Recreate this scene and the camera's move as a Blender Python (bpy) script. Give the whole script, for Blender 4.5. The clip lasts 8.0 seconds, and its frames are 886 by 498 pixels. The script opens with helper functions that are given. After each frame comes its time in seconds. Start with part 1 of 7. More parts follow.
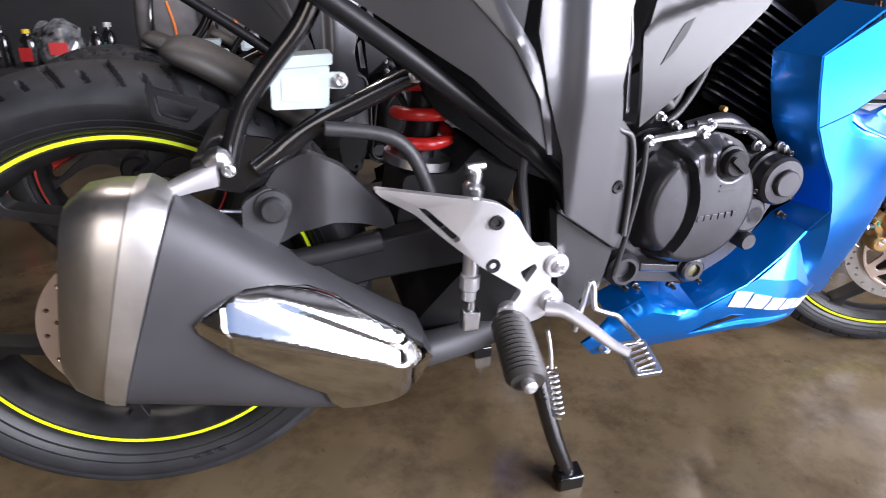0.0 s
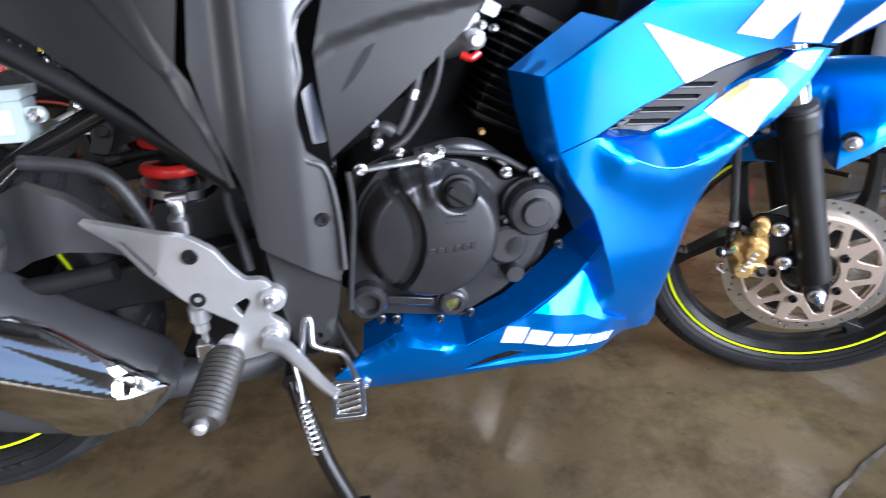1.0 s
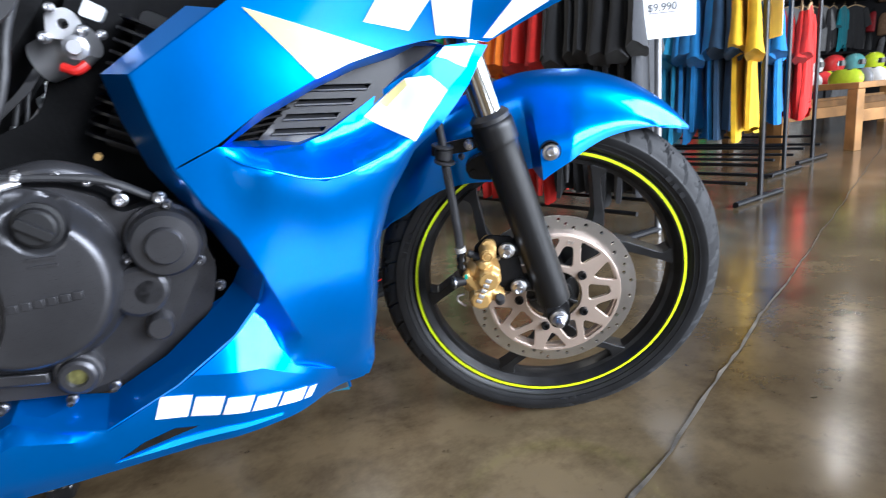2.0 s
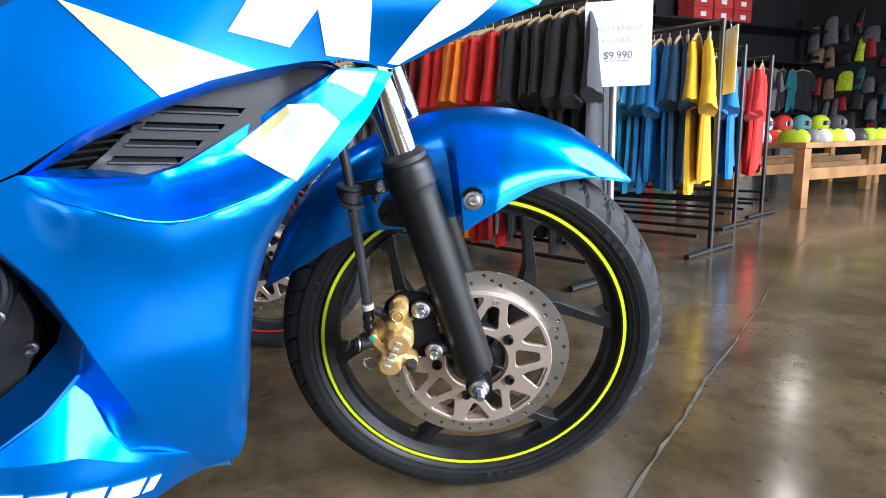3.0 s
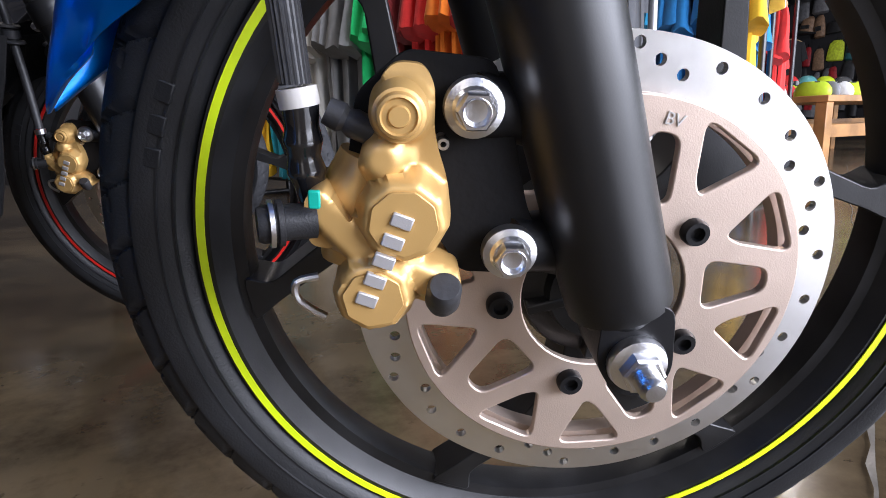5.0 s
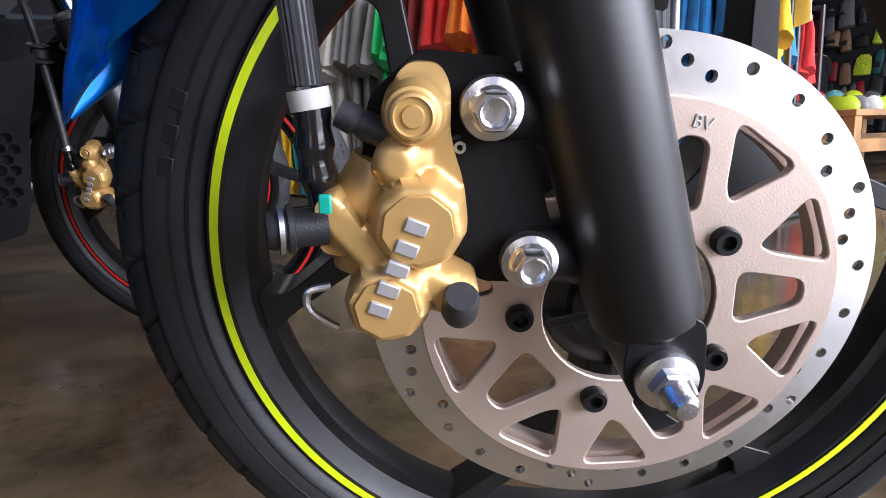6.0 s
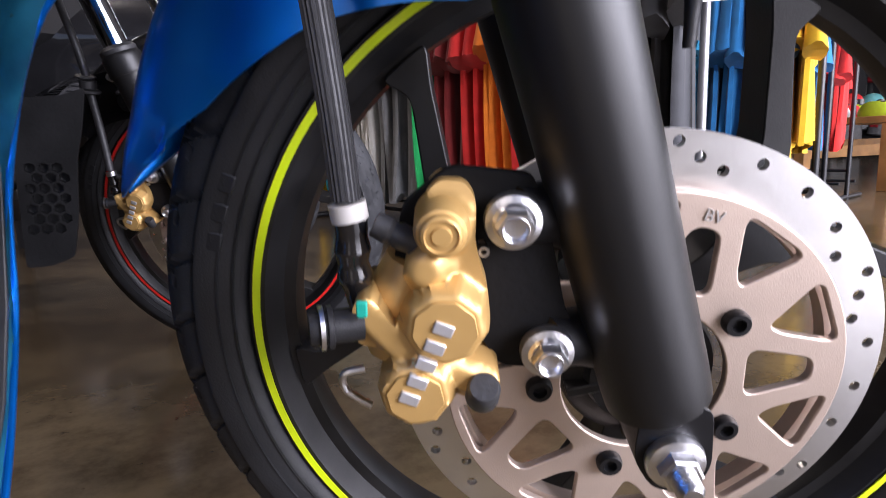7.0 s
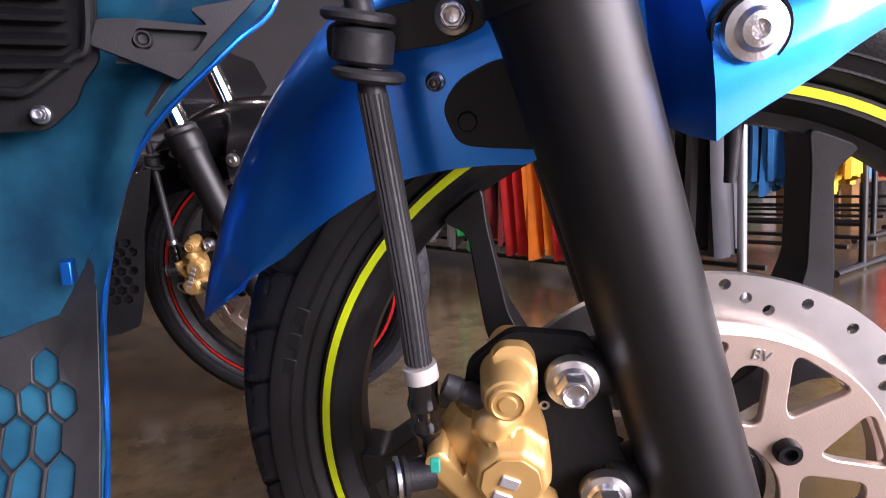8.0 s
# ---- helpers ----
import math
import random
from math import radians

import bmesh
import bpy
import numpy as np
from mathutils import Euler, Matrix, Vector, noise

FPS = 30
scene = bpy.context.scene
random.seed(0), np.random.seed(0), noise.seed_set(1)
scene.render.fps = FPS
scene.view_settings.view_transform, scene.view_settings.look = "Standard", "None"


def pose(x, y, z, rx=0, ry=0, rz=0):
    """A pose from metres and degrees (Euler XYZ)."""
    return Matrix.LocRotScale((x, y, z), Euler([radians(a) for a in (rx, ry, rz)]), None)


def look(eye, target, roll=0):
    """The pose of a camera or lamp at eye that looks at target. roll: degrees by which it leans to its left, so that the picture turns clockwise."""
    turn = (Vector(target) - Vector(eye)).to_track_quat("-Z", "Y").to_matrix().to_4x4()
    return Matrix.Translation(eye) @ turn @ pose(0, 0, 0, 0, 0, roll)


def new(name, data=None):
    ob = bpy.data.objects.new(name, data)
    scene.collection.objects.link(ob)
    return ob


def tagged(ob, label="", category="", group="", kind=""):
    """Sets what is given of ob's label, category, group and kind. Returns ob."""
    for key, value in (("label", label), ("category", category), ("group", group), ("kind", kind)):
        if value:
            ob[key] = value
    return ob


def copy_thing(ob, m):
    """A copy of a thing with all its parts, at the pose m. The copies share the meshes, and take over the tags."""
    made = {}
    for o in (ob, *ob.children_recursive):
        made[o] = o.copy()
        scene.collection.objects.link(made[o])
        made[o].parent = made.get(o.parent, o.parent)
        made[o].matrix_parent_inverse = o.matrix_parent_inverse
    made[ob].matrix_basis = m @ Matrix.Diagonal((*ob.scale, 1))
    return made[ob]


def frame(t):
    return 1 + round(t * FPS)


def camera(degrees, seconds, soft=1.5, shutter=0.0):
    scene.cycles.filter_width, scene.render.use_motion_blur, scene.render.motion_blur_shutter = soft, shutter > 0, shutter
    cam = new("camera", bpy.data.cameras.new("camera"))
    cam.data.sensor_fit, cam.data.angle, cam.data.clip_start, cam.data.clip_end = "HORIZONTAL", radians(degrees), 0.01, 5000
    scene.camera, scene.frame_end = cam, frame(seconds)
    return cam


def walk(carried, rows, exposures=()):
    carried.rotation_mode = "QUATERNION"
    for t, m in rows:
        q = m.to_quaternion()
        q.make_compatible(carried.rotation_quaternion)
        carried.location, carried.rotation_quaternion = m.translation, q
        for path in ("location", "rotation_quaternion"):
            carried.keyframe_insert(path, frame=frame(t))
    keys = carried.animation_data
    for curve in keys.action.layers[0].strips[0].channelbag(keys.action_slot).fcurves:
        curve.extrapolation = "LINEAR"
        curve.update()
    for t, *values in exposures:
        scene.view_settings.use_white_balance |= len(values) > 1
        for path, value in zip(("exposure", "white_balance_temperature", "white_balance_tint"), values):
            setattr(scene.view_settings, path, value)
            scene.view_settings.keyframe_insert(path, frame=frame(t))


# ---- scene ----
from mathutils import geometry

cam = camera(74.0, 8.0, soft=0.9, shutter=0.3)
ROWS = [
    (0, 0.154, -0.831, 0.653, -15.98, -20.76, -0.22),
    (0.5, 0.389, -0.846, 0.660, -8.06, -21.76, 0.19),
    (1, 0.569, -0.883, 0.673, -8.77, -20.78, -2.27),
    (1.5, 0.708, -0.908, 0.598, -15.12, -16.44, -4.99),
    (2, 0.822, -0.852, 0.566, -21.84, -13.34, -4.99),
    (2.2, 0.850, -0.847, 0.559, -23.26, -12.01, -4.90),
    (3.3, 0.951, -0.722, 0.567, -26.17, -9.35, -1.03),
    (3.5, 0.962, -0.684, 0.552, -24.90, -8.51, -3.49),
    (4, 0.998, -0.556, 0.483, -29.42, -12.54, -4.72),
    (4.5, 1.068, -0.389, 0.403, -27.41, -12.68, -1.84),
    (5, 1.094, -0.316, 0.352, -28.08, -11.57, -1.73),
    (6.3, 1.100, -0.308, 0.346, -25.30, -9.25, -1.95),
    (6.5, 1.0985, -0.312, 0.3495, -24.90, -8.95, -1.78),
    (7, 1.095, -0.322, 0.3895, -23.50, -9.80, -1.94),
    (7.5, 1.088, -0.332, 0.453, -20.75, -10.50, -2.25),
    (8, 1.0805, -0.333, 0.452, -20.00, -7.15, -3.50),
]
walk(cam, [(t, Matrix.Translation((x, y, z)) @ pose(0, 0, 0, 0, 0, yaw) @ pose(0, 0, 0, 90 + pitch) @ pose(0, 0, 0, 0, 0, roll))
           for t, x, y, z, yaw, pitch, roll in ROWS],
     exposures=[(0, 0.42, 6200, 21), (1, 0.24, 5850, 13), (2, 0.27, 5850, 11), (3.5, 0.2, 5900, 13), (4, 0.21, 5900, 15), (5, 0.22, 5950, 18), (6.5, 0.17, 6000, 21), (7.5, 0.33, 6450, 29), (8, 0.36, 6600, 34)])

# ---- world and light ----
world = bpy.data.worlds.new("sky")
scene.world = world
world.use_nodes = True
sky = world.node_tree.nodes.new("ShaderNodeTexSky")
sky.sky_type, sky.sun_disc, sky.sun_elevation, sky.sun_rotation = "NISHITA", False, radians(50), radians(140)
back = world.node_tree.nodes["Background"]
back.inputs["Strength"].default_value = 0.085
world.node_tree.links.new(sky.outputs["Color"], back.inputs["Color"])
scene.view_settings.exposure = 0.5


def area(name, matrix, sx, sy, watts, color):
    lamp = bpy.data.lights.new(name, "AREA")
    lamp.shape, lamp.size, lamp.size_y, lamp.energy, lamp.color = "RECTANGLE", sx, sy, watts, color
    ob = new(name, lamp)
    ob.matrix_world = matrix
    return ob


area("storefront_daylight", look((4.6, -3.75, 1.75), (2.3, 2.0, 0.3)), 5.6, 2.6, 900, (0.95, 0.975, 1.0))
# weak warm fill from the left, added; no source is known there
area("shop_door_daylight", look((-1.7, -3.8, 1.6), (-0.9, 1.2, 0.2)), 1.3, 2.6, 30, (1.0, 0.9, 0.74))
area("side_daylight", look((10.5, -0.9, 1.7), (1.5, 0.4, 0.4)), 5.0, 2.6, 90, (0.95, 0.98, 1.0))


# ---- materials ----
def material(name, color, rough=0.5, metal=0.0, coat=0.0, vary=0.12, scale=14.0, bump=0.0, fine=220.0, wear=None, spread=0.0, sheen=0.0):
    """A surface with stains at one scale and grain at another. wear: a second colour that shows in patches."""
    m = bpy.data.materials.new(name)
    m.use_nodes = True
    nodes, link = m.node_tree.nodes, m.node_tree.links.new
    p = nodes["Principled BSDF"]
    p.inputs["Metallic"].default_value = metal
    p.inputs["Coat Weight"].default_value = coat
    p.inputs["Coat Roughness"].default_value = 0.06
    p.inputs["Sheen Weight"].default_value = sheen
    place = nodes.new("ShaderNodeTexCoord")
    big, small = nodes.new("ShaderNodeTexNoise"), nodes.new("ShaderNodeTexNoise")
    for n, s, d in ((big, scale, 6), (small, fine, 3)):
        n.inputs["Scale"].default_value, n.inputs["Detail"].default_value = s, d
        link(place.outputs["Object"], n.inputs["Vector"])
    ramp = nodes.new("ShaderNodeValToRGB")
    a, b = ramp.color_ramp.elements
    a.position, b.position = 0.32, 0.68
    a.color = (*[max(0, c * (1 - vary)) for c in color], 1)
    b.color = (*(wear or [min(1, c * (1 + vary)) for c in color]), 1)
    link(big.outputs["Fac"], ramp.inputs["Fac"])
    last = ramp.outputs["Color"]
    if spread:
        info, hsv = nodes.new("ShaderNodeObjectInfo"), nodes.new("ShaderNodeHueSaturation")
        span = nodes.new("ShaderNodeMapRange")
        span.inputs["To Min"].default_value, span.inputs["To Max"].default_value = 1 - spread, 1 + spread
        link(info.outputs["Random"], span.inputs["Value"])
        link(span.outputs["Result"], hsv.inputs["Value"])
        link(last, hsv.inputs["Color"])
        last = hsv.outputs["Color"]
    link(last, p.inputs["Base Color"])
    gloss = nodes.new("ShaderNodeMapRange")
    gloss.inputs["To Min"].default_value, gloss.inputs["To Max"].default_value = max(0.02, rough * 0.82), min(1, rough * 1.2)
    link(small.outputs["Fac"], gloss.inputs["Value"])
    link(gloss.outputs["Result"], p.inputs["Roughness"])
    if bump:
        bm_node = nodes.new("ShaderNodeBump")
        bm_node.inputs["Strength"].default_value, bm_node.inputs["Distance"].default_value = bump, 0.002
        link(small.outputs["Fac"], bm_node.inputs["Height"])
        link(bm_node.outputs["Normal"], p.inputs["Normal"])
    return m


def dull(m, level):
    """Less sheen than a clear varnish gives."""
    m.node_tree.nodes["Principled BSDF"].inputs["Specular IOR Level"].default_value = level
    return m


def brushed(name, color, rough, along):
    """Metal with fine lines; along: the scale of the lines on each axis."""
    m = material(name, color, rough, 1.0)
    nodes, link = m.node_tree.nodes, m.node_tree.links.new
    place, maps, lines, b = nodes.new("ShaderNodeTexCoord"), nodes.new("ShaderNodeMapping"), nodes.new("ShaderNodeTexNoise"), nodes.new("ShaderNodeBump")
    maps.inputs["Scale"].default_value = along
    lines.inputs["Scale"].default_value, lines.inputs["Detail"].default_value = 6.0, 4
    b.inputs["Strength"].default_value, b.inputs["Distance"].default_value = 0.06, 0.001
    link(place.outputs["Object"], maps.inputs["Vector"])
    link(maps.outputs["Vector"], lines.inputs["Vector"])
    link(lines.outputs["Fac"], b.inputs["Height"])
    link(b.outputs["Normal"], nodes["Principled BSDF"].inputs["Normal"])
    return m


BLUE = material("blue_metallic_paint", (0.0, 0.24, 0.9), 0.31, 0.85, 0.55, 0.04, 9, 0.02, 2500)
BLUE.node_tree.nodes["Principled BSDF"].inputs["Coat Roughness"].default_value = 0.11
BLUE_IN = material("bare_blue_plastic", (0.003, 0.075, 0.165), 0.42, 0, 0, 0.5, 14, 0.08, wear=(0.014, 0.16, 0.25))
LINER = material("scuffed_black_plastic", (0.03, 0.03, 0.031), 0.5, 0.0, 0.0, 0.25, 30, 0.15, 1200)
DECK = material("matte_grey_plastic", (0.025, 0.025, 0.027), 0.42, 0.0, 0.0, 0.1, 10, 0.12, 1800)
GREY = material("satin_dark_grey_paint", (0.06, 0.06, 0.064), 0.33, 0.5, 0.25, 0.06, 8, 0.03, 1500)
BLACK = material("satin_black_paint", (0.008, 0.008, 0.009), 0.4, 0.0, 0.0, 0.2, 20, 0.04, 900)
GLOSS = material("gloss_black_paint", (0.008, 0.008, 0.009), 0.16, 0.0, 0.8, 0.1, 20)
PLAST = material("black_plastic", (0.012, 0.012, 0.013), 0.5, 0.0, 0.0, 0.2, 30, 0.15, 1200)
RUBBER = dull(material("dusty_tread_rubber", (0.015, 0.0155, 0.018), 0.66, 0.0, 0.0, 0.3, 25, 0.2, 700, wear=(0.026, 0.027, 0.03)), 0.35)
SIDEWALL = dull(material("dark_sidewall_rubber", (0.0105, 0.011, 0.0125), 0.46, 0.0, 0.0, 0.25, 30, 0.15, 700), 0.4)
PEGRUB = material("ribbed_peg_rubber", (0.035, 0.032, 0.03), 0.5, 0.0, 0.0, 0.25, 40, 0.2)
CASE = material("cast_dark_engine_paint", (0.058, 0.058, 0.063), 0.29, 0.65, 0.0, 0.15, 20, 0.1, 900)
YELLOW = material("neon_yellow_rim_tape", (0.72, 0.9, 0.0), 0.45, 0, 0.2, 0.05, 30)
RED = material("red_spring_paint", (0.6, 0.02, 0.015), 0.3, 0, 0.5, 0.1, 20)
GOLD = material("gold_painted_caliper", (0.54, 0.335, 0.115), 0.42, 0.45, 0.15, 0.06, 30, 0.03, 1500)
CHROME = material("chrome", (0.85, 0.86, 0.87), 0.07, 1.0, 0, 0.03, 10)
ZINC = material("zinc_plated_steel", (0.68, 0.68, 0.7), 0.3, 1.0, 0, 0.08, 60, 0.1, 900)
ALU = material("cast_aluminium", (0.66, 0.66, 0.68), 0.38, 0.75, 0, 0.05, 25, 0.1, 1400)
DISC = brushed("machined_disc_steel", (0.7, 0.695, 0.69), 0.34, (40, 40, 40))
CARRIER = material("bronze_grey_disc_carrier", (0.62, 0.5, 0.42), 0.42, 0.7, 0, 0.05, 30, 0.1, 1200)
STEEL = brushed("brushed_stainless", (0.66, 0.64, 0.61), 0.34, (3, 60, 3))
BAND = brushed("bright_stainless_band", (0.78, 0.77, 0.76), 0.42, (60, 3, 3))
SHIELD = material("matte_grey_heat_paint", (0.06, 0.06, 0.065), 0.5, 0.25, 0, 0.08, 10, 0.15, 1500)
TRIM = material("light_grey_trim_paint", (0.085, 0.085, 0.09), 0.38, 0.4, 0.1, 0.06, 10)
WHITE = material("white_vinyl_graphic", (0.82, 0.84, 0.86), 0.25, 0, 0.6, 0.03, 30)
CREAM = material("pale_yellow_vinyl_graphic", (0.72, 0.66, 0.28), 0.25, 0, 0.6, 0.03, 30)
MILK = material("translucent_white_plastic", (0.46, 0.54, 0.55), 0.35, 0, 0.1, 0.06, 20)
MILK.node_tree.nodes["Principled BSDF"].inputs["Subsurface Weight"].default_value = 0.4
MILK.node_tree.nodes["Principled BSDF"].inputs["Subsurface Radius"].default_value = (0.01, 0.01, 0.01)
for dark in (BLACK, PLAST):
    dull(dark, 0.3)
# near-black with hardly any sheen: shade is put into this colour
DEEP = dull(material("shade_black_plastic", (0.007, 0.007, 0.0075), 0.75, 0, 0, 0.3, 20, 0.2), 0.12)
FORKBLACK = dull(material("satin_fork_paint", (0.0075, 0.0075, 0.008), 0.42, 0.0, 0.0, 0.1, 20, 0.02, 900), 0.36)
dull(FORKBLACK, 0.4)
RIM = dull(material("satin_black_wheel_paint", (0.009, 0.009, 0.0095), 0.36, 0.0, 0.0, 0.35, 25, 0.05, 900, wear=(0.02, 0.02, 0.021)), 0.35)
CABLE = material("black_hose_rubber", (0.024, 0.024, 0.026), 0.5, 0, 0, 0.2, 60, 0.2)


def floor_material():
    m = material("polished_concrete", (0.1, 0.07, 0.037), 0.3, 0, 0.0, 0.35, 1.3, 0.05, 60, wear=(0.2, 0.15, 0.086))
    nodes, link = m.node_tree.nodes, m.node_tree.links.new
    p = nodes["Principled BSDF"]
    place, spots, ramp, mix = nodes.new("ShaderNodeTexCoord"), nodes.new("ShaderNodeTexNoise"), nodes.new("ShaderNodeValToRGB"), nodes.new("ShaderNodeMix")
    mix.data_type, mix.blend_type = "RGBA", "MULTIPLY"
    spots.inputs["Scale"].default_value, spots.inputs["Detail"].default_value, spots.inputs["Roughness"].default_value = 7.0, 9, 0.7
    ramp.color_ramp.elements[0].position, ramp.color_ramp.elements[1].position = 0.36, 0.56
    ramp.color_ramp.elements[0].color = (0.45, 0.42, 0.4, 1)
    link(place.outputs["Object"], spots.inputs["Vector"])
    link(spots.outputs["Fac"], ramp.inputs["Fac"])
    old = p.inputs["Base Color"].links[0].from_socket
    mix.inputs["Factor"].default_value = 0.85
    link(old, mix.inputs["A"])
    link(ramp.outputs["Color"], mix.inputs["B"])
    specks, cut, dirt = nodes.new("ShaderNodeTexNoise"), nodes.new("ShaderNodeValToRGB"), nodes.new("ShaderNodeMix")
    specks.inputs["Scale"].default_value, specks.inputs["Detail"].default_value, specks.inputs["Roughness"].default_value = 26.0, 6, 0.65
    cut.color_ramp.elements[0].position, cut.color_ramp.elements[1].position = 0.29, 0.36
    cut.color_ramp.elements[0].color = (0.4, 0.38, 0.36, 1)
    link(place.outputs["Object"], specks.inputs["Vector"])
    link(specks.outputs["Fac"], cut.inputs["Fac"])
    dirt.data_type, dirt.blend_type = "RGBA", "MULTIPLY"
    dirt.inputs["Factor"].default_value = 0.9
    link(mix.outputs["Result"], dirt.inputs["A"])
    link(cut.outputs["Color"], dirt.inputs["B"])
    link(dirt.outputs["Result"], p.inputs["Base Color"])
    gloss = nodes.new("ShaderNodeMapRange")
    gloss.inputs["To Min"].default_value, gloss.inputs["To Max"].default_value = 0.28, 0.08
    link(spots.outputs["Fac"], gloss.inputs["Value"])
    link(gloss.outputs["Result"], p.inputs["Roughness"])
    return m


FLOOR = floor_material()
JOINT = material("dusty_floor_joint", (0.13, 0.115, 0.095), 0.8, 0, 0, 0.5, 18, 0.4)
DARKWALL = material("black_painted_wall", (0.012, 0.012, 0.014), 0.7, 0, 0, 0.2, 3, 0.2)
PALEWALL = material("grey_plaster_wall", (0.2, 0.195, 0.185), 0.8, 0, 0, 0.08, 3, 0.2)
PINE = material("varnished_pine", (0.36, 0.18, 0.06), 0.45, 0, 0.1, 0.25, 8, 0.2)
RACKSTEEL = material("black_rack_steel", (0.014, 0.014, 0.016), 0.35, 0.2, 0, 0.2, 12)
POSTSTEEL = material("dull_grey_steel", (0.3, 0.3, 0.31), 0.4, 0.7, 0, 0.1, 12)
PAPER = material("white_card", (0.82, 0.83, 0.86), 0.7, 0, 0, 0.02, 8)
INK = material("grey_print", (0.16, 0.16, 0.17), 0.7)
FAINT = material("faint_grey_print", (0.5, 0.5, 0.53), 0.7)
HANGER = material("pale_wooden_hanger", (0.55, 0.38, 0.2), 0.5, 0, 0, 0.15, 30)


# ---- shaping helpers ----
def finish(name, bm, mat, angle=32):
    bm.normal_update()
    for f in bm.faces:
        f.smooth = True
    for e in bm.edges:
        e.smooth = len(e.link_faces) == 2 and e.calc_face_angle(0) < radians(angle)
    me = bpy.data.meshes.new(name)
    bm.to_mesh(me)
    bm.free()
    me.materials.append(mat)
    return me


def part(name, bm, mat, parent, label="", at=None, bevel=0.0, angle=32):
    """Links a bmesh as one mesh object under a thing or a part."""
    ob = new(name, finish(name, bm, mat, angle))
    ob.parent = parent
    if at is not None:
        ob.matrix_basis = at
    if bevel:
        mod = ob.modifiers.new("edge", "BEVEL")
        mod.width, mod.segments, mod.limit_method, mod.angle_limit = bevel, 2, "ANGLE", radians(40)
        mod.harden_normals = False
    if label:
        ob["label"] = label
    return ob


def crisp(ob, lines, reach=0.0009):
    """Sharp edges along lines drawn in x and z."""
    def near(co):
        for line in lines:
            for (ax, az), (bx, bz) in zip(line, line[1:]):
                dx, dz = bx - ax, bz - az
                t = min(1, max(0, ((co.x - ax) * dx + (co.z - az) * dz) / (dx * dx + dz * dz)))
                if math.hypot(co.x - ax - t * dx, co.z - az - t * dz) < reach:
                    return True
        return False
    close = [near(v.co) for v in ob.data.vertices]
    for e in ob.data.edges:
        if close[e.vertices[0]] and close[e.vertices[1]]:
            e.use_edge_sharp = True


def thing(name, bm, mat, label, category, at=None, group="", kind="", bevel=0.0):
    return tagged(part(name, bm, mat, None, "", at, bevel), label, category, group, kind)


def holder(name, label, category, at=None, group=""):
    ob = new(name)
    ob.empty_display_size = 0.1
    if at is not None:
        ob.matrix_basis = at
    return tagged(ob, label, category, group)


def box(x0, y0, z0, x1, y1, z1, bm=None):
    bm = bm or bmesh.new()
    v = [bm.verts.new((x, y, z)) for z in (z0, z1) for y in (y0, y1) for x in (x0, x1)]
    for q in ((0, 2, 3, 1), (4, 5, 7, 6), (0, 1, 5, 4), (1, 3, 7, 5), (3, 2, 6, 7), (2, 0, 4, 6)):
        bm.faces.new([v[i] for i in q])
    return bm


def turned(profile, segments=48, bm=None, m=None, closed=False):
    """A body of revolution round y. profile: rows of radius and y; radius 0 closes an end."""
    bm = bm or bmesh.new()
    rings = []
    for r, y in profile:
        if r < 1e-6:
            rings.append([bm.verts.new((0, y, 0))] * segments)
        else:
            rings.append([bm.verts.new((r * math.cos(a), y, r * math.sin(a))) for a in (2 * math.pi * i / segments for i in range(segments))])
    pairs = list(zip(rings, rings[1:])) + ([(rings[-1], rings[0])] if closed else [])
    for p, q in pairs:
        for i in range(segments):
            j = (i + 1) % segments
            some = []
            for v in (p[i], p[j], q[j], q[i]):
                if v not in some:
                    some.append(v)
            if len(some) > 2:
                bm.faces.new(some)
    if m is not None:
        done = {v for ring in rings for v in ring}
        for v in done:
            v.co = m @ v.co
    bmesh.ops.recalc_face_normals(bm, faces=bm.faces)
    return bm


def curve_points(points, steps=6):
    """A smooth line through the points."""
    p = [Vector(q) for q in points]
    if len(p) == 2 or steps < 2:
        return p
    p = [p[0] * 2 - p[1], *p, p[-1] * 2 - p[-2]]
    out = []
    for a, b, c, d in zip(p, p[1:], p[2:], p[3:]):
        for i in range(steps):
            t = i / steps
            out.append(0.5 * (2 * b + (c - a) * t + (2 * a - 5 * b + 4 * c - d) * t * t + (3 * b - a - 3 * c + d) * t ** 3))
    return out + [p[-2]]


def tube(points, radius, segments=12, steps=6, bm=None, flat=1.0, ends=True):
    """A bent tube; radius: one, or one for each point. flat squeezes it across."""
    bm = bm or bmesh.new()
    line = curve_points(points, steps)
    n = len(line)
    rs = [radius] * n if not hasattr(radius, "__len__") else [float(v) for v in np.interp(np.linspace(0, 1, n), np.linspace(0, 1, len(radius)), radius)]
    rings, side = [], None
    for i, q in enumerate(line):
        d = (line[min(i + 1, n - 1)] - line[max(i - 1, 0)]).normalized()
        if side is None:
            side = d.orthogonal().normalized()
        side = (side - d * side.dot(d)).normalized()
        up = d.cross(side)
        rings.append([bm.verts.new(q + rs[i] * (math.cos(a) * side + flat * math.sin(a) * up)) for a in (2 * math.pi * k / segments for k in range(segments))])
    for p, q in zip(rings, rings[1:]):
        for i in range(segments):
            j = (i + 1) % segments
            bm.faces.new((p[i], p[j], q[j], q[i]))
    if ends:
        bm.faces.new(rings[0][::-1])
        bm.faces.new(rings[-1])
    bmesh.ops.recalc_face_normals(bm, faces=bm.faces)
    return bm


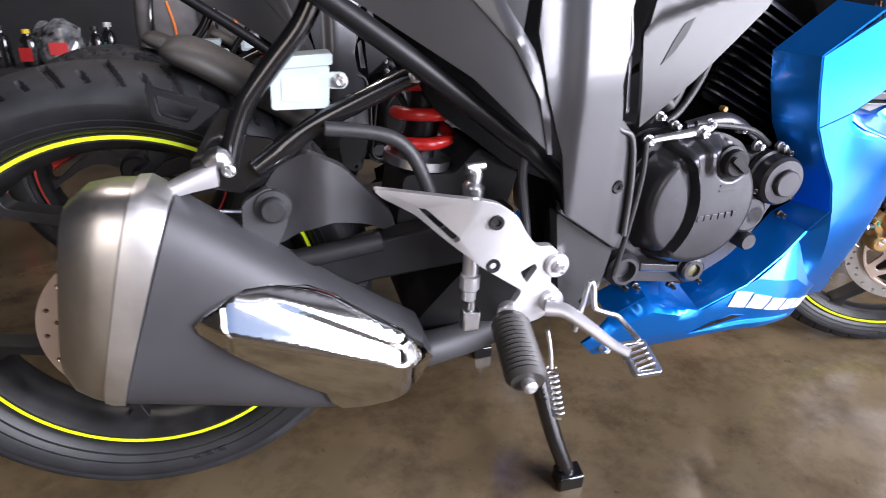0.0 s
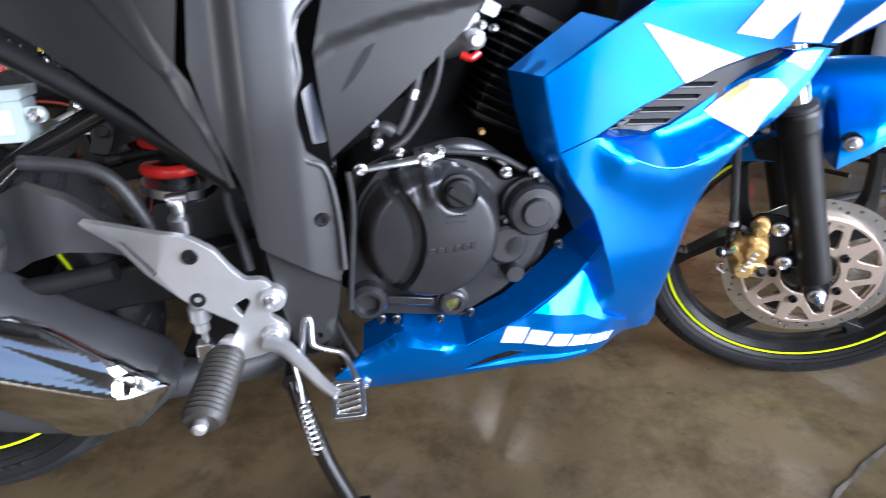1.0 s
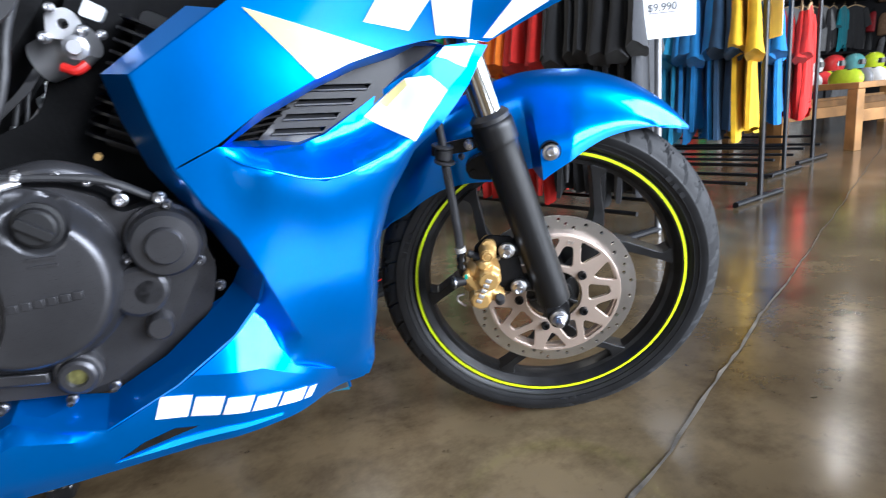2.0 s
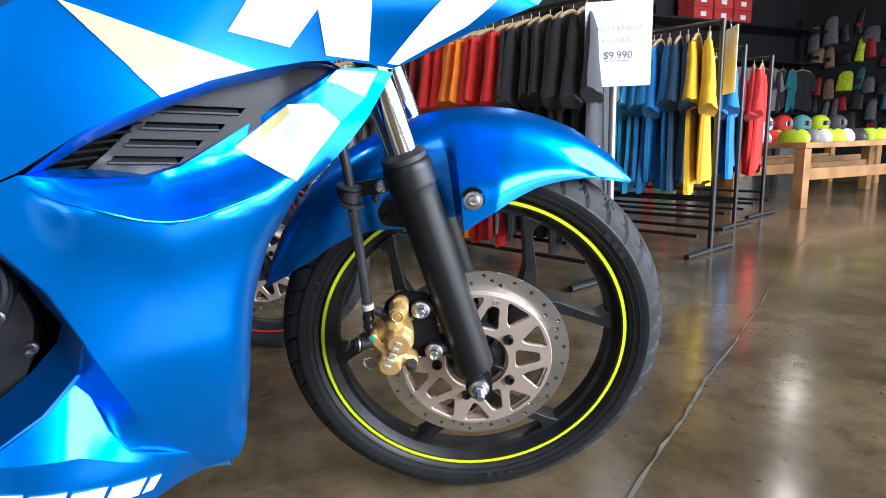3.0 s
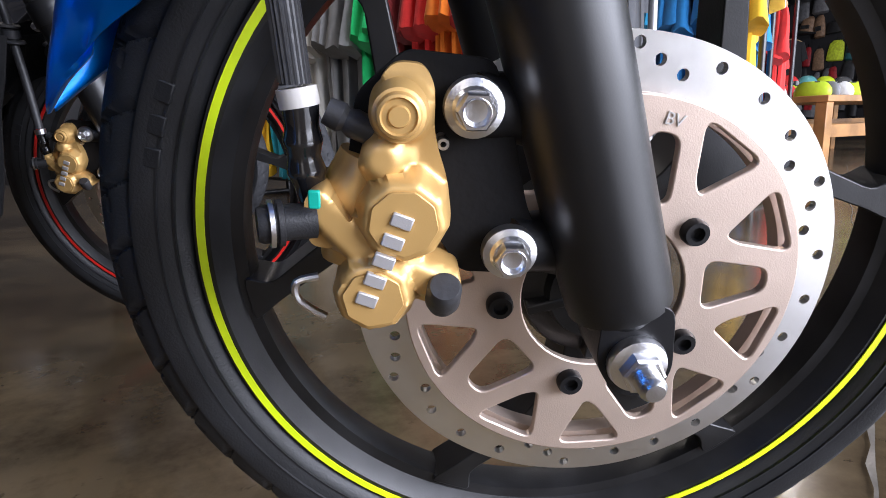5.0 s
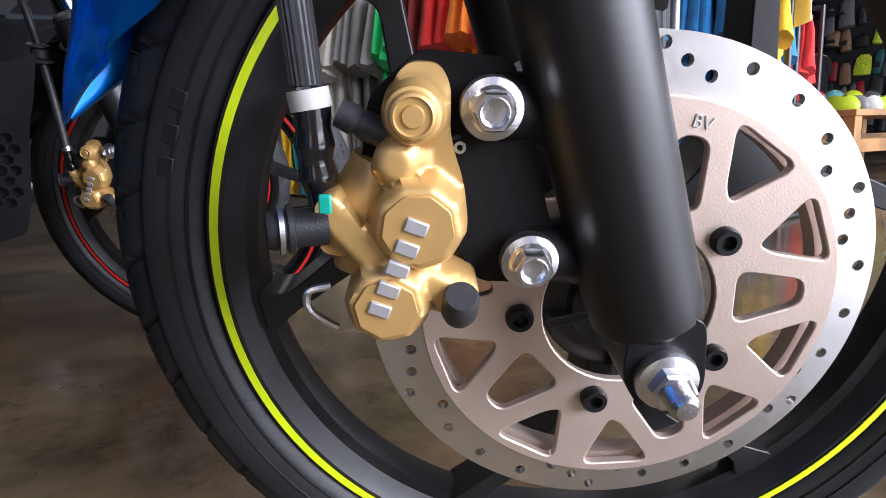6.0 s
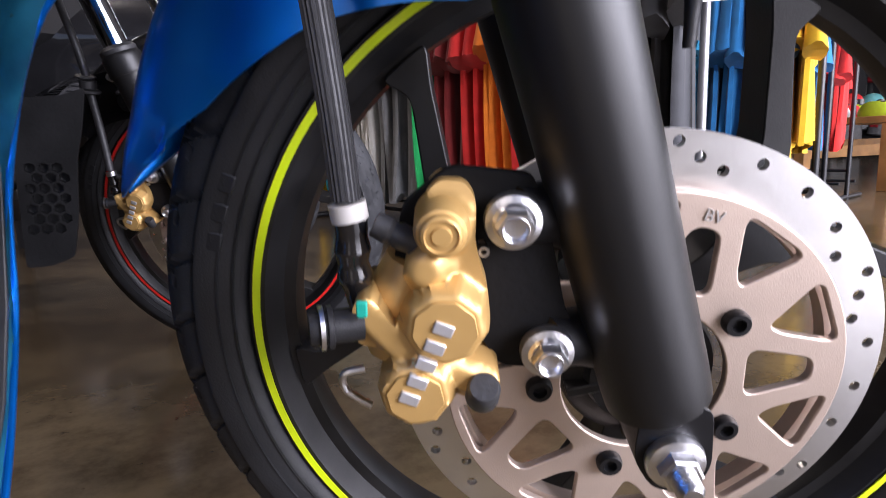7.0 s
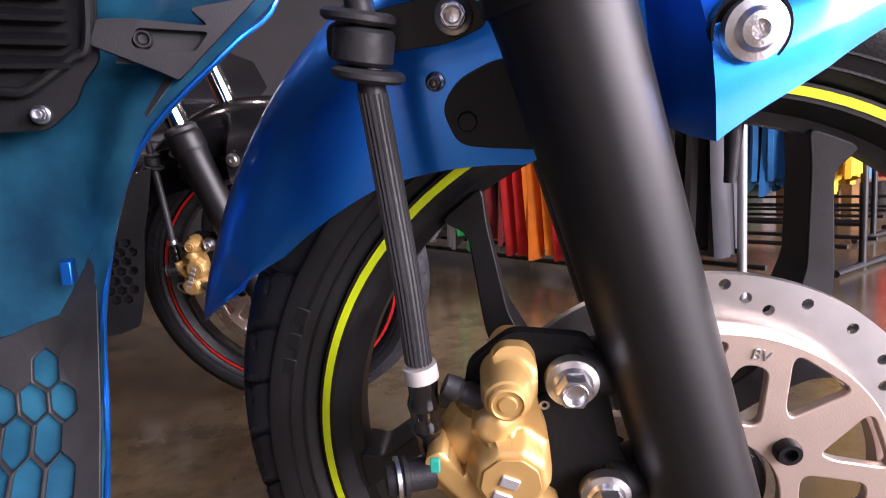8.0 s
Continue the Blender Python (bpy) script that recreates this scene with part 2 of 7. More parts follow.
def rounded(points, r, steps=4):
    """The outline with its corners rounded."""
    out, n = [], len(points)
    for i in range(n):
        a, b, c = (Vector(points[(i + k) % n]) for k in (-1, 0, 1))
        d0, d1 = a - b, c - b
        cut = min(r, d0.length * 0.45, d1.length * 0.45)
        p, q = b + d0.normalized() * cut, b + d1.normalized() * cut
        for k in range(steps + 1):
            t = k / steps
            out.append(tuple((1 - t) ** 2 * p + 2 * t * (1 - t) * b + t * t * q))
    return out


def inside(p, poly):
    x, z = p
    hit = False
    for (x0, z0), (x1, z1) in zip(poly, [*poly[1:], poly[0]]):
        if (z0 > z) != (z1 > z) and x < (x1 - x0) * (z - z0) / (z1 - z0) + x0:
            hit = not hit
    return hit


def sheet(outer, holes=(), front=None, thick=0.004, step=0.0, bm=None, back=None, lines=()):
    """A plate or a curved panel: the outline in x and z, front(x, z) gives its outer face, thick its depth along y. step: the grid inside."""
    bm = bm or bmesh.new()
    front = front or (lambda x, z: (x, 0, z))
    back = back or (lambda x, z: tuple(Vector(front(x, z)) + Vector((0, thick, 0))))

    def dense(loop):
        if not step:
            return list(loop)
        out = []
        for a, b in zip(loop, [*loop[1:], loop[0]]):
            k = max(1, int(math.dist(a, b) / step))
            out += [(a[0] + (b[0] - a[0]) * i / k, a[1] + (b[1] - a[1]) * i / k) for i in range(k)]
        return out

    loops = [dense(o) for o in (outer, *holes)]
    pts, edges = [], []
    for loop in loops:
        first = len(pts)
        pts += loop
        edges += [(first + i, first + (i + 1) % len(loop)) for i in range(len(loop))]
    for some in lines:
        fine = []
        for a, b in zip(some, some[1:]):
            k = max(1, int(math.dist(a, b) / step))
            fine += [(a[0] + (b[0] - a[0]) * i / k, a[1] + (b[1] - a[1]) * i / k) for i in range(k)]
        fine.append(some[-1])
        first = len(pts)
        pts += fine
        edges += [(first + i, first + i + 1) for i in range(len(fine) - 1)]
        loops.append(fine)
    drawn, loops = loops, loops[:1 + len(holes)]
    if step:
        xs, zs = [p[0] for p in loops[0]], [p[1] for p in loops[0]]
        row = 0
        z = min(zs) + step * 0.5
        while z < max(zs):
            x = min(xs) + step * (0.25 if row % 2 else 0.75)
            while x < max(xs):
                if inside((x, z), loops[0]) and not any(inside((x, z), h) for h in loops[1:]) and all(abs(x - a) + abs(z - b) > step * 0.6 for loop in drawn for a, b in loop):
                    pts.append((x, z))
                x += step
            z += step * 0.87
            row += 1
    co, _, faces, *_ = geometry.delaunay_2d_cdt([Vector(p) for p in pts], edges, [], 0, 1e-6)
    keep = []
    for f in faces:
        c = ((co[f[0]].x + co[f[1]].x + co[f[2]].x) / 3, (co[f[0]].y + co[f[1]].y + co[f[2]].y) / 3)
        if inside(c, loops[0]) and not any(inside(c, h) for h in loops[1:]):
            keep.append(f)
    fr = [bm.verts.new(front(p.x, p.y)) for p in co]
    bk = [bm.verts.new(back(p.x, p.y)) for p in co]
    count = {}
    for f in keep:
        bm.faces.new([fr[i] for i in f])
        bm.faces.new([bk[i] for i in reversed(f)])
        for a, b in zip(f, (*f[1:], f[0])):
            count[(a, b)] = 1
    for a, b in list(count):
        if (b, a) not in count:
            bm.faces.new((fr[b], fr[a], bk[a], bk[b]))
    bmesh.ops.delete(bm, geom=[v for v in bm.verts if not v.link_faces], context="VERTS")
    bmesh.ops.recalc_face_normals(bm, faces=bm.faces)
    return bm


def loft(rings, caps=True, bm=None):
    """A skin over rings of points, all of one length."""
    bm = bm or bmesh.new()
    made = [[bm.verts.new(p) for p in ring] for ring in rings]
    for p, q in zip(made, made[1:]):
        for i in range(len(p)):
            j = (i + 1) % len(p)
            bm.faces.new((p[i], p[j], q[j], q[i]))
    if caps:
        bm.faces.new(made[0][::-1])
        bm.faces.new(made[-1])
    bmesh.ops.recalc_face_normals(bm, faces=bm.faces)
    return bm


def hexagon(r, y0, y1, bm=None, m=None):
    return turned([(0, y0), (r * 0.86, y0), (r, y0 + (y1 - y0) * 0.12), (r, y1), (0, y1)], 6, bm, m)


def smooth(a, b, x):
    t = min(1, max(0, (x - a) / (b - a)))
    return t * t * (3 - 2 * t)


def text_on(parent, words, size, at, mat):
    """Lettering as a flat mesh."""
    cu = bpy.data.curves.new("lettering", "FONT")
    cu.body, cu.size, cu.align_x, cu.extrude = words, size, "CENTER", 0.0004
    tmp = bpy.data.objects.new("lettering", cu)
    scene.collection.objects.link(tmp)
    me = bpy.data.meshes.new_from_object(tmp.evaluated_get(bpy.context.evaluated_depsgraph_get()))
    bpy.data.objects.remove(tmp)
    me.materials.clear()
    me.materials.append(mat)
    ob = new("lettering", me)
    ob.parent, ob.matrix_basis = parent, at
    return ob


# ---- the room ----
def structure(name, bm, mat, label="", bevel=0.0):
    return tagged(part(name, bm, mat, None, "", None, bevel), label, "", "", "structure")


structure("floor", box(-6, -9, -0.2, 12, 7, 0), FLOOR, "polished brown concrete shop floor with stains")
structure("ceiling", box(-6, -4, 3.6, 12, 7, 3.75), DARKWALL, "black painted shop ceiling")
structure("wall_north", box(-6, 6.5, 0, 12, 6.7, 3.6), DARKWALL, "dark wall at the back of the shop")
structure("wall_west", box(-6.2, -4, 0, -6, 6.7, 3.6), DARKWALL, "dark painted side wall")
# south side, out of view: wall pieces added only to shape the daylight
structure("wall_south", box(-1.0, -4.2, 0, 1.75, -4, 1.3), PALEWALL, "unseen low wall added to shape the light from the south")
structure("wall_south_window_lintel", box(-1.0, -4.2, 3.15, 1.75, -4, 3.6), PALEWALL, "unseen lintel added above an assumed opening")
structure("wall_south_end", box(-6, -4.2, 0, -2.4, -4, 3.6), PALEWALL, "unseen wall added to hold back light from the left")
structure("wall_south_door_lintel", box(-2.4, -4.2, 3.0, -1.0, -4, 3.6), PALEWALL, "unseen lintel added above an assumed opening on the left")
structure("wall_south_lintel", box(1.75, -4.2, 3.15, 7.2, -4, 3.6), PALEWALL, "unseen lintel added over the storefront opening")
structure("wall_south_pier", box(7.2, -4.2, 0, 12, -4, 3.6), PALEWALL, "unseen wall added beside the storefront opening")
structure("wall_east", box(12, 2.5, 0, 12.2, 6.7, 3.6), DARKWALL, "dark side wall")
# out of view: closes the room above the assumed opening for the side light
structure("wall_east_lintel", box(12, -4, 3.2, 12.2, 2.5, 3.6), DARKWALL, "unseen lintel added over an assumed side opening")

# joint in the floor: a shallow ragged line, broken here and there
random.seed(4)
line = []
for i in range(140):
    t = i / 139
    line.append((0.2 + 5.6 * t, -0.86 + 2.98 * t + random.uniform(-0.0018, 0.0018) + 0.006 * math.sin(23 * t) * math.sin(61 * t)))
up_side = []
for x, y in line:
    w = random.uniform(0.001, 0.006) * smooth(3.2, 1.7, x) + 0.0022
    up_side.append((x - 0.5 * w, y + w))
jm = bmesh.new()
a = [jm.verts.new((x, y, 0.0025)) for x, y in line]
b = [jm.verts.new((x, y, 0.0025)) for x, y in up_side]
for i in range(139):
    jm.faces.new((a[i], a[i + 1], b[i + 1], b[i]))
structure("floor_joint", jm, JOINT, "ragged pale joint in the concrete floor")

# ---- motorcycles ----
def tyre_mesh(rows, segments, lugs, depth=0.006):
    """A tyre round y with tread grooves cut into it. rows: radius and y over one half, from the bead to the crown."""
    half = curve_points([(r, y, 0) for r, y in rows], 5 if lugs > 40 else 9)
    prof = [(p.x, p.y) for p in half] + [(p.x, -p.y) for p in half[-2::-1]]
    n = len(prof)
    wide = max(abs(y) for _, y in prof)
    edge = rows[4][0] + 0.002
    bm = bmesh.new()
    rings = []
    for k in range(segments):
        a = 2 * math.pi * k / segments
        ring = []
        for r, y in prof:
            v = y / wide
            s = lugs * a / (2 * math.pi)
            cut = 0.0
            if r > edge:
                w = abs(v)
                turn_by = 0.5 if v < 0 else 0
                if lugs > 40:
                    # road tread: slanted blocks on the shoulders with stepped edges, narrow cuts towards the crown
                    g1 = (s + 0.9 * w ** 1.3 + turn_by) % 1
                    g2 = (0.5 * s + 1.1 * w + turn_by) % 1
                    cut = 0.0012 * smooth(0.45, 0.75, w) * (1 - g1) ** 1.5
                    if g1 < 0.115 and w > 0.3 or g2 < 0.05 and 0.08 < w < 0.55 or abs(w - 0.62 - 0.16 * g1) < 0.02 and g1 < 0.45:
                        cut = 0.85 * depth
                else:
                    # rain tread: long curved slashes with a short one between
                    g1 = (s + 0.55 * w ** 1.3 + turn_by) % 1
                    g2 = (g1 + 0.45) % 1
                    if g1 < 0.13 and 0.12 < w < 0.86 or g2 < 0.09 and 0.55 < w < 0.8:
                        cut = depth
            ring.append(bm.verts.new(((r - cut) * math.cos(a), y, (r - cut) * math.sin(a))))
        rings.append(ring)
    for k in range(segments):
        p, q = rings[k], rings[(k + 1) % segments]
        for i in range(n - 1):
            bm.faces.new((p[i], p[i + 1], q[i + 1], q[i]))
    return bm


def spoke_bm(centre, half):
    """A cast spoke round the angle centre: a stem that forks into two arms at the rim."""
    arm = lambda r, a: (r * math.cos(radians(a)), r * math.sin(radians(a)))
    out = [arm(0.033, -16), arm(0.07, -9), arm(0.094, -11), arm(0.135, -half * 0.66), arm(0.185, -half - 0.6), arm(0.205, -half - 4), arm(0.205, -half + 5), arm(0.188, -half + 3.2), arm(0.141, -half * 0.44), arm(0.112, 0)]
    out += [(x, -z) for x, z in out[-2::-1]]
    bm = sheet(rounded(out, 0.006, 3), [], lambda x, z: (x, -0.015 - 0.006 * smooth(0.15, 0.05, x), z), 0.03, 0.0, None, lambda x, z: (x, 0.015 + 0.006 * smooth(0.15, 0.05, x), z))
    bm.transform(Matrix.Rotation(-centre, 4, "Y"))
    return bm


def wheel(parent, at, name, label, tyre_rows, lip, stripe_mat, lugs, segments=540, first=radians(40.5)):
    """Cast wheel with tyre: rim, spokes, hub, tyre and the tape on its lip."""
    b = lip
    ring = [(0.2255, -b), (0.2165, -b), (0.2135, -b + 0.004), (0.208, -b + 0.012), (0.201, -b * 0.45), (0.199, 0), (0.201, b * 0.45), (0.208, b - 0.012), (0.2135, b - 0.004), (0.2165, b), (0.2255, b), (0.226, b - 0.004), (0.213, 0), (0.226, -b + 0.004)]
    rim = part(name, turned(ring, 128, closed=True), RIM, parent, label, at)
    hub = turned([(0.0, -0.04), (0.03, -0.04), (0.036, -0.034), (0.038, -0.01), (0.038, 0.01), (0.036, 0.034), (0.03, 0.04), (0, 0.04)], 40)
    part("hub", hub, BLACK, rim)
    if lip < 0.03:
        boss = turned([(0.017, -0.07), (0.02, -0.072), (0.028, -0.072), (0.03, -0.066), (0.041, -0.064), (0.043, -0.06), (0.043, -0.036), (0.017, -0.036)], 48, closed=True)
        part("hub_boss", boss, RIM, rim)
        for k in range(5):
            part("hub_web", box(0.019, -0.073, -0.003, 0.041, -0.06, 0.003), RIM, rim, "", Matrix.Rotation(radians(20 + 72 * k), 4, "Y"), bevel=0.001)
    for k in range(3):
        part("spoke", spoke_bm(first + k * 2 * math.pi / 3, 30.5), RIM, rim, bevel=0.0025)
    tyre = part("tyre", tyre_mesh(tyre_rows, segments, lugs), RUBBER, rim, "black tyre with dusty cut tread", angle=30)
    tyre.data.materials.append(SIDEWALL)
    for f in tyre.data.polygons:
        if math.hypot(f.center.x, f.center.z) < tyre_rows[4][0] + 0.001:
            f.material_index = 1
    for r in (tyre_rows[2][0], tyre_rows[3][0] - 0.003):
        yy = -float(np.interp(r, [q[0] for q in tyre_rows], [-q[1] for q in tyre_rows]))
        part("bead_ring", turned([(r - 0.0012, yy + 0.002), (r - 0.0004, yy - 0.0012), (r + 0.0008, yy - 0.0012), (r + 0.0014, yy + 0.002)], 128), SIDEWALL, rim)
    yy = -float(np.interp(tyre_rows[3][0] + 0.0015, [q[0] for q in tyre_rows], [-q[1] for q in tyre_rows]))
    for a0 in (38, 158, 278):
        for j in range(3):
            a = radians(a0 + 4.2 * j)
            bm = box(-0.0055, -0.0006, -0.006, 0.0055, 0.003, 0.006)
            part("raised_mark", bm, SIDEWALL, rim, "plain raised sidewall mark", Matrix.Rotation(-a + math.pi / 2, 4, "Y") @ Matrix.Translation((0, yy, tyre_rows[3][0] + 0.0015)), bevel=0.0008)
    tape = turned([(0.219, -b - 0.0005), (0.2236, -b - 0.0005), (0.2236, -b - 0.0012), (0.219, -b - 0.0012)], 128, closed=True)
    part("rim_stripe", tape, stripe_mat, rim, "neon yellow tape on the rim lip" if stripe_mat is YELLOW else "red tape on the rim lip")
    return rim


def circle(x, z, r, n=16):
    return [(x + r * math.cos(2 * math.pi * i / n), z + r * math.sin(2 * math.pi * i / n)) for i in range(n)]


def brake_disc(parent, at, y, label, r_out=0.1318, bolts=5, first=42):
    """Drilled outer band on a pierced carrier."""
    holes = []
    for k in range(6):
        for da, r in ((0, 0.124), (8, 0.115), (14.5, 0.1195), (20, 0.1262), (28, 0.1148), (35, 0.122), (47, 0.1235)):
            a = radians(k * 60 + da + 9)
            holes.append(circle(r * math.cos(a), r * math.sin(a), 0.0031, 10))
    flat = lambda x, z: (x, y, z)
    band = part("brake_disc", sheet(circle(0, 0, r_out, 128), [circle(0, 0, 0.101, 96), *holes], flat, 0.0045), DISC, parent, label, at)
    wins = []
    for k in range(5):
        c = first + 36 + k * 72
        for s in (-1, 1):
            wins.append(rounded([(r * math.cos(radians(c + s * a)), r * math.sin(radians(c + s * a))) for r, a in ((0.1012, 31.5), (0.1012, 9), (0.0737, 18.5), (0.0689, 24))], 0.008, 5))
        wins.append(rounded([(r * math.cos(radians(c + a)), r * math.sin(radians(c + a))) for r, a in ((0.0561, -15.5), (0.0561, 15.5), (0.0887, 4.5), (0.0887, -4.5))], 0.0075, 5))
    part("carrier", sheet(circle(0, 0, 0.1052, 96), [circle(0, 0, 0.0438, 48), *wins], lambda x, z: (x, y - 0.0125, z), 0.0055), CARRIER, band, "bronze grey pierced disc carrier", bevel=0.0008)
    part("carrier_step", turned([(0.0985, y - 0.004), (0.1035, y - 0.004), (0.1035, y + 0.006), (0.0985, y + 0.006)], 96, closed=True), CARRIER, band)
    for k in range(bolts):
        a = radians(first + k * 72)
        bm = turned([(0, -0.002), (0.0035, -0.002), (0.0038, -0.006), (0.0062, -0.006), (0.0072, -0.004), (0.0072, 0.0), (0, 0)], 18)
        part("disc_bolt", bm, BLACK, band, "", Matrix.Translation((0.0556 * math.cos(a), y - 0.0122, 0.0556 * math.sin(a))))
    text_on(band, "BV", 0.0085, Matrix.Translation((0.0195, y - 0.0129, 0.0905)) @ Matrix.Rotation(radians(12), 4, "Y") @ Matrix.Rotation(radians(90), 4, "X"), DISC)
    return band


FRONT_TYRE = [(0.2262, -0.022), (0.2285, -0.0255), (0.234, -0.0298), (0.245, -0.0342), (0.2545, -0.0354), (0.2556, -0.0332), (0.267, -0.0275), (0.2765, -0.0185), (0.282, -0.008), (0.2838, 0.0)]
REAR_TYRE = [(0.2262, -0.04), (0.2285, -0.046), (0.236, -0.054), (0.248, -0.062), (0.262, -0.066), (0.275, -0.062), (0.287, -0.049), (0.297, -0.026), (0.301, 0.0)]
BIKE = Matrix(((0.99969, 0.00211, 0.02481, 0), (0.0, 0.99641, -0.08469, 0), (-0.0249, 0.08467, 0.9961, 0.0162), (0, 0, 0, 1)))
STEER = Matrix(((0.9107, 0.4085, -0.0603, 1.3333), (-0.413, 0.901, -0.133, 0.0), (0.0, 0.146, 0.9893, 0.297), (0, 0, 0, 1)))
MIRROR = Matrix.Diagonal((1, -1, 1, 1))


def at_angle(table, a):
    return float(np.interp(a, [t[0] for t in table], [t[1] for t in table]))


SKIRT = [(51, 0.318), (55, 0.31), (60, 0.299), (66, 0.285), (77, 0.263), (90.5, 0.226), (99, 0.2076), (100.5, 0.21), (118, 0.21), (126.6, 0.228), (135, 0.245), (150, 0.265), (158, 0.286), (166, 0.312)]
CROWN = [(51, 0.3195), (58, 0.326), (70, 0.334), (85, 0.339), (100, 0.339), (120, 0.332), (135, 0.326), (145, 0.32), (155, 0.3155), (166, 0.314)]
WIDTH = [(51, 0.004), (54, 0.018), (60, 0.034), (66, 0.05), (77, 0.08), (88, 0.106), (99, 0.112), (100.5, 0.056), (112, 0.053), (130, 0.05), (146, 0.047), (154, 0.04), (161, 0.024), (166, 0.004)]
ROOF = [(51, 0.003), (54, 0.014), (60, 0.028), (70, 0.042), (85, 0.052), (130, 0.048), (146, 0.043), (154, 0.036), (161, 0.02), (166, 0.003)]


def mudguard(parent, paint):
    bm = bmesh.new()
    grid = []
    for k in range(110):
        a = 51 + 115 * k / 109
        rs, rc, w = at_angle(SKIRT, a), at_angle(CROWN, a), at_angle(WIDTH, a)
        wr = at_angle(ROOF, a)
        top = max(rs, rc - 0.03)
        row = []
        for i in range(29):
            s = -1 + 2 * i / 28
            if abs(s) < 0.6:
                u = s / 0.6
                r, y = rc - (rc - top) * (0.4 * abs(u) + 0.6 * u ** 4), wr * math.copysign(abs(u) ** 0.95, u)
            else:
                q = (abs(s) - 0.6) / 0.4
                r, y = top + (rs - top) * q, math.copysign(wr + (w - wr) * smooth(-0.1, 0.75, q), s)
            row.append(bm.verts.new((r * math.cos(radians(a)), y, r * math.sin(radians(a)))))
        grid.append(row)
    for p, q in zip(grid, grid[1:]):
        for i in range(28):
            bm.faces.new((p[i], p[i + 1], q[i + 1], q[i]))
    bmesh.ops.recalc_face_normals(bm, faces=bm.faces)
    ob = part("front_mudguard", bm, paint, parent, "glossy blue front mudguard" if paint is BLUE else "gloss black front mudguard", STEER, angle=38)
    mod = ob.modifiers.new("shell", "SOLIDIFY")
    mod.thickness, mod.offset = 0.003, -1
    return ob


def fork(parent):
    for side in (-1, 1):
        y = side * 0.106
        axis = lambda w: (-0.357 * w, y, w)
        leg = part("fork_leg", tube([axis(0.008), axis(0.016), axis(0.026), axis(0.14), axis(0.25), axis(0.262), axis(0.285), axis(0.292)], [0.019, 0.0235, 0.0252, 0.0252, 0.026, 0.029, 0.029, 0.0255], 44, 5), FORKBLACK, parent, "satin black fork slider", STEER)
        part("stanchion", tube([axis(0.28), axis(0.72)], 0.0188, 32, 1), CHROME, leg, "chrome fork tube")
        part("dust_seal", turned([(0.0185, 0.0), (0.0265, 0.0), (0.027, 0.006), (0.022, 0.011), (0.0185, 0.012)], 36, closed=True), CABLE, leg, "", Matrix.Translation(axis(0.291)) @ Matrix.Rotation(radians(-19.6), 4, "Y") @ Matrix.Rotation(radians(90), 4, "X"))
        lug = sheet(rounded([(-0.019, 0.022), (0.013, 0.022), (0.018, -0.012), (0.012, -0.026), (-0.007, -0.026), (-0.019, -0.008)], 0.008), [], lambda x, z: (x, y - 0.02, z), 0.033)
        part("axle_lug", lug, BLACK, leg, bevel=0.002)
        if side < 0:
            nut = turned([(0, 0.004), (0.0132, 0.004), (0.0138, 0.001), (0.013, -0.002), (0.0095, -0.0035), (0.0, -0.0035)], 36)
            hexagon(0.0098, -0.0098, -0.002, nut)
            stud = turned([(0, -0.0212), (0.0042, -0.021), (0.0054, -0.0195)] + [(0.0062 if k % 2 else 0.0055, -0.019 + 0.0009 * k) for k in range(12)] + [(0, -0.008)], 24)
            part("axle_stud", stud, ZINC, leg, "threaded axle end", Matrix.Translation((-0.001, y - 0.0235, -0.006)))
            part("axle_nut", nut, ZINC, leg, "bright zinc axle nut with flange", Matrix.Translation((-0.001, y - 0.0235, -0.006)))
        if side > 0:
            continue
        for u, w in ((-0.0805, 0.1035), (-0.0617, 0.0435)):
            boss = tube([(u + 0.045, y + 0.012, w - 0.008), (u + 0.02, y + 0.008, w - 0.003), (u, y - 0.004, w)], [0.017, 0.0145, 0.0125], 20, 3)
            part("caliper_boss", boss, BLACK, leg)
            part("caliper_bolt", bolt_bm(0.0115), ZINC, leg, "bright flanged caliper bolt", Matrix.Translation((u, y - 0.0135, w)))


def bolt_bm(r):
    bm = turned([(0, -0.004), (r * 0.66, -0.004), (r * 0.76, -0.002), (r, -0.001), (r * 1.04, 0.001), (r * 1.04, 0.004), (0, 0.004)], 32)
    turned([(r * 0.68, -0.001), (r * 0.68, -0.0085), (r * 0.62, -0.0096), (r * 0.46, -0.0096)], 6, bm)
    turned([(r * 0.5, -0.0093), (r * 0.46, -0.0102), (r * 0.42, -0.0098), (r * 0.36, -0.0066), (0, -0.006)], 24, bm)
    return bm


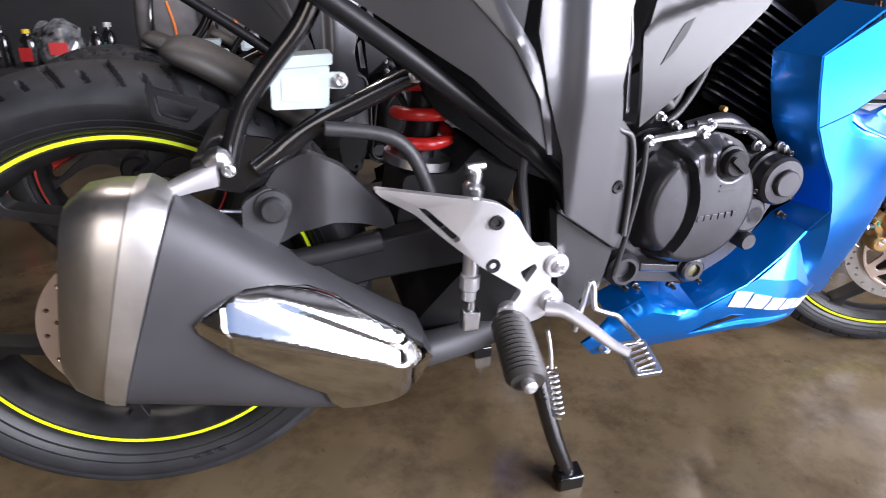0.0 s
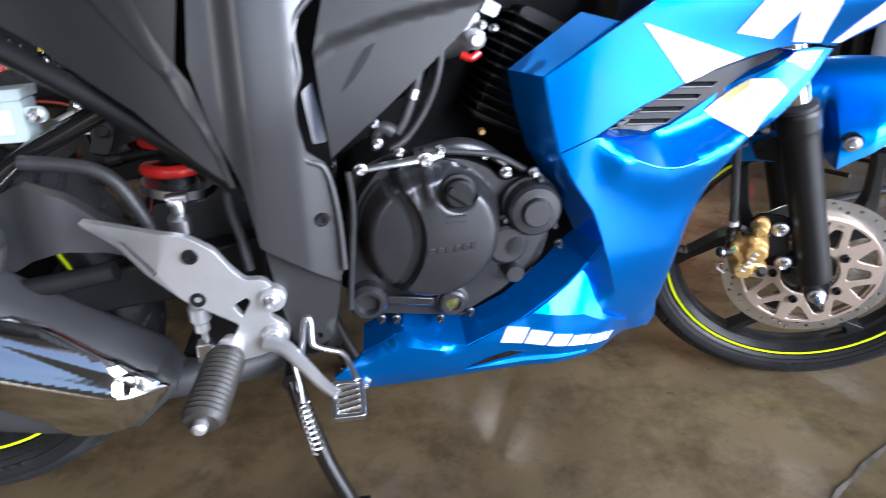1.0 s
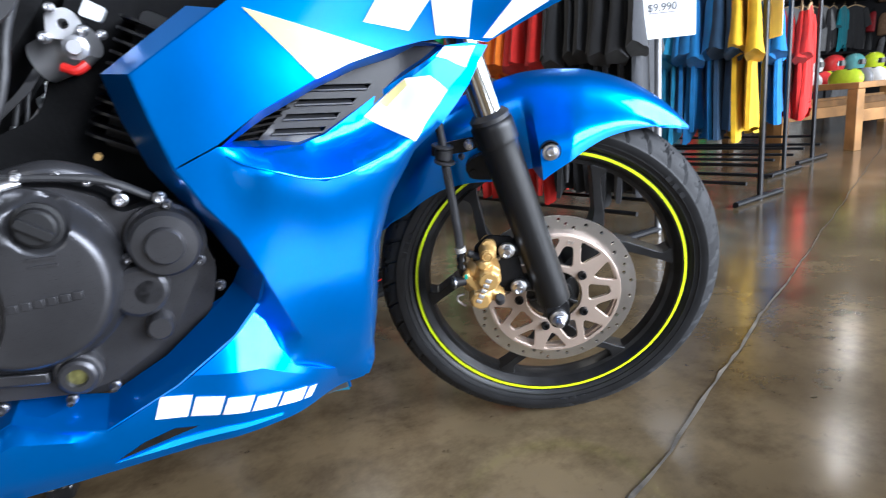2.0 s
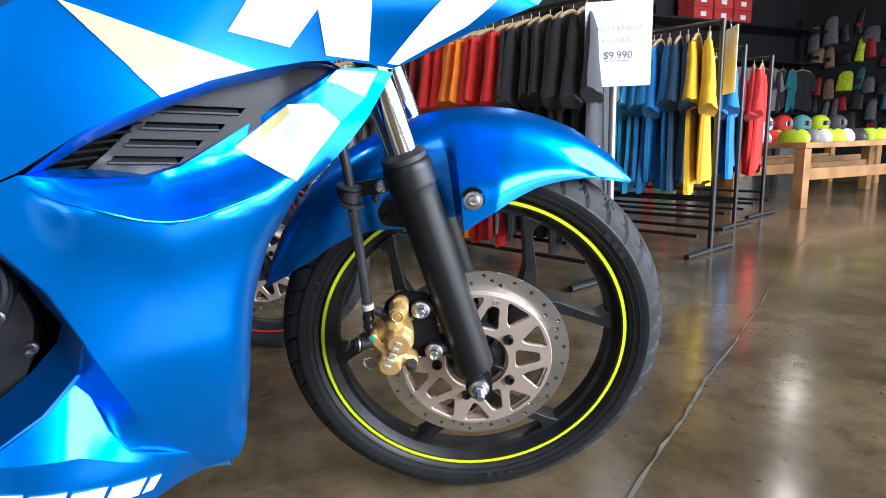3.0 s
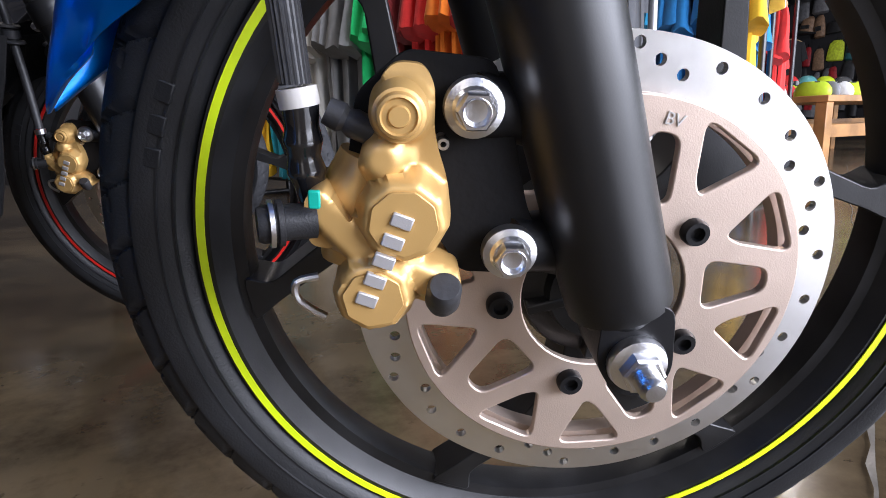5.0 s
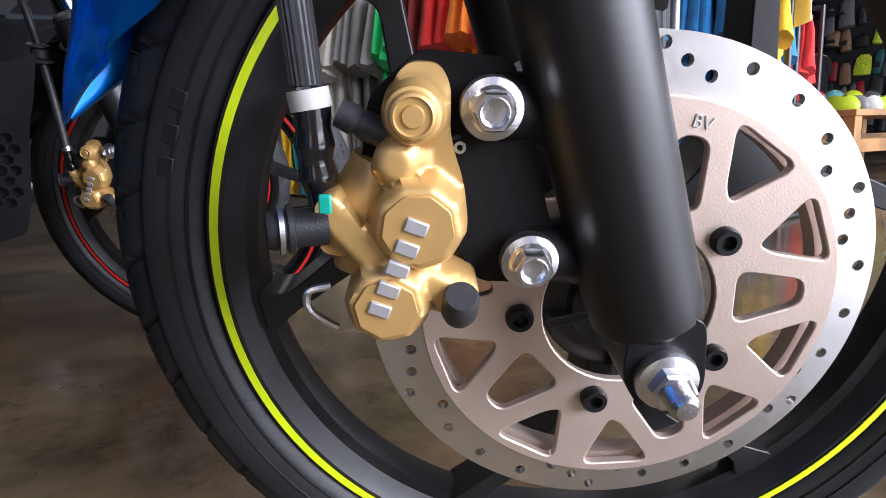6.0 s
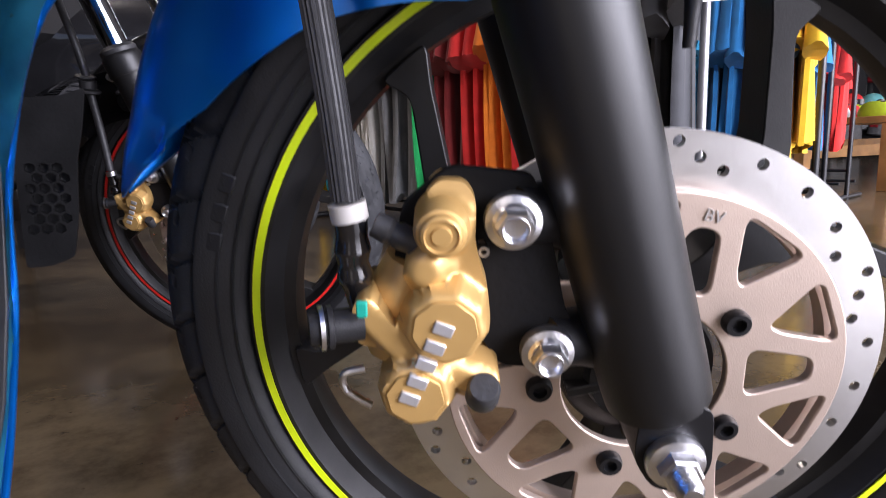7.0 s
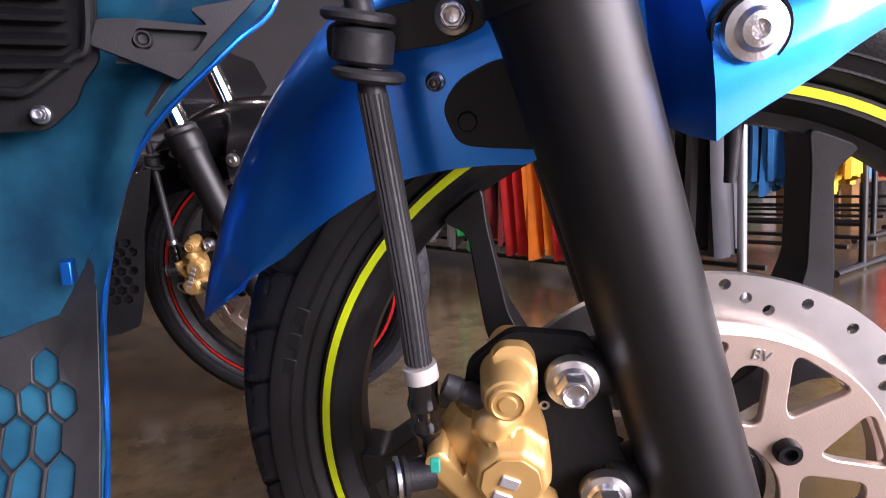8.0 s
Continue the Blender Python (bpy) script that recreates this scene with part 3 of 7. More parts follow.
def caliper(parent, full=True):
    """Gold two-piston sliding caliper on its black bracket, with hose and nipples."""
    CAL = STEER @ Matrix.Translation((-0.0012, -0.0135, 0.006))
    plate = rounded([(-0.106, 0.117), (-0.071, 0.1145), (-0.06, 0.082), (-0.053, 0.055), (-0.045, 0.04), (-0.05, 0.022), (-0.068, 0.024), (-0.08, 0.024), (-0.09, 0.04), (-0.13, 0.06), (-0.125, 0.1)], 0.005)
    part("caliper_bracket", sheet(plate, [circle(-0.091, 0.084, 0.002, 10)], lambda x, z: (x, -0.096, z), 0.006), DEEP, parent, "black caliper bracket plate", CAL, bevel=0.001)
    y0 = -0.104
    shape = [(-0.1154, 0.1069), (-0.11, 0.113), (-0.099, 0.1128), (-0.0945, 0.106), (-0.0945, 0.09), (-0.0915, 0.078), (-0.0885, 0.07), (-0.0865, 0.055), (-0.0915, 0.043), (-0.0975, 0.037), (-0.092, 0.0355), (-0.0815, 0.0315), (-0.0805, 0.018), (-0.086, 0.0145), (-0.096, 0.0155), (-0.1005, 0.0175), (-0.1015, 0.012), (-0.109, 0.0035), (-0.121, 0.003), (-0.1325, 0.011), (-0.135, 0.0225), (-0.131, 0.032), (-0.1255, 0.0365), (-0.134, 0.0395), (-0.1435, 0.041), (-0.1435, 0.064), (-0.1365, 0.0676), (-0.131, 0.06), (-0.126, 0.0525), (-0.1245, 0.06), (-0.119, 0.0685), (-0.124, 0.0755), (-0.121, 0.084), (-0.1165, 0.088)]
    lobes = ((-0.1055, 0.0558, 0.0185, 9), (-0.1172, 0.0232, 0.017, 8))

    def lobe(x, z, cx, cz, sides):
        return max((x - cx) * math.cos(2 * math.pi * (k + 0.3) / sides) + (z - cz) * math.sin(2 * math.pi * (k + 0.3) / sides) for k in range(sides))

    def crown(x, z):
        """Two faceted piston lobes, a round pin boss, a neck, an ear for the hose and an arm for the slide pin."""
        h = 0.0
        for cx, cz, size, sides in lobes:
            h = max(h, 0.0125 * smooth(1.1 * size, 0.78 * size, lobe(x, z, cx, cz, sides)))
        h = max(h, 0.009 * smooth(0.0145, 0.009, math.hypot(x + 0.1075, z - 0.0966)) - 0.55 * max(0, z - 0.1))
        h = max(h, 0.0075 * smooth(0.0145, 0.004, math.hypot(x + 0.114, z - 0.0785)))
        t = min(1, max(0, ((x + 0.1405) * 0.0185 + (z - 0.062) * -0.02) / (0.0185 ** 2 + 0.02 ** 2)))
        h = max(h, 0.0075 * smooth(0.011, 0.0045, math.hypot(x + 0.1405 - 0.0185 * t, z - 0.062 + 0.02 * t)))
        t = min(1, max(0, ((x + 0.104) * 0.018 + (z - 0.031) * -0.008) / (0.018 ** 2 + 0.008 ** 2)))
        h = max(h, 0.006 * smooth(0.0105, 0.0035, math.hypot(x + 0.104 - 0.018 * t, z - 0.031 + 0.008 * t)))
        return (x, y0 - 0.0045 - h + 0.5 * max(0, z - 0.1), z)

    body = sheet(rounded(shape, 0.004), [], crown, 0.03, 0.0021, None, lambda x, z: (x, y0 + 0.022, z))
    cal = part("brake_caliper", body, GOLD, parent, "gold painted two-piston brake caliper", CAL, angle=60)
    cal_edge = cal.modifiers.new("edge", "BEVEL")
    cal_edge.width, cal_edge.segments, cal_edge.limit_method, cal_edge.angle_limit = 0.0028, 3, "ANGLE", radians(60)
    for u, w, size, sides in lobes:
        face = [(size * 0.74 * math.cos(2 * math.pi * (k + 0.8) / sides), size * 0.74 * math.sin(2 * math.pi * (k + 0.8) / sides)) for k in range(sides)]
        part("housing_face", sheet(rounded(face, size * 0.08, 2), [], lambda x, z: (x, -0.0182, z), 0.004), GOLD, cal, "", Matrix.Translation((u, y0, w)), bevel=0.0009)
    top = turned([(0, -0.0165), (0.0036, -0.0165), (0.0042, -0.0155), (0.0062, -0.0155), (0.0068, -0.0165), (0.0078, -0.016), (0.0086, -0.0135), (0.0098, -0.013), (0.0112, -0.009), (0.0118, 0.012), (0, 0.012)], 36)
    part("pin_boss", top, GOLD, cal, "", Matrix.Translation((-0.1078, y0 - 0.0025, 0.0966)))
    part("rear_body", tube([(-0.128, y0 + 0.012, 0.03), (-0.126, y0 + 0.012, 0.055), (-0.12, y0 + 0.012, 0.075)], [0.013, 0.016, 0.012], 18, 4), GOLD, cal, "inner half of the caliper")
    part("knock_pin", turned([(0.0012, -0.003), (0.0024, -0.003), (0.0026, 0.002), (0.0012, 0.002)], 16, closed=True), ZINC, cal, "", Matrix.Translation((-0.0901, y0 + 0.007, 0.0818)))
    # name plate: a row of plain raised bars along the two lobes
    for k in range(5):
        t = (k - 2) / 2
        u, w = -0.113 + 0.0068 * t, 0.0405 + 0.0168 * t
        bm = box(-0.0043, -0.0008, -0.0027, 0.0043, 0.0022, 0.0027)
        part("name_bar", bm, ALU, cal, "plain silver raised bar", Matrix.Translation((u, y0 - 0.0186, w)) @ Matrix.Rotation(radians(20), 4, "Y"), bevel=0.0006)
    part("pin_boot", turned([(0, -0.013), (0.006, -0.013), (0.0072, -0.011), (0.0075, 0.0), (0.0064, 0.004), (0, 0.004)], 28), CABLE, cal, "black rubber slide pin boot", Matrix.Translation((-0.0885, y0 - 0.008, 0.0185)) @ Matrix.Rotation(radians(-52), 4, "X"))
    boot = turned([(0, -0.02), (0.0052, -0.02), (0.0058, -0.014), (0.0046, -0.012), (0.0058, -0.009), (0.0052, 0), (0, 0)], 24)
    part("bleed_cap", boot, CABLE, cal, "black rubber bleed cap", Matrix.Translation((-0.117, y0 - 0.001, 0.0865)) @ Matrix.Rotation(radians(-65), 4, "Y") @ Matrix.Rotation(radians(90), 4, "X") @ Matrix.Rotation(radians(180), 4, "X"))
    part("banjo_washer", turned([(0.006, -0.0178), (0.0094, -0.0178), (0.0094, -0.016), (0.006, -0.016)], 24, closed=True), ZINC, cal, "", Matrix.Translation((-0.14, y0 - 0.008, 0.0535)) @ Matrix.Rotation(radians(-72), 4, "Z"))
    banjo = turned([(0, -0.022), (0.0066, -0.022), (0.0075, -0.02), (0.0075, -0.015), (0.0092, -0.0145), (0.0092, -0.0125), (0.0072, -0.012), (0.0072, 0.0), (0, 0)], 24)
    part("paint_dab", box(-0.0022, -0.0012, -0.0035, 0.0022, 0.0012, 0.0035), material("teal_paint_mark", (0.0, 0.3, 0.22), 0.5) if full else GLOSS, cal, "teal inspection paint dab", Matrix.Translation((-0.1385, y0 - 0.0185, 0.0655)), bevel=0.0006)
    part("banjo_bolt", banjo, PLAST, cal, "dark banjo bolt", Matrix.Translation((-0.14, y0 - 0.008, 0.0535)) @ Matrix.Rotation(radians(-72), 4, "Z"))
    part("pad_spring", tube([(-0.142, y0 + 0.006, 0.022), (-0.151, y0 + 0.004, 0.02), (-0.151, y0 + 0.004, 0.012), (-0.144, y0 + 0.004, 0.006), (-0.139, y0 + 0.004, 0.003)], 0.0018, 8, 4), ZINC, cal, "thin steel pad spring")
    # brake hose
    hose = part("brake_hose", tube([(-0.148, -0.1145, 0.1093), (-0.152, -0.11, 0.143), (-0.1585, -0.103, 0.184), (-0.165, -0.098, 0.225), (-0.1695, -0.095, 0.262), (-0.18, -0.09, 0.31), (-0.2, -0.075, 0.36), (-0.23, -0.05, 0.45)], 0.0058, 20, 6), CABLE, parent, "ribbed black rubber brake hose", STEER)
    for k in range(20):
        a = 2 * math.pi * k / 20
        part("hose_rib", tube([(u + 0.0058 * math.cos(a), v + 0.0058 * math.sin(a), w) for u, v, w in ((-0.148, -0.1145, 0.11), (-0.152, -0.11, 0.143), (-0.1585, -0.103, 0.184), (-0.165, -0.098, 0.225))], 0.0006, 4, 3), CABLE, hose) if full else None
    LOW = Matrix.Translation((0.003, -0.0145, -0.0037))
    part("hose_ferrule", tube([(-0.1495, -0.1005, 0.105), (-0.1508, -0.1, 0.112)], 0.0078, 24, 1), material("pale_hose_band", (0.42, 0.4, 0.37), 0.5) if full else ZINC, hose, "pale grey hose band", LOW)
    lower = tube([(-0.1495, -0.1005, 0.106), (-0.1492, -0.1005, 0.098), (-0.1492, -0.1, 0.092), (-0.149, -0.1, 0.086), (-0.1485, -0.0995, 0.08), (-0.1475, -0.099, 0.074), (-0.1455, -0.0985, 0.064), (-0.1435, -0.098, 0.055)], [0.0072, 0.0066, 0.0078, 0.0064, 0.0078, 0.0062, 0.006, 0.0056], 24, 4)
    part("hose_sleeve", lower, GLOSS, hose, "glossy black crimped hose end", LOW)
    for p, r, h in (((-0.168, -0.0955, 0.243), 0.0125, 0.014), ((-0.1665, -0.0958, 0.232), 0.0152, 0.005), ((-0.1695, -0.095, 0.254), 0.0152, 0.005)):
        part("hose_grommet", turned([(0, -h / 2), (r * 0.86, -h / 2), (r, -h / 2 + 0.0015), (r, h / 2 - 0.0015), (r * 0.86, h / 2), (0, h / 2)], 30), CABLE, hose, "", Matrix.Translation(p) @ Matrix.Rotation(radians(8), 4, "Y") @ Matrix.Rotation(radians(90), 4, "X"))
    part("hose_clip", sheet(rounded([(-0.185, 0.237), (-0.135, 0.243), (-0.118, 0.25), (-0.12, 0.264), (-0.14, 0.262), (-0.185, 0.252)], 0.005), [], lambda x, z: (x, -0.088, z), 0.004), BLACK, hose, bevel=0.001)
    part("clip_bolt", bolt_bm(0.0075), ZINC, hose, "", Matrix.Translation((-0.132, -0.09, 0.254)))
    return cal


# ---- fairing shape ----
LIP = [(0.82, 0.567), (0.872, 0.55), (0.926, 0.533), (0.965, 0.543), (1.007, 0.558), (1.06, 0.58)]


FRONT = [(0.26, 0.973), (0.3, 0.986), (0.35, 0.9895), (0.4, 0.9905), (0.45, 0.995), (0.5, 1.009), (0.55, 1.038), (0.6, 1.084)]
ROLL = [[(x - d, z) for z, x in FRONT[1:6]] for d in (0.027, 0.019, 0.012, 0.006)]
CREASE = ((0.8545, 0.447), (0.892, 0.355))
CREASE_LENGTH = math.dist(*CREASE)
SHELF = [(0.62, 0.32), (0.70, 0.318), (0.77, 0.345), (0.845, 0.336), (0.9, 0.305), (0.97, 0.27)]
RIDGE = [(0.52, 0.275), (0.556, 0.285), (0.612, 0.3095), (0.665, 0.2965), (0.72, 0.29)]


def along(table, x):
    return float(np.interp(x, [p[0] for p in table], [p[1] for p in table]))


def fairing_y(x, z, dished=True, tuck=0.03, creased=True):
    """The outer face of the right side: drawn in towards the front edge and the keel, stepped above the belly, dished below the vent."""
    y = -0.206 - 0.017 * math.sin(min(1, max(0, (x - 0.77) / 0.2)) * math.pi / 2)
    y += (0.018 + 0.02 * smooth(0.62, 0.4, z)) * min(3.2, max(0, (x - 0.80) / 0.19) ** 1.5) * smooth(0.74, 0.65, z)
    y += 0.022 * smooth(0.30, 0.235, z) * smooth(0.97, 0.9, x)
    y += tuck * smooth(0.8, 0.92, x) * max(0, (0.42 - z) / 0.17) ** 1.3
    if dished and 0.82 < x < 1.06:
        d = z - along(LIP, x)
        on = smooth(0.83, 0.87, x) * smooth(1.06, 1.0, x)
        y += on * (0.034 * min(1, max(0, d / 0.032)) - 0.010 * math.exp(-(d / 0.04) ** 2) * (1 if d < 0 else max(0, 1 - d / 0.02)))
    y += 0.16 * smooth(0.70, 0.95, z) ** 1.4 + 0.3 * max(0, 0.53 - z) ** 2 * smooth(0.80, 0.9, x)
    # rolled front edge
    if z < 0.58:
        y += 0.02 * min(1, max(0, 1 - (along(FRONT, z) - x) / 0.028)) ** 2.2 * smooth(0.58, 0.545, z) * smooth(0.285, 0.31, z)
    # a crease runs down and forward from the knee; behind it the skin turns in towards the seam
    (ax, az), (bx, bz) = CREASE
    ux, uz = (bx - ax) / CREASE_LENGTH, (bz - az) / CREASE_LENGTH
    run, off = (x - ax) * ux + (z - az) * uz, (x - ax) * uz - (z - az) * ux
    if creased and off > 0 and z < 0.47:
        y += 0.9 * min(off, 0.05) * smooth(CREASE_LENGTH * 1.3, CREASE_LENGTH * 0.7, run)
    return y


def belly_y(x, z):
    """The belly pan: a flat side, a facet that leans in above SHELF and another above the rear ridge."""
    y = fairing_y(x, max(z, 0.33), False, 0.0, False) + 0.004 + 0.3 * max(0, 0.262 - z) + 0.2 * max(0, 0.305 - z) * smooth(0.93, 0.86, x)
    y += max(0, fairing_y(x, z, False, 0.03, False) - y + 0.006) * smooth(0.86, 0.96, x)
    y += 0.42 * max(0, z - along(SHELF, x)) * smooth(0.66, 0.72, x) * smooth(0.9, 0.86, x)
    y += 1.1 * max(0, z - along(RIDGE, x)) * smooth(0.7, 0.66, x)
    return y


fair = lambda x, z: (x, fairing_y(x, z), z)
fair_far = lambda x, z: (x, fairing_y(x, z, True, 0.0) + 0.09 * max(0, (0.3 - z) / 0.1) ** 1.5, z)
UPPER = [(0.768, 0.641), (0.778, 0.6), (0.791, 0.5575), (0.83, 0.576), (0.872, 0.605), (0.925, 0.631), (0.968, 0.648), (1.012, 0.659), (1.04, 0.665), (1.072, 0.6685), (1.1, 0.667), (1.126, 0.664), (1.155, 0.678), (1.2, 0.702), (1.26, 0.73), (1.3, 0.78), (1.27, 0.86), (1.12, 0.92), (0.99, 0.84), (0.89, 0.725), (0.846, 0.695)]
FLANK = [(0.7915, 0.556), (0.83, 0.5742), (0.846, 0.572), (0.911, 0.5665), (0.938, 0.575), (1.004, 0.616), (1.071, 0.661), (1.1, 0.664), (1.126, 0.661), (1.1, 0.619), (1.083, 0.598), (1.038, 0.55), (1.009, 0.5), (0.995, 0.45), (0.9905, 0.4), (0.9895, 0.35), (0.986, 0.3), (0.975, 0.268), (0.94, 0.278), (0.905, 0.293), (0.885, 0.305), (0.862, 0.325), (0.849, 0.35), (0.838, 0.375), (0.836, 0.395), (0.853, 0.412), (0.858, 0.44), (0.838, 0.485), (0.812, 0.52)]
FLANK_FAR = [p for p in FLANK if not (p[0] > 0.97 and p[1] < 0.655)]
FLANK_FAR[8:8] = [(1.115, 0.585), (1.078, 0.546), (1.015, 0.477), (0.985, 0.38), (0.977, 0.293), (0.978, 0.245), (0.98, 0.165)]
FLANK_FAR = [(x, 0.165 if z < 0.3 and x < 0.96 else z) for x, z in FLANK_FAR]
BELLY = [(0.845, 0.405), (0.865, 0.35), (0.88, 0.325), (0.92, 0.302), (0.98, 0.274), (0.97, 0.262), (0.89, 0.2615), (0.82, 0.258), (0.73, 0.25), (0.65, 0.242), (0.59, 0.237), (0.545, 0.237), (0.517, 0.268), (0.556, 0.297), (0.61, 0.3235), (0.645, 0.309), (0.69, 0.301), (0.76, 0.335), (0.822, 0.373)]
BELLY_FAR = [p for p in BELLY if p[0] < 0.86]
EDGE_OUT = [(0.846, 0.695), (0.768, 0.641), (0.778, 0.6), (0.791, 0.556), (0.812, 0.52), (0.838, 0.485), (0.858, 0.44), (0.85, 0.405), (0.822, 0.373), (0.76, 0.335), (0.69, 0.301), (0.645, 0.309), (0.61, 0.3235), (0.556, 0.297)]
EDGE_IN = [(0.82, 0.702), (0.738, 0.642), (0.748, 0.6), (0.765, 0.553), (0.79, 0.515), (0.815, 0.48), (0.836, 0.44), (0.828, 0.418), (0.806, 0.393), (0.75, 0.35), (0.69, 0.317), (0.65, 0.322), (0.614, 0.335), (0.56, 0.31)]


def flange(out, inn, depth):
    bm = bmesh.new()
    rows = []
    for (a, b), (c, d) in zip(out, inn):
        y = belly_y(a, b) if b < 0.4 and a < 0.83 else fairing_y(a, b)
        c, d = a + (c - a) * 0.95, b + (d - b) * 0.95
        rows.append([bm.verts.new(p) for p in ((a + 0.001, y + 0.0002, b), (a * 0.92 + c * 0.08, y + 0.0015, b * 0.92 + d * 0.08), (c, y + depth, d), (c + 0.004, y + depth + 0.002, d), (a + 0.004, y + 0.006, b))])
    for p, q in zip(rows, rows[1:]):
        for i in range(5):
            j = (i + 1) % 5
            bm.faces.new((p[i], p[j], q[j], q[i]))
    bm.faces.new(rows[0])
    bm.faces.new(rows[-1][::-1])
    bmesh.ops.recalc_face_normals(bm, faces=bm.faces)
    return bm


def decal(parent, outline, mat, label, lift=0.0016, step=0.008, name="graphic"):
    shape = belly_y if max(p[1] for p in outline) < 0.34 else lambda x, z: fairing_y(x, z, not parent.name.startswith("upper"))
    return part(name, sheet(outline, [], lambda x, z: (x, shape(x, z) - lift, z), 0.0012, step), mat, parent, label, angle=50)


VENT = [(0.832, 0.573), (0.846, 0.572), (0.911, 0.5665), (0.938, 0.575), (1.004, 0.616), (1.071, 0.661), (1.04, 0.665), (1.012, 0.659), (0.968, 0.648), (0.925, 0.631), (0.872, 0.605)]


def vent_return():
    """The painted edge that turns in round the vent, wider along its upper side."""
    bm = bmesh.new()
    rows = []
    n = len(VENT)
    for i, (x, z) in enumerate(VENT):
        tx, tz = VENT[(i + 1) % n][0] - VENT[i - 1][0], VENT[(i + 1) % n][1] - VENT[i - 1][1]
        far = math.hypot(tx, tz)
        wide = 0.009 if i > 6 else 0.004
        y = fairing_y(x, z, i < 6)
        cx, cz = x - tz / far * wide, z + tx / far * wide
        rows.append([bm.verts.new(p) for p in ((x, y + 0.001, z), (cx, y + 0.017, cz), (cx, y + 0.021, cz), (x, y + 0.006, z))])
    for p, q in zip(rows, rows[1:] + rows[:1]):
        for i in range(4):
            j = (i + 1) % 4
            bm.faces.new((p[i], p[j], q[j], q[i]))
    bmesh.ops.recalc_face_normals(bm, faces=bm.faces)
    return bm


def half_fairing(parent, paint, side, decals):
    """One side's upper and lower fairing with its vent. side: -1 right, 1 left."""
    flip = None if side < 0 else MIRROR
    word = "glossy metallic blue" if paint is BLUE else "gloss black"

    def put(name, bm, mat, host, label="", **more):
        if flip is not None:
            bm.transform(MIRROR)
            bmesh.ops.reverse_faces(bm, faces=bm.faces)
        return part(name, bm, mat, host, label, **more)

    upper = put("upper_fairing", sheet(UPPER, [], lambda x, z: (x, fairing_y(x, z, False), z), 0.004, 0.012), paint, parent, word + " upper side fairing", angle=40)
    lower = put("lower_fairing", sheet(FLANK if side < 0 else FLANK_FAR, [], fair if side < 0 else fair_far, 0.004, 0.010, lines=[LIP[1:4], CREASE] + (ROLL if side < 0 else [])), paint, parent, word + " lower side fairing", angle=62)
    crisp(lower, [LIP[1:4], CREASE])
    belly = put("belly_pan", sheet(BELLY if side < 0 else BELLY_FAR, [], lambda x, z: (x, belly_y(x, z), z), 0.004, 0.010, lines=[RIDGE[1:4], SHELF[2:5]]), paint, lower, word + " belly pan", angle=50)
    crisp(belly, [RIDGE[1:4], SHELF[2:5]])
    # bead added along the crease to give it a bright line
    put("vent_lip", tube([(x, fairing_y(x, z) - 0.0004, z) for x, z in [(0.836, 0.5655)] + [(q / 100, along(LIP, q / 100)) for q in range(85, 103, 3)]], [0.0006] + [0.0013] * 5 + [0.0006], 8, 3), paint, lower, "thin added bead that catches a highlight along the vent crease")
    put("fairing_return", flange(EDGE_OUT, EDGE_IN, 0.05), paint, lower, "inward lip of the fairing", angle=18)
    put("vent_return", vent_return(), paint, lower, "painted inward edge round the vent", angle=35)
    deep = lambda d: lambda x, z: (x, min(-0.17, fairing_y(x, z) + d), z)
    put("vent_insert", sheet(rounded([(0.82, 0.562), (0.92, 0.555), (0.95, 0.568), (1.09, 0.662), (1.06, 0.676), (0.99, 0.664), (0.92, 0.638), (0.86, 0.61)], 0.006), [], lambda x, z: (x, -0.15, z), 0.004, 0.02), PLAST, lower, "black plastic vent insert", angle=40)
    put("louvre_plate", sheet([(0.86, 0.565), (0.93, 0.556), (0.965, 0.578), (1.02, 0.622), (1.07, 0.664), (1.03, 0.668), (0.985, 0.66), (0.945, 0.64), (0.91, 0.613), (0.884, 0.586)], [[(a, c), (b2, c - 0.001), (b2 + 0.006, c + 0.0055), (a + 0.004, c + 0.0065)] for a, b2, c in ((0.885, 0.936, 0.577), (0.898, 0.952, 0.591), (0.911, 0.971, 0.605), (0.922, 0.988, 0.619))], deep(0.014), 0.003, 0.012), DECK, lower, "dark grey louvred vent plate", angle=50)
    for k, (a, b2, c) in enumerate(((0.885, 0.936, 0.577), (0.898, 0.952, 0.591), (0.911, 0.971, 0.605), (0.922, 0.988, 0.619))):
        rings = []
        for t in (0, 0.25, 0.5, 0.75, 1):
            x, zz = a + (b2 - a) * t, c - 0.001 * t
            f = deep(0.014)(x, zz)[1]
            rings.append([(x, f + 0.001, zz - 0.001), (x, f - 0.0035, zz + 0.0005), (x, f - 0.003, zz + 0.002), (x, f + 0.009, zz + 0.0055), (x, f + 0.009, zz + 0.003)])
        put("vent_slat", loft(rings), DECK, lower)
    for k in range(10):
        x0, z0 = 0.84 + 0.0085 * k, 0.572 + 0.0068 * k
        put("vent_fin", loft([[(x0 + 0.03 * t, -0.182, z0 + 0.004 * t), (x0 + 0.03 * t, -0.182, z0 + 0.002 + 0.004 * t), (x0 + 0.03 * t, -0.15, z0 + 0.002 + 0.004 * t)] for t in (0, 1)]), GLOSS, lower)
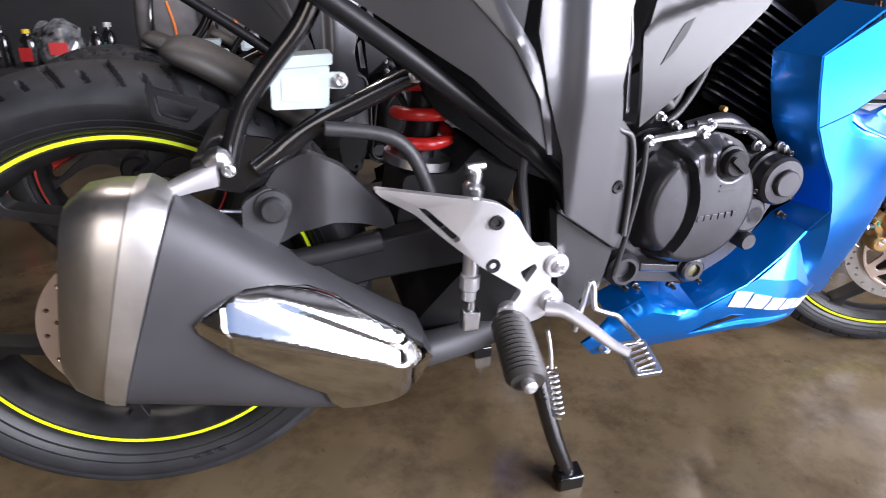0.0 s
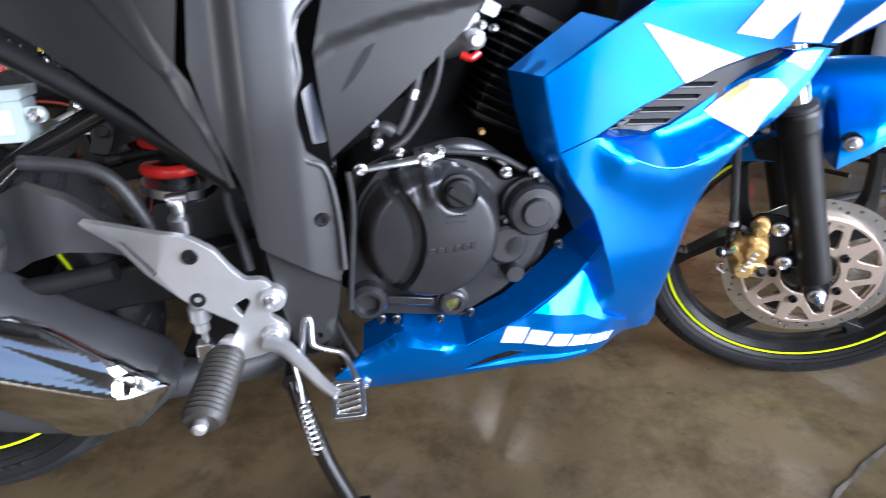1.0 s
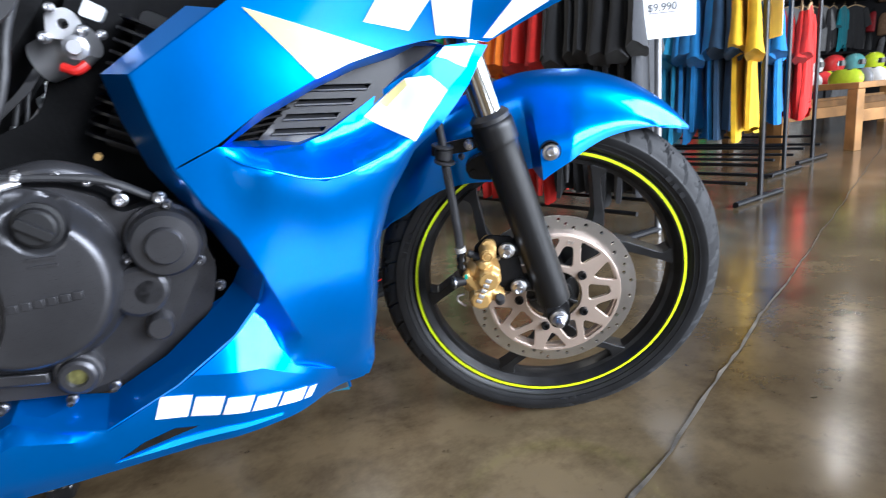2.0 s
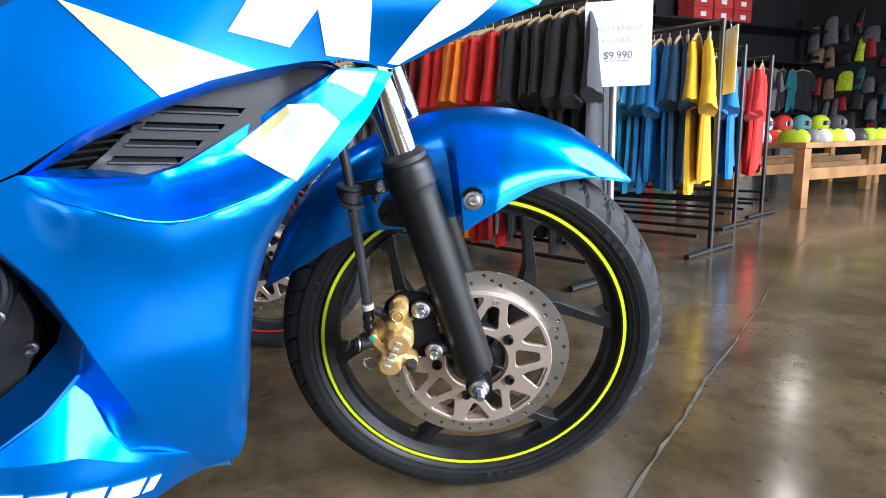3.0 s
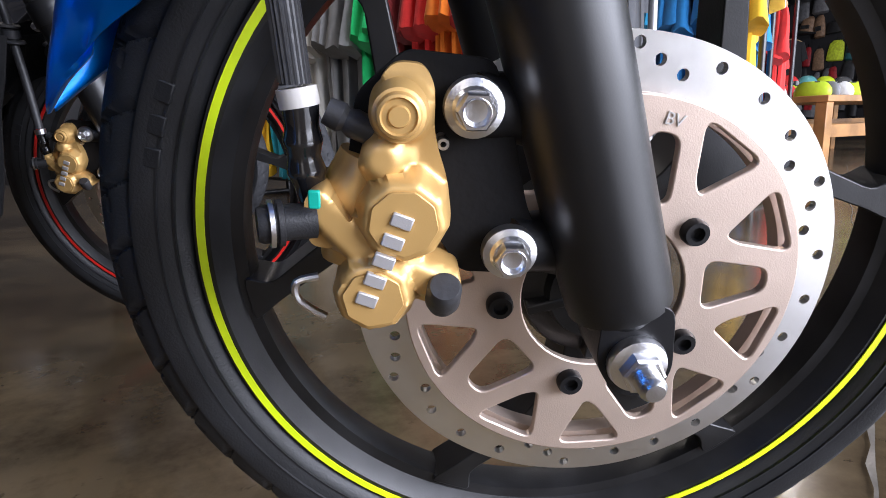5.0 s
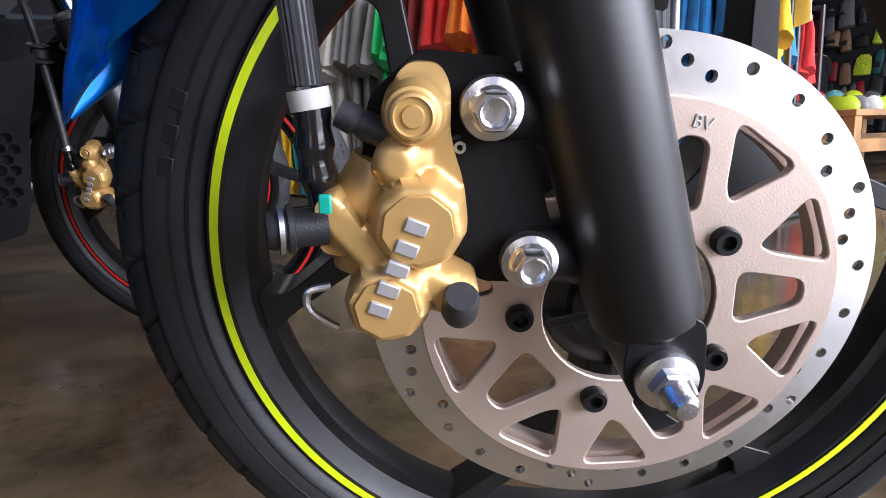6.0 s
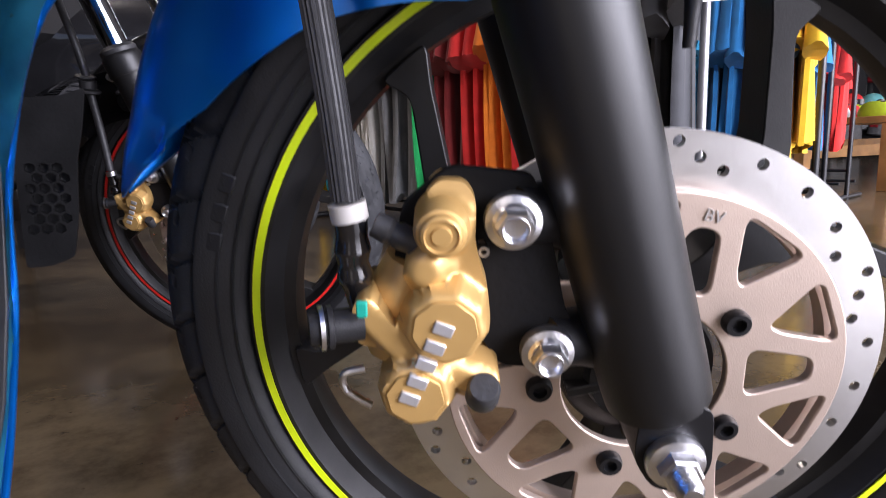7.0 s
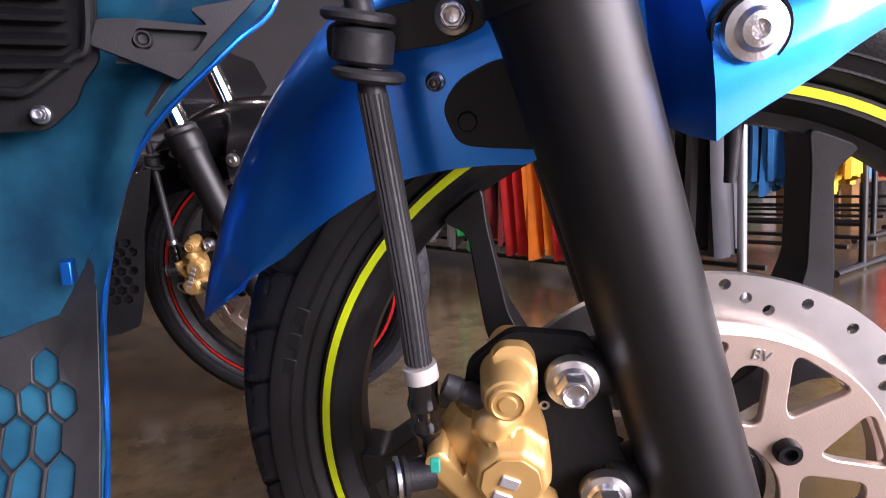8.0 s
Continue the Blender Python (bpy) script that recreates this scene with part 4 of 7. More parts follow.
    if side > 0:
        # inner side, seen past the front wheel: bare plastic, a black liner with a honeycomb grille, a bracket and bolts
        inner = lambda x, z: (x, -fair_far(x, z)[1] - 0.0045, z)
        lower.data.materials.append(BLUE_IN if paint is BLUE else DEEP)
        for f in lower.data.polygons:
            if f.normal.y < -0.3:
                f.material_index = 1
        hexes = []
        for row in range(7):
            for c in range(6):
                x, z = 0.8635 + 0.0195 * c + (0.00975 if row % 2 else 0), 0.1925 + 0.0222 * row
                if x < 0.961 and z < 0.33 + 0.25 * (x - 0.95):
                    hexes.append(rounded([(x, z + 0.0142), (x + 0.0082, z + 0.0074), (x + 0.0082, z - 0.0074), (x, z - 0.0142), (x - 0.0082, z - 0.0074), (x - 0.0082, z + 0.0074)], 0.0015, 2))
        liner = [(0.86, 0.335), (0.9218, 0.351), (0.936, 0.3575), (0.9522, 0.3632), (0.9613, 0.3781), (0.972, 0.397), (0.979, 0.412), (0.996, 0.473), (1.04, 0.53), (1.045, 0.527), (1.005, 0.474), (0.9805, 0.38), (0.976, 0.293), (0.977, 0.245), (0.978, 0.17), (0.93, 0.168), (0.86, 0.168)]
        part("fairing_liner", sheet(liner, hexes if paint is BLUE else [], lambda x, z: (x, inner(x, z)[1] - 0.009 * smooth(0.35, 0.32, z), z), 0.006, 0.0), LINER if paint is BLUE else DEEP, lower, "black inner liner with honeycomb grille" if paint is BLUE else "very dark inner liner", bevel=0.0012)
        part("edge_bead", tube([(x + 0.001, -fair_far(x, z)[1] - 0.002, z) for x, z in ((1.126, 0.661), (1.115, 0.585), (1.078, 0.546), (1.015, 0.477), (0.985, 0.38), (0.977, 0.293), (0.978, 0.245), (0.98, 0.21), (0.981, 0.167))], 0.0022, 10, 5), paint, lower, "bright blue painted edge")
        part("inner_bracket", sheet(rounded([(0.997, 0.545), (1.0026, 0.5605), (1.02, 0.562), (1.068, 0.56), (1.057, 0.5705), (1.0877, 0.5778), (1.115, 0.62), (1.105, 0.585), (1.0473, 0.5244), (1.0347, 0.5303)], 0.003), [rounded([(1.0207, 0.5477), (1.0251, 0.5565), (1.068, 0.556), (1.0598, 0.5443), (1.0402, 0.5423), (1.0227, 0.5441)], 0.003)], lambda x, z: (x, 0.148, z), 0.01), LINER, lower, "black moulded bracket", bevel=0.0015)
        part("bracket_recess", sheet([(1.01, 0.535), (1.02, 0.559), (1.068, 0.558), (1.055, 0.535)], [], lambda x, z: (x, 0.155, z), 0.004), LINER, lower)
        part("bracket_boss", turned([(0, -0.004), (0.0028, -0.0045), (0.0036, -0.0035), (0.0042, -0.006), (0.0054, -0.006), (0.006, 0.0), (0.006, 0.004)], 28), LINER, lower, "", Matrix.Translation((1.0277, 0.154, 0.5498)))
        part("louvre_panel", sheet(rounded([(0.9, 0.487), (0.953, 0.492), (0.967, 0.4925), (0.9838, 0.5084), (0.9898, 0.5231), (1.0, 0.536), (1.003, 0.6), (0.9, 0.6)], 0.005), [], lambda x, z: (x, 0.158, z), 0.006), PLAST, lower, "black inner louvre panel", bevel=0.001)
        for k in range(4):
            part("louvre", loft([[(x, 0.146, 0.528 + 0.014 * k + 0.02 * (x - 0.9)), (x, 0.145, 0.531 + 0.014 * k + 0.02 * (x - 0.9)), (x, 0.157, 0.537 + 0.014 * k + 0.02 * (x - 0.9)), (x, 0.157, 0.53 + 0.014 * k + 0.02 * (x - 0.9))] for x in (0.9, 0.985)]), PLAST, lower)
        part("louvre_rim", tube([(0.9, 0.15, 0.515), (0.945, 0.15, 0.5155), (0.961, 0.15, 0.517), (0.986, 0.15, 0.537), (0.996, 0.15, 0.546), (1.0, 0.15, 0.6)], 0.0032, 8, 4), PLAST, lower)
        part("tab", box(0.964, 0.15, 0.391, 0.971, 0.165, 0.407), paint, lower, "small light blue clip", bevel=0.001)
        part("screw", bolt_bm(0.0058), ZINC, lower, "", Matrix.Translation((0.9655, 0.15, 0.502)))
        return
    # right side: flush seam, screws and graphics
    part("belly_screw", bolt_bm(0.008), ZINC, lower, "bright belly pan screw", Matrix.Translation((0.556, belly_y(0.556, 0.254) - 0.001, 0.254)))
    if not decals:
        return
    decal(upper, [(0.866, 0.695), (0.93, 0.676), (0.998, 0.656), (0.962, 0.6455), (0.927, 0.6315), (0.905, 0.655)], CREAM, "pale yellow graphic")
    decal(upper, [(0.909, 0.650), (0.952, 0.6415), (0.927, 0.6315)], WHITE, "white graphic", 0.0022)
    decal(upper, [(0.977, 0.683), (1.026, 0.675), (1.053, 0.714), (1.09, 0.78), (1.03, 0.78), (1.0, 0.72)], WHITE, "white graphic")
    decal(upper, [(1.058, 0.671), (1.099, 0.669), (1.092, 0.72), (1.1, 0.78), (1.08, 0.78), (1.045, 0.714)], WHITE, "white graphic")
    decal(upper, [(1.118, 0.668), (1.13, 0.668), (1.19, 0.705), (1.235, 0.75), (1.2, 0.77), (1.15, 0.715)], WHITE, "white graphic")
    # cyan reflection on the blue skin, laid on as a flat patch
    cyan = material("pale_cyan_reflection", (0.03, 0.5, 0.82), 0.25, 0.2, 0.8, 0.05)
    decal(lower, [(1.034, 0.63), (1.058, 0.648), (1.066, 0.657), (1.073, 0.6605), (1.108, 0.6605), (1.098, 0.638), (1.073, 0.616), (1.052, 0.629)], cyan, "light cyan reflection painted beside the white graphics", 0.0012)
    decal(lower, [(1.059, 0.65), (1.068, 0.6595), (1.1085, 0.6605), (1.096, 0.638), (1.084, 0.642), (1.073, 0.647)], WHITE, "white graphic", 0.002)
    decal(lower, [(1.051, 0.631), (1.072, 0.615), (1.03, 0.5635), (1.002, 0.579), (0.983, 0.591), (1.004, 0.608), (1.028, 0.629)], WHITE, "white graphic", 0.002)
    decal(lower, [(1.0005, 0.6045), (1.0275, 0.628), (1.029, 0.621), (1.009, 0.599)], CREAM, "pale yellow graphic", 0.0028)
    # maker's mark: six plain white slanted blocks
    x = 0.7345
    for w in (0.0295, 0.0275, 0.0265, 0.0255, 0.0265, 0.009):
        foot, high = 0.3045 - 0.175 * (x - 0.7345), 0.0235 - 0.07 * (x - 0.7345)
        decal(lower, [(x, foot), (x + w, foot - 0.175 * w), (x + w + 0.008, foot - 0.175 * w + high), (x + 0.008, foot + high)], WHITE, "white slanted block of the maker's mark", 0.0016, 0.008, "mark_block")
        x += w + 0.0032
    decal(lower, [(0.694, 0.263), (0.72, 0.278), (0.75, 0.287), (0.772, 0.283), (0.74, 0.275)], GLOSS, "black air slot", 0.001, 0.008, "air_slot")
    decal(lower, [(0.69, 0.259), (0.745, 0.271), (0.8, 0.2755), (0.86, 0.271), (0.86, 0.268), (0.8, 0.268), (0.745, 0.263)], material("light_blue_vinyl", (0.02, 0.42, 0.78), 0.25, 0.3, 0.8, 0.05), "light blue flash along the belly", 0.001, 0.01)


def front_end(parent, paint, stripe, full=True):
    wheel(parent, STEER, "front_wheel", "black cast wheel with neon yellow rim stripe" if full else "black cast wheel with red rim stripe", FRONT_TYRE, 0.025, stripe, 42, 966 if full else 240)
    brake_disc(parent, STEER, -0.0615, "drilled steel brake disc with bronze carrier")
    fork(parent)
    caliper(parent, full)
    guard = mudguard(parent, paint)
    cup = turned([(0.0, 0.004), (0.0125, 0.004), (0.0135, 0.0), (0.0145, 0.0), (0.0148, 0.006)], 36)
    part("bolt_cup", cup, GLOSS, guard, "", Matrix.Translation((-0.0225, -0.1085, 0.2465)))
    part("mudguard_bolt", turned([(0, -0.003), (0.003, -0.003), (0.0034, -0.005), (0.0062, -0.0045), (0.008, -0.002), (0.0112, -0.0015), (0.0115, 0.003), (0, 0.003)], 32), ZINC, guard, "bright domed screw with washer", Matrix.Translation((-0.0225, -0.1115, 0.2465)))
    part("inner_bracket", sheet(rounded([(-0.1385, 0.216), (-0.132, 0.2275), (-0.115, 0.2365), (-0.075, 0.24), (-0.075, 0.197), (-0.118, 0.1985), (-0.131, 0.2)], 0.0075), [], lambda x, z: (x, -0.078, z), 0.014), PLAST, guard, bevel=0.003)
    part("bracket_pin", turned([(0, -0.002), (0.0038, -0.002), (0.0045, 0.0), (0, 0.002)], 24), PLAST, guard, "", Matrix.Translation((-0.1268, -0.0785, 0.2105)))
    part("bracket_bolt", bolt_bm(0.0045), DARKBOLT, guard, "", Matrix.Translation((-0.143, -0.0535, 0.226)))
    part("tyre_valve", tube([(0.02, 0.0, 0.2), (0.021, -0.002, 0.178), (0.0215, -0.003, 0.165)], [0.0055, 0.004, 0.0035], 14, 4), CABLE, guard, "black rubber tyre valve")


# ---- rear of the motorcycle ----
def body_y(x, z):
    return -0.2 + 0.085 * smooth(0.42, 0.16, x) + 0.03 * smooth(0.58, 0.8, z) + 0.006 * smooth(0.45, 0.52, x)


TOP = [(-0.07, 0.46), (-0.064, 0.485), (-0.045, 0.5), (-0.02, 0.504), (0.014, 0.503), (0.037, 0.487), (0.138, 0.412), (0.21, 0.358), (0.27, 0.32), (0.305, 0.298), (0.318, 0.266)]
BOTTOM = [(-0.096, 0.31), (-0.1, 0.29), (-0.09, 0.268), (-0.075, 0.257), (-0.058, 0.249), (-0.045, 0.246), (0.06, 0.226), (0.15, 0.207), (0.215, 0.196), (0.262, 0.201), (0.312, 0.244)]
HALF = [0.03, 0.042, 0.054, 0.06, 0.063, 0.063, 0.063, 0.061, 0.056, 0.05, 0.03]


def muffler_ring(i, grow=0.0, t=0.0):
    mix = lambda some: Vector((some[i][0] + (some[min(i + 1, 10)][0] - some[i][0]) * t, 0, some[i][1] + (some[min(i + 1, 10)][1] - some[i][1]) * t))
    a, b = mix(TOP), mix(BOTTOM)
    mid, up = (a + b) / 2, (a - b) / 2
    up *= 1 + grow / up.length
    half = HALF[i] + (HALF[min(i + 1, 10)] - HALF[i]) * t + grow
    ring = []
    for k in range(48):
        g = 2 * math.pi * k / 48
        c, s = math.cos(g), math.sin(g)
        ring.append(tuple(mid + up * math.copysign(abs(s) ** 0.7, s) + Vector((0, -0.137 + half * math.copysign(abs(c) ** 0.62, c), 0))))
    return ring


def muffler(parent):
    body = part("muffler", loft([muffler_ring(5, -0.001)] + [muffler_ring(i, 0, t) for i in range(5, 10) for t in (0, 0.25, 0.5, 0.75)] + [muffler_ring(10)]), SHIELD, parent, "matte dark grey muffler body")
    part("end_cap", loft([muffler_ring(0, -0.02), muffler_ring(0), muffler_ring(1), muffler_ring(2), muffler_ring(3), muffler_ring(3, 0, 0.6)]), STEEL, body, "brushed stainless muffler end cap")
    part("cap_band", loft([muffler_ring(3, 0.0, 0.6), muffler_ring(3, 0.0022, 0.65), muffler_ring(4, 0.0025), muffler_ring(4, 0.0025, 0.9), muffler_ring(4, -0.002, 0.93)]), BAND, body, "brushed stainless band")
    outline = [(0.0458, 0.364), (0.0577, 0.3764), (0.08, 0.3905), (0.0975, 0.397), (0.1254, 0.396), (0.1654, 0.385), (0.1951, 0.372), (0.2387, 0.3434), (0.2719, 0.3219), (0.304, 0.2849), (0.3139, 0.2691), (0.3015, 0.2558), (0.2594, 0.2331), (0.2244, 0.2196), (0.197, 0.216), (0.1842, 0.232), (0.1769, 0.2541), (0.1472, 0.2765), (0.1124, 0.3057), (0.0744, 0.3376), (0.0483, 0.3534)]

    def shell(x, z):
        """Two faces that meet at a soft ridge, with a raised step along the upper one."""
        d = z - (0.366 - 0.372 * (x - 0.0587))
        y = -0.2215 + (0.36 * d + 4.6 * d * d if d > 0 else -0.06 * d + 2.6 * d * d) - 0.0015 * math.exp(-(d / 0.006) ** 2)
        y -= 0.0022 * smooth(0.018, 0.024, d - 0.02 * smooth(0.3, 0.1, x)) * smooth(0.1, 0.16, x)
        y += 0.05 * smooth(0.25, 0.33, x) ** 1.5 + 0.016 * smooth(0.085, 0.045, x)
        return (x, y, z)

    part("chrome_shield", sheet(outline, [], shell, 0.012, 0.005), CHROME, body, "polished chrome heat shield", angle=60)
    part("link_pipe", tube([(0.27, -0.13, 0.24), (0.33, -0.12, 0.24), (0.42, -0.08, 0.23), (0.52, -0.05, 0.25)], 0.024, 24, 5), SHIELD, body)


def pegs(parent):
    """Silver foot rest bracket with heel guard, ribbed peg, brake pedal and rods."""
    outline = [(0.244, 0.484), (0.354, 0.486), (0.375, 0.481), (0.4, 0.464), (0.414, 0.441), (0.428, 0.424), (0.448, 0.424), (0.46, 0.41), (0.463, 0.396), (0.452, 0.385), (0.452, 0.372), (0.466, 0.362), (0.47, 0.347), (0.462, 0.334), (0.44, 0.322), (0.408, 0.315), (0.393, 0.328), (0.416, 0.366), (0.365, 0.4), (0.318, 0.436), (0.29, 0.458), (0.253, 0.474)]
    holes = [rounded([(0.291, 0.467), (0.3, 0.468), (0.336, 0.438), (0.33, 0.432)], 0.003), rounded([(0.41, 0.392), (0.428, 0.402), (0.432, 0.396), (0.42, 0.376)], 0.003)]
    br = part("foot_bracket", sheet(rounded(outline, 0.006, 3), holes, lambda x, z: (x, -0.205 + 0.06 * smooth(0.36, 0.24, x), z), 0.011), ALU, parent, "silver cast aluminium foot rest bracket", bevel=0.002)
    for x, z in ((0.375, 0.458), (0.375, 0.404)):
        part("recessed_screw", turned([(0, 0.001), (0.0035, 0.001), (0.0045, -0.0012), (0.0085, -0.0014), (0.009, 0.001), (0, 0.002)], 24), BLACK, br, "", Matrix.Translation((x, -0.2055, z)))
    for x, z in ((0.456, 0.398), (0.455, 0.349)):
        part("bracket_lobe", turned([(0, -0.006), (0.0135, -0.006), (0.0155, -0.004), (0.016, 0.01), (0, 0.01)], 32), ALU, br, "", Matrix.Translation((x, -0.205, z)))
        part("bracket_bolt", bolt_bm(0.0085), ZINC, br, "", Matrix.Translation((x, -0.213, z)))
    # peg
    peg = turned([(0, 0), (0.013, 0), (0.0145, -0.004)] + [(0.0165 if k % 2 else 0.0145, -0.008 - 0.0034 * k) for k in range(26)] + [(0.014, -0.098), (0.013, -0.1), (0, -0.1)], 28)
    rubber = part("foot_peg", peg, PEGRUB, br, "ribbed grey rubber foot peg", Matrix.Translation((0.398, -0.213, 0.334)) @ Matrix.Rotation(radians(-8.5), 4, "Z") @ Matrix.Rotation(radians(11), 4, "X") @ Matrix.Diagonal((1.45, 1.0, 1.15, 1)))
    tip = turned([(0, 0.0), (0.008, 0.0), (0.0075, -0.012), (0.004, -0.015), (0, -0.015)], 20)
    part("peg_tip", tip, ALU, br, "", Matrix.Translation((0.383, -0.308, 0.314)))
    hinge = tube([(0.404, -0.198, 0.338), (0.4, -0.21, 0.336), (0.398, -0.22, 0.333)], [0.014, 0.016, 0.012], 20, 4)
    part("peg_hinge", hinge, ALU, br)
    # pedal
    lever = part("brake_pedal", tube([(0.445, -0.215, 0.345), (0.465, -0.228, 0.345), (0.487, -0.25, 0.333), (0.507, -0.27, 0.32), (0.524, -0.285, 0.313)], [0.011, 0.0095, 0.008, 0.007, 0.006], 18, 5, flat=0.75), ALU, parent, "cast brake pedal lever")
    at = Matrix.Translation((0.5365, -0.29, 0.311)) @ Matrix.Rotation(radians(-70), 4, "X")
    rim = rounded([(-0.018, -0.024), (0.018, -0.024), (0.018, 0.024), (-0.018, 0.024)], 0.005)
    hole = rounded([(-0.0125, -0.0185), (0.0125, -0.0185), (0.0125, 0.0185), (-0.0125, 0.0185)], 0.003)
    part("pedal_pad", sheet(rim, [hole], None, 0.008), ZINC, lever, "ridged bright pedal pad", at, bevel=0.0008)
    for k in range(5):
        z = -0.0165 + 0.0072 * k
        part("pedal_ridge", loft([[(x, 0.001, z + (0.004 if x > 0 else -0.001)), (x, -0.002, z + 0.0015 + (0.004 if x > 0 else -0.001)), (x, 0.001, z + 0.003 + (0.004 if x > 0 else -0.001)), (x, 0.006, z + 0.0015 + (0.004 if x > 0 else -0.001))] for x in (-0.0125, 0.0125)]), ZINC, lever, "", at)
    part("guard_rod", tube([(0.481, -0.229, 0.315), (0.4865, -0.228, 0.345), (0.4915, -0.226, 0.375), (0.4955, -0.226, 0.381), (0.4985, -0.228, 0.374), (0.4985, -0.234, 0.357), (0.501, -0.237, 0.349), (0.517, -0.238, 0.342), (0.532, -0.239, 0.336), (0.54, -0.25, 0.327), (0.547, -0.268, 0.318)], 0.0034, 12, 4), ZINC, lever, "bent bright steel rod")
    # rear master cylinder with its push rod
    mc = part("master_cylinder", turned([(0, 0), (0.009, 0), (0.01, 0.004), (0.01, 0.03), (0.0125, 0.032), (0.0125, 0.05), (0.009, 0.054), (0.009, 0.066), (0, 0.066)], 20), ALU, parent, "silver rear brake master cylinder", Matrix.Translation((0.362, -0.165, 0.405)) @ Matrix.Rotation(radians(-90), 4, "X"))
    part("push_rod", tube([(0.362, -0.165, 0.405), (0.364, -0.168, 0.36), (0.366, -0.17, 0.3)], 0.0045, 12, 2), ZINC, mc, at=Matrix.Rotation(radians(90), 4, "X") @ Matrix.Translation((-0.362, 0.165, -0.405)))
    mc["label"] = "silver rear brake master cylinder"
    part("clevis", box(0.353, -0.178, 0.298, 0.375, -0.16, 0.325), ZINC, br, bevel=0.002)
    part("switch_body", tube([(0.36, -0.16, 0.47), (0.36, -0.16, 0.487), (0.361, -0.16, 0.493), (0.361, -0.16, 0.505), (0.352, -0.16, 0.51), (0.372, -0.16, 0.512)], [0.012, 0.013, 0.008, 0.009, 0.007, 0.006], 16, 3), ZINC, br, "bright banjo fitting")


DARKBOLT = material("dark_plated_bolt", (0.16, 0.16, 0.17), 0.35, 0.9)


def engine(parent):
    case = [(0.545, 0.36), (0.553, 0.33), (0.6, 0.318), (0.7, 0.312), (0.755, 0.335), (0.805, 0.39), (0.815, 0.44), (0.8, 0.48), (0.75, 0.5), (0.7, 0.53), (0.6, 0.545), (0.555, 0.52), (0.548, 0.45)]
    eng = part("engine", sheet(rounded(case, 0.012), [], lambda x, z: (x, -0.135, z), 0.28), CASE, parent, "dark cast engine cases", bevel=0.006)
    rimcase = [(0.556, 0.44), (0.552, 0.4), (0.54, 0.372), (0.55, 0.345), (0.585, 0.343), (0.64, 0.336), (0.665, 0.333), (0.7, 0.339), (0.745, 0.366), (0.775, 0.4), (0.797, 0.445), (0.81, 0.475), (0.805, 0.5), (0.785, 0.516), (0.755, 0.518), (0.735, 0.512), (0.72, 0.53), (0.69, 0.543), (0.64, 0.548), (0.59, 0.538), (0.562, 0.5)]
    part("cover_base", sheet(rounded(rimcase, 0.01), [], lambda x, z: (x, -0.168, z), 0.03), CASE, eng, bevel=0.004)

    def dome(x, z):
        """The cover's face: a shallow dome with a curved groove, two webs at the top and a scallop round the filler."""
        rad = math.hypot(x, z)
        y = -0.037 + 0.004 * (rad / 0.08) ** 2 + 0.03 * smooth(0.066, 0.0885, rad) ** 2
        groove = abs(math.hypot(x + 0.105, z) - 0.0865)
        y += 0.014 * smooth(0.0088, 0.0052, groove)
        y += 0.0015 * smooth(0.006, 0.0, math.hypot(x + 0.105, z) - 0.078)
        for cx, lean in ((-0.03, -0.35), (-0.006, -0.12)):
            y -= 0.0055 * smooth(0.0075, 0.0035, abs(x - cx - lean * (z - 0.06))) * smooth(0.04, 0.06, z)
        y += 0.007 * smooth(0.0245, 0.02, math.hypot(x - 0.027, z - 0.058))
        return (x, y, z)

    rings = []
    for rad in (0.0777, 0.0813, 0.0917, 0.0953):
        arc_line = [(rad * math.cos(radians(a)) - 0.105, rad * math.sin(radians(a))) for a in range(-60, 61, 3)]
        rings.append([p for p in arc_line if math.hypot(*p) < 0.085])
    cover = part("clutch_cover", sheet(circle(0, 0, 0.0885, 96), [], dome, 0.0, 0.0032, None, lambda x, z: (x, 0.012, z), rings), CASE, eng, "round dark cast clutch cover", Matrix.Translation((0.6475, -0.175, 0.459)), angle=50)
    for j in range(6):
        part("mark_bar", box(-0.009 + 0.0102 * j, -0.0378, -0.0165 + 0.0009 * j, -0.0008 + 0.0102 * j, -0.0345, -0.0085 + 0.0009 * j), CASE, cover, "plain raised bar of the maker's mark", bevel=0.0006)
    for z in (0.022, 0.029):
        part("text_bar", box(0.014, -0.0376, z, 0.036, -0.034, z + 0.0022), CASE, cover)
    cap = part("oil_filler", turned([(0, -0.013), (0.014, -0.013), (0.0165, -0.011), (0.017, -0.002), (0.0205, -0.001), (0.0205, 0.004), (0, 0.004)], 36), PLAST, eng, "black oil filler cap", Matrix.Translation((0.6745, -0.205, 0.517)))
    part("filler_grip", sheet(rounded([(-0.015, -0.004), (0.015, -0.004), (0.015, 0.004), (-0.015, 0.004)], 0.003), [], lambda x, z: (x, -0.019, z), 0.008), PLAST, cap, "", Matrix.Rotation(radians(35), 4, "Y"), bevel=0.0012)
    small = part("filter_cover", turned([(0, -0.028), (0.016, -0.028), (0.0175, -0.0265), (0.0185, -0.0215), (0.029, -0.0205), (0.0325, -0.016), (0.034, 0.0), (0.037, 0.002), (0.037, 0.01), (0, 0.01)], 48), CASE, eng, "round dark oil filter cover", Matrix.Translation((0.771, -0.18, 0.484)))
    for a in (80, 200, 320):
        part("cover_bolt", bolt_bm(0.0052), DARKBOLT, small, "", Matrix.Translation((0.037 * math.cos(radians(a)), -0.004, 0.037 * math.sin(radians(a)))))
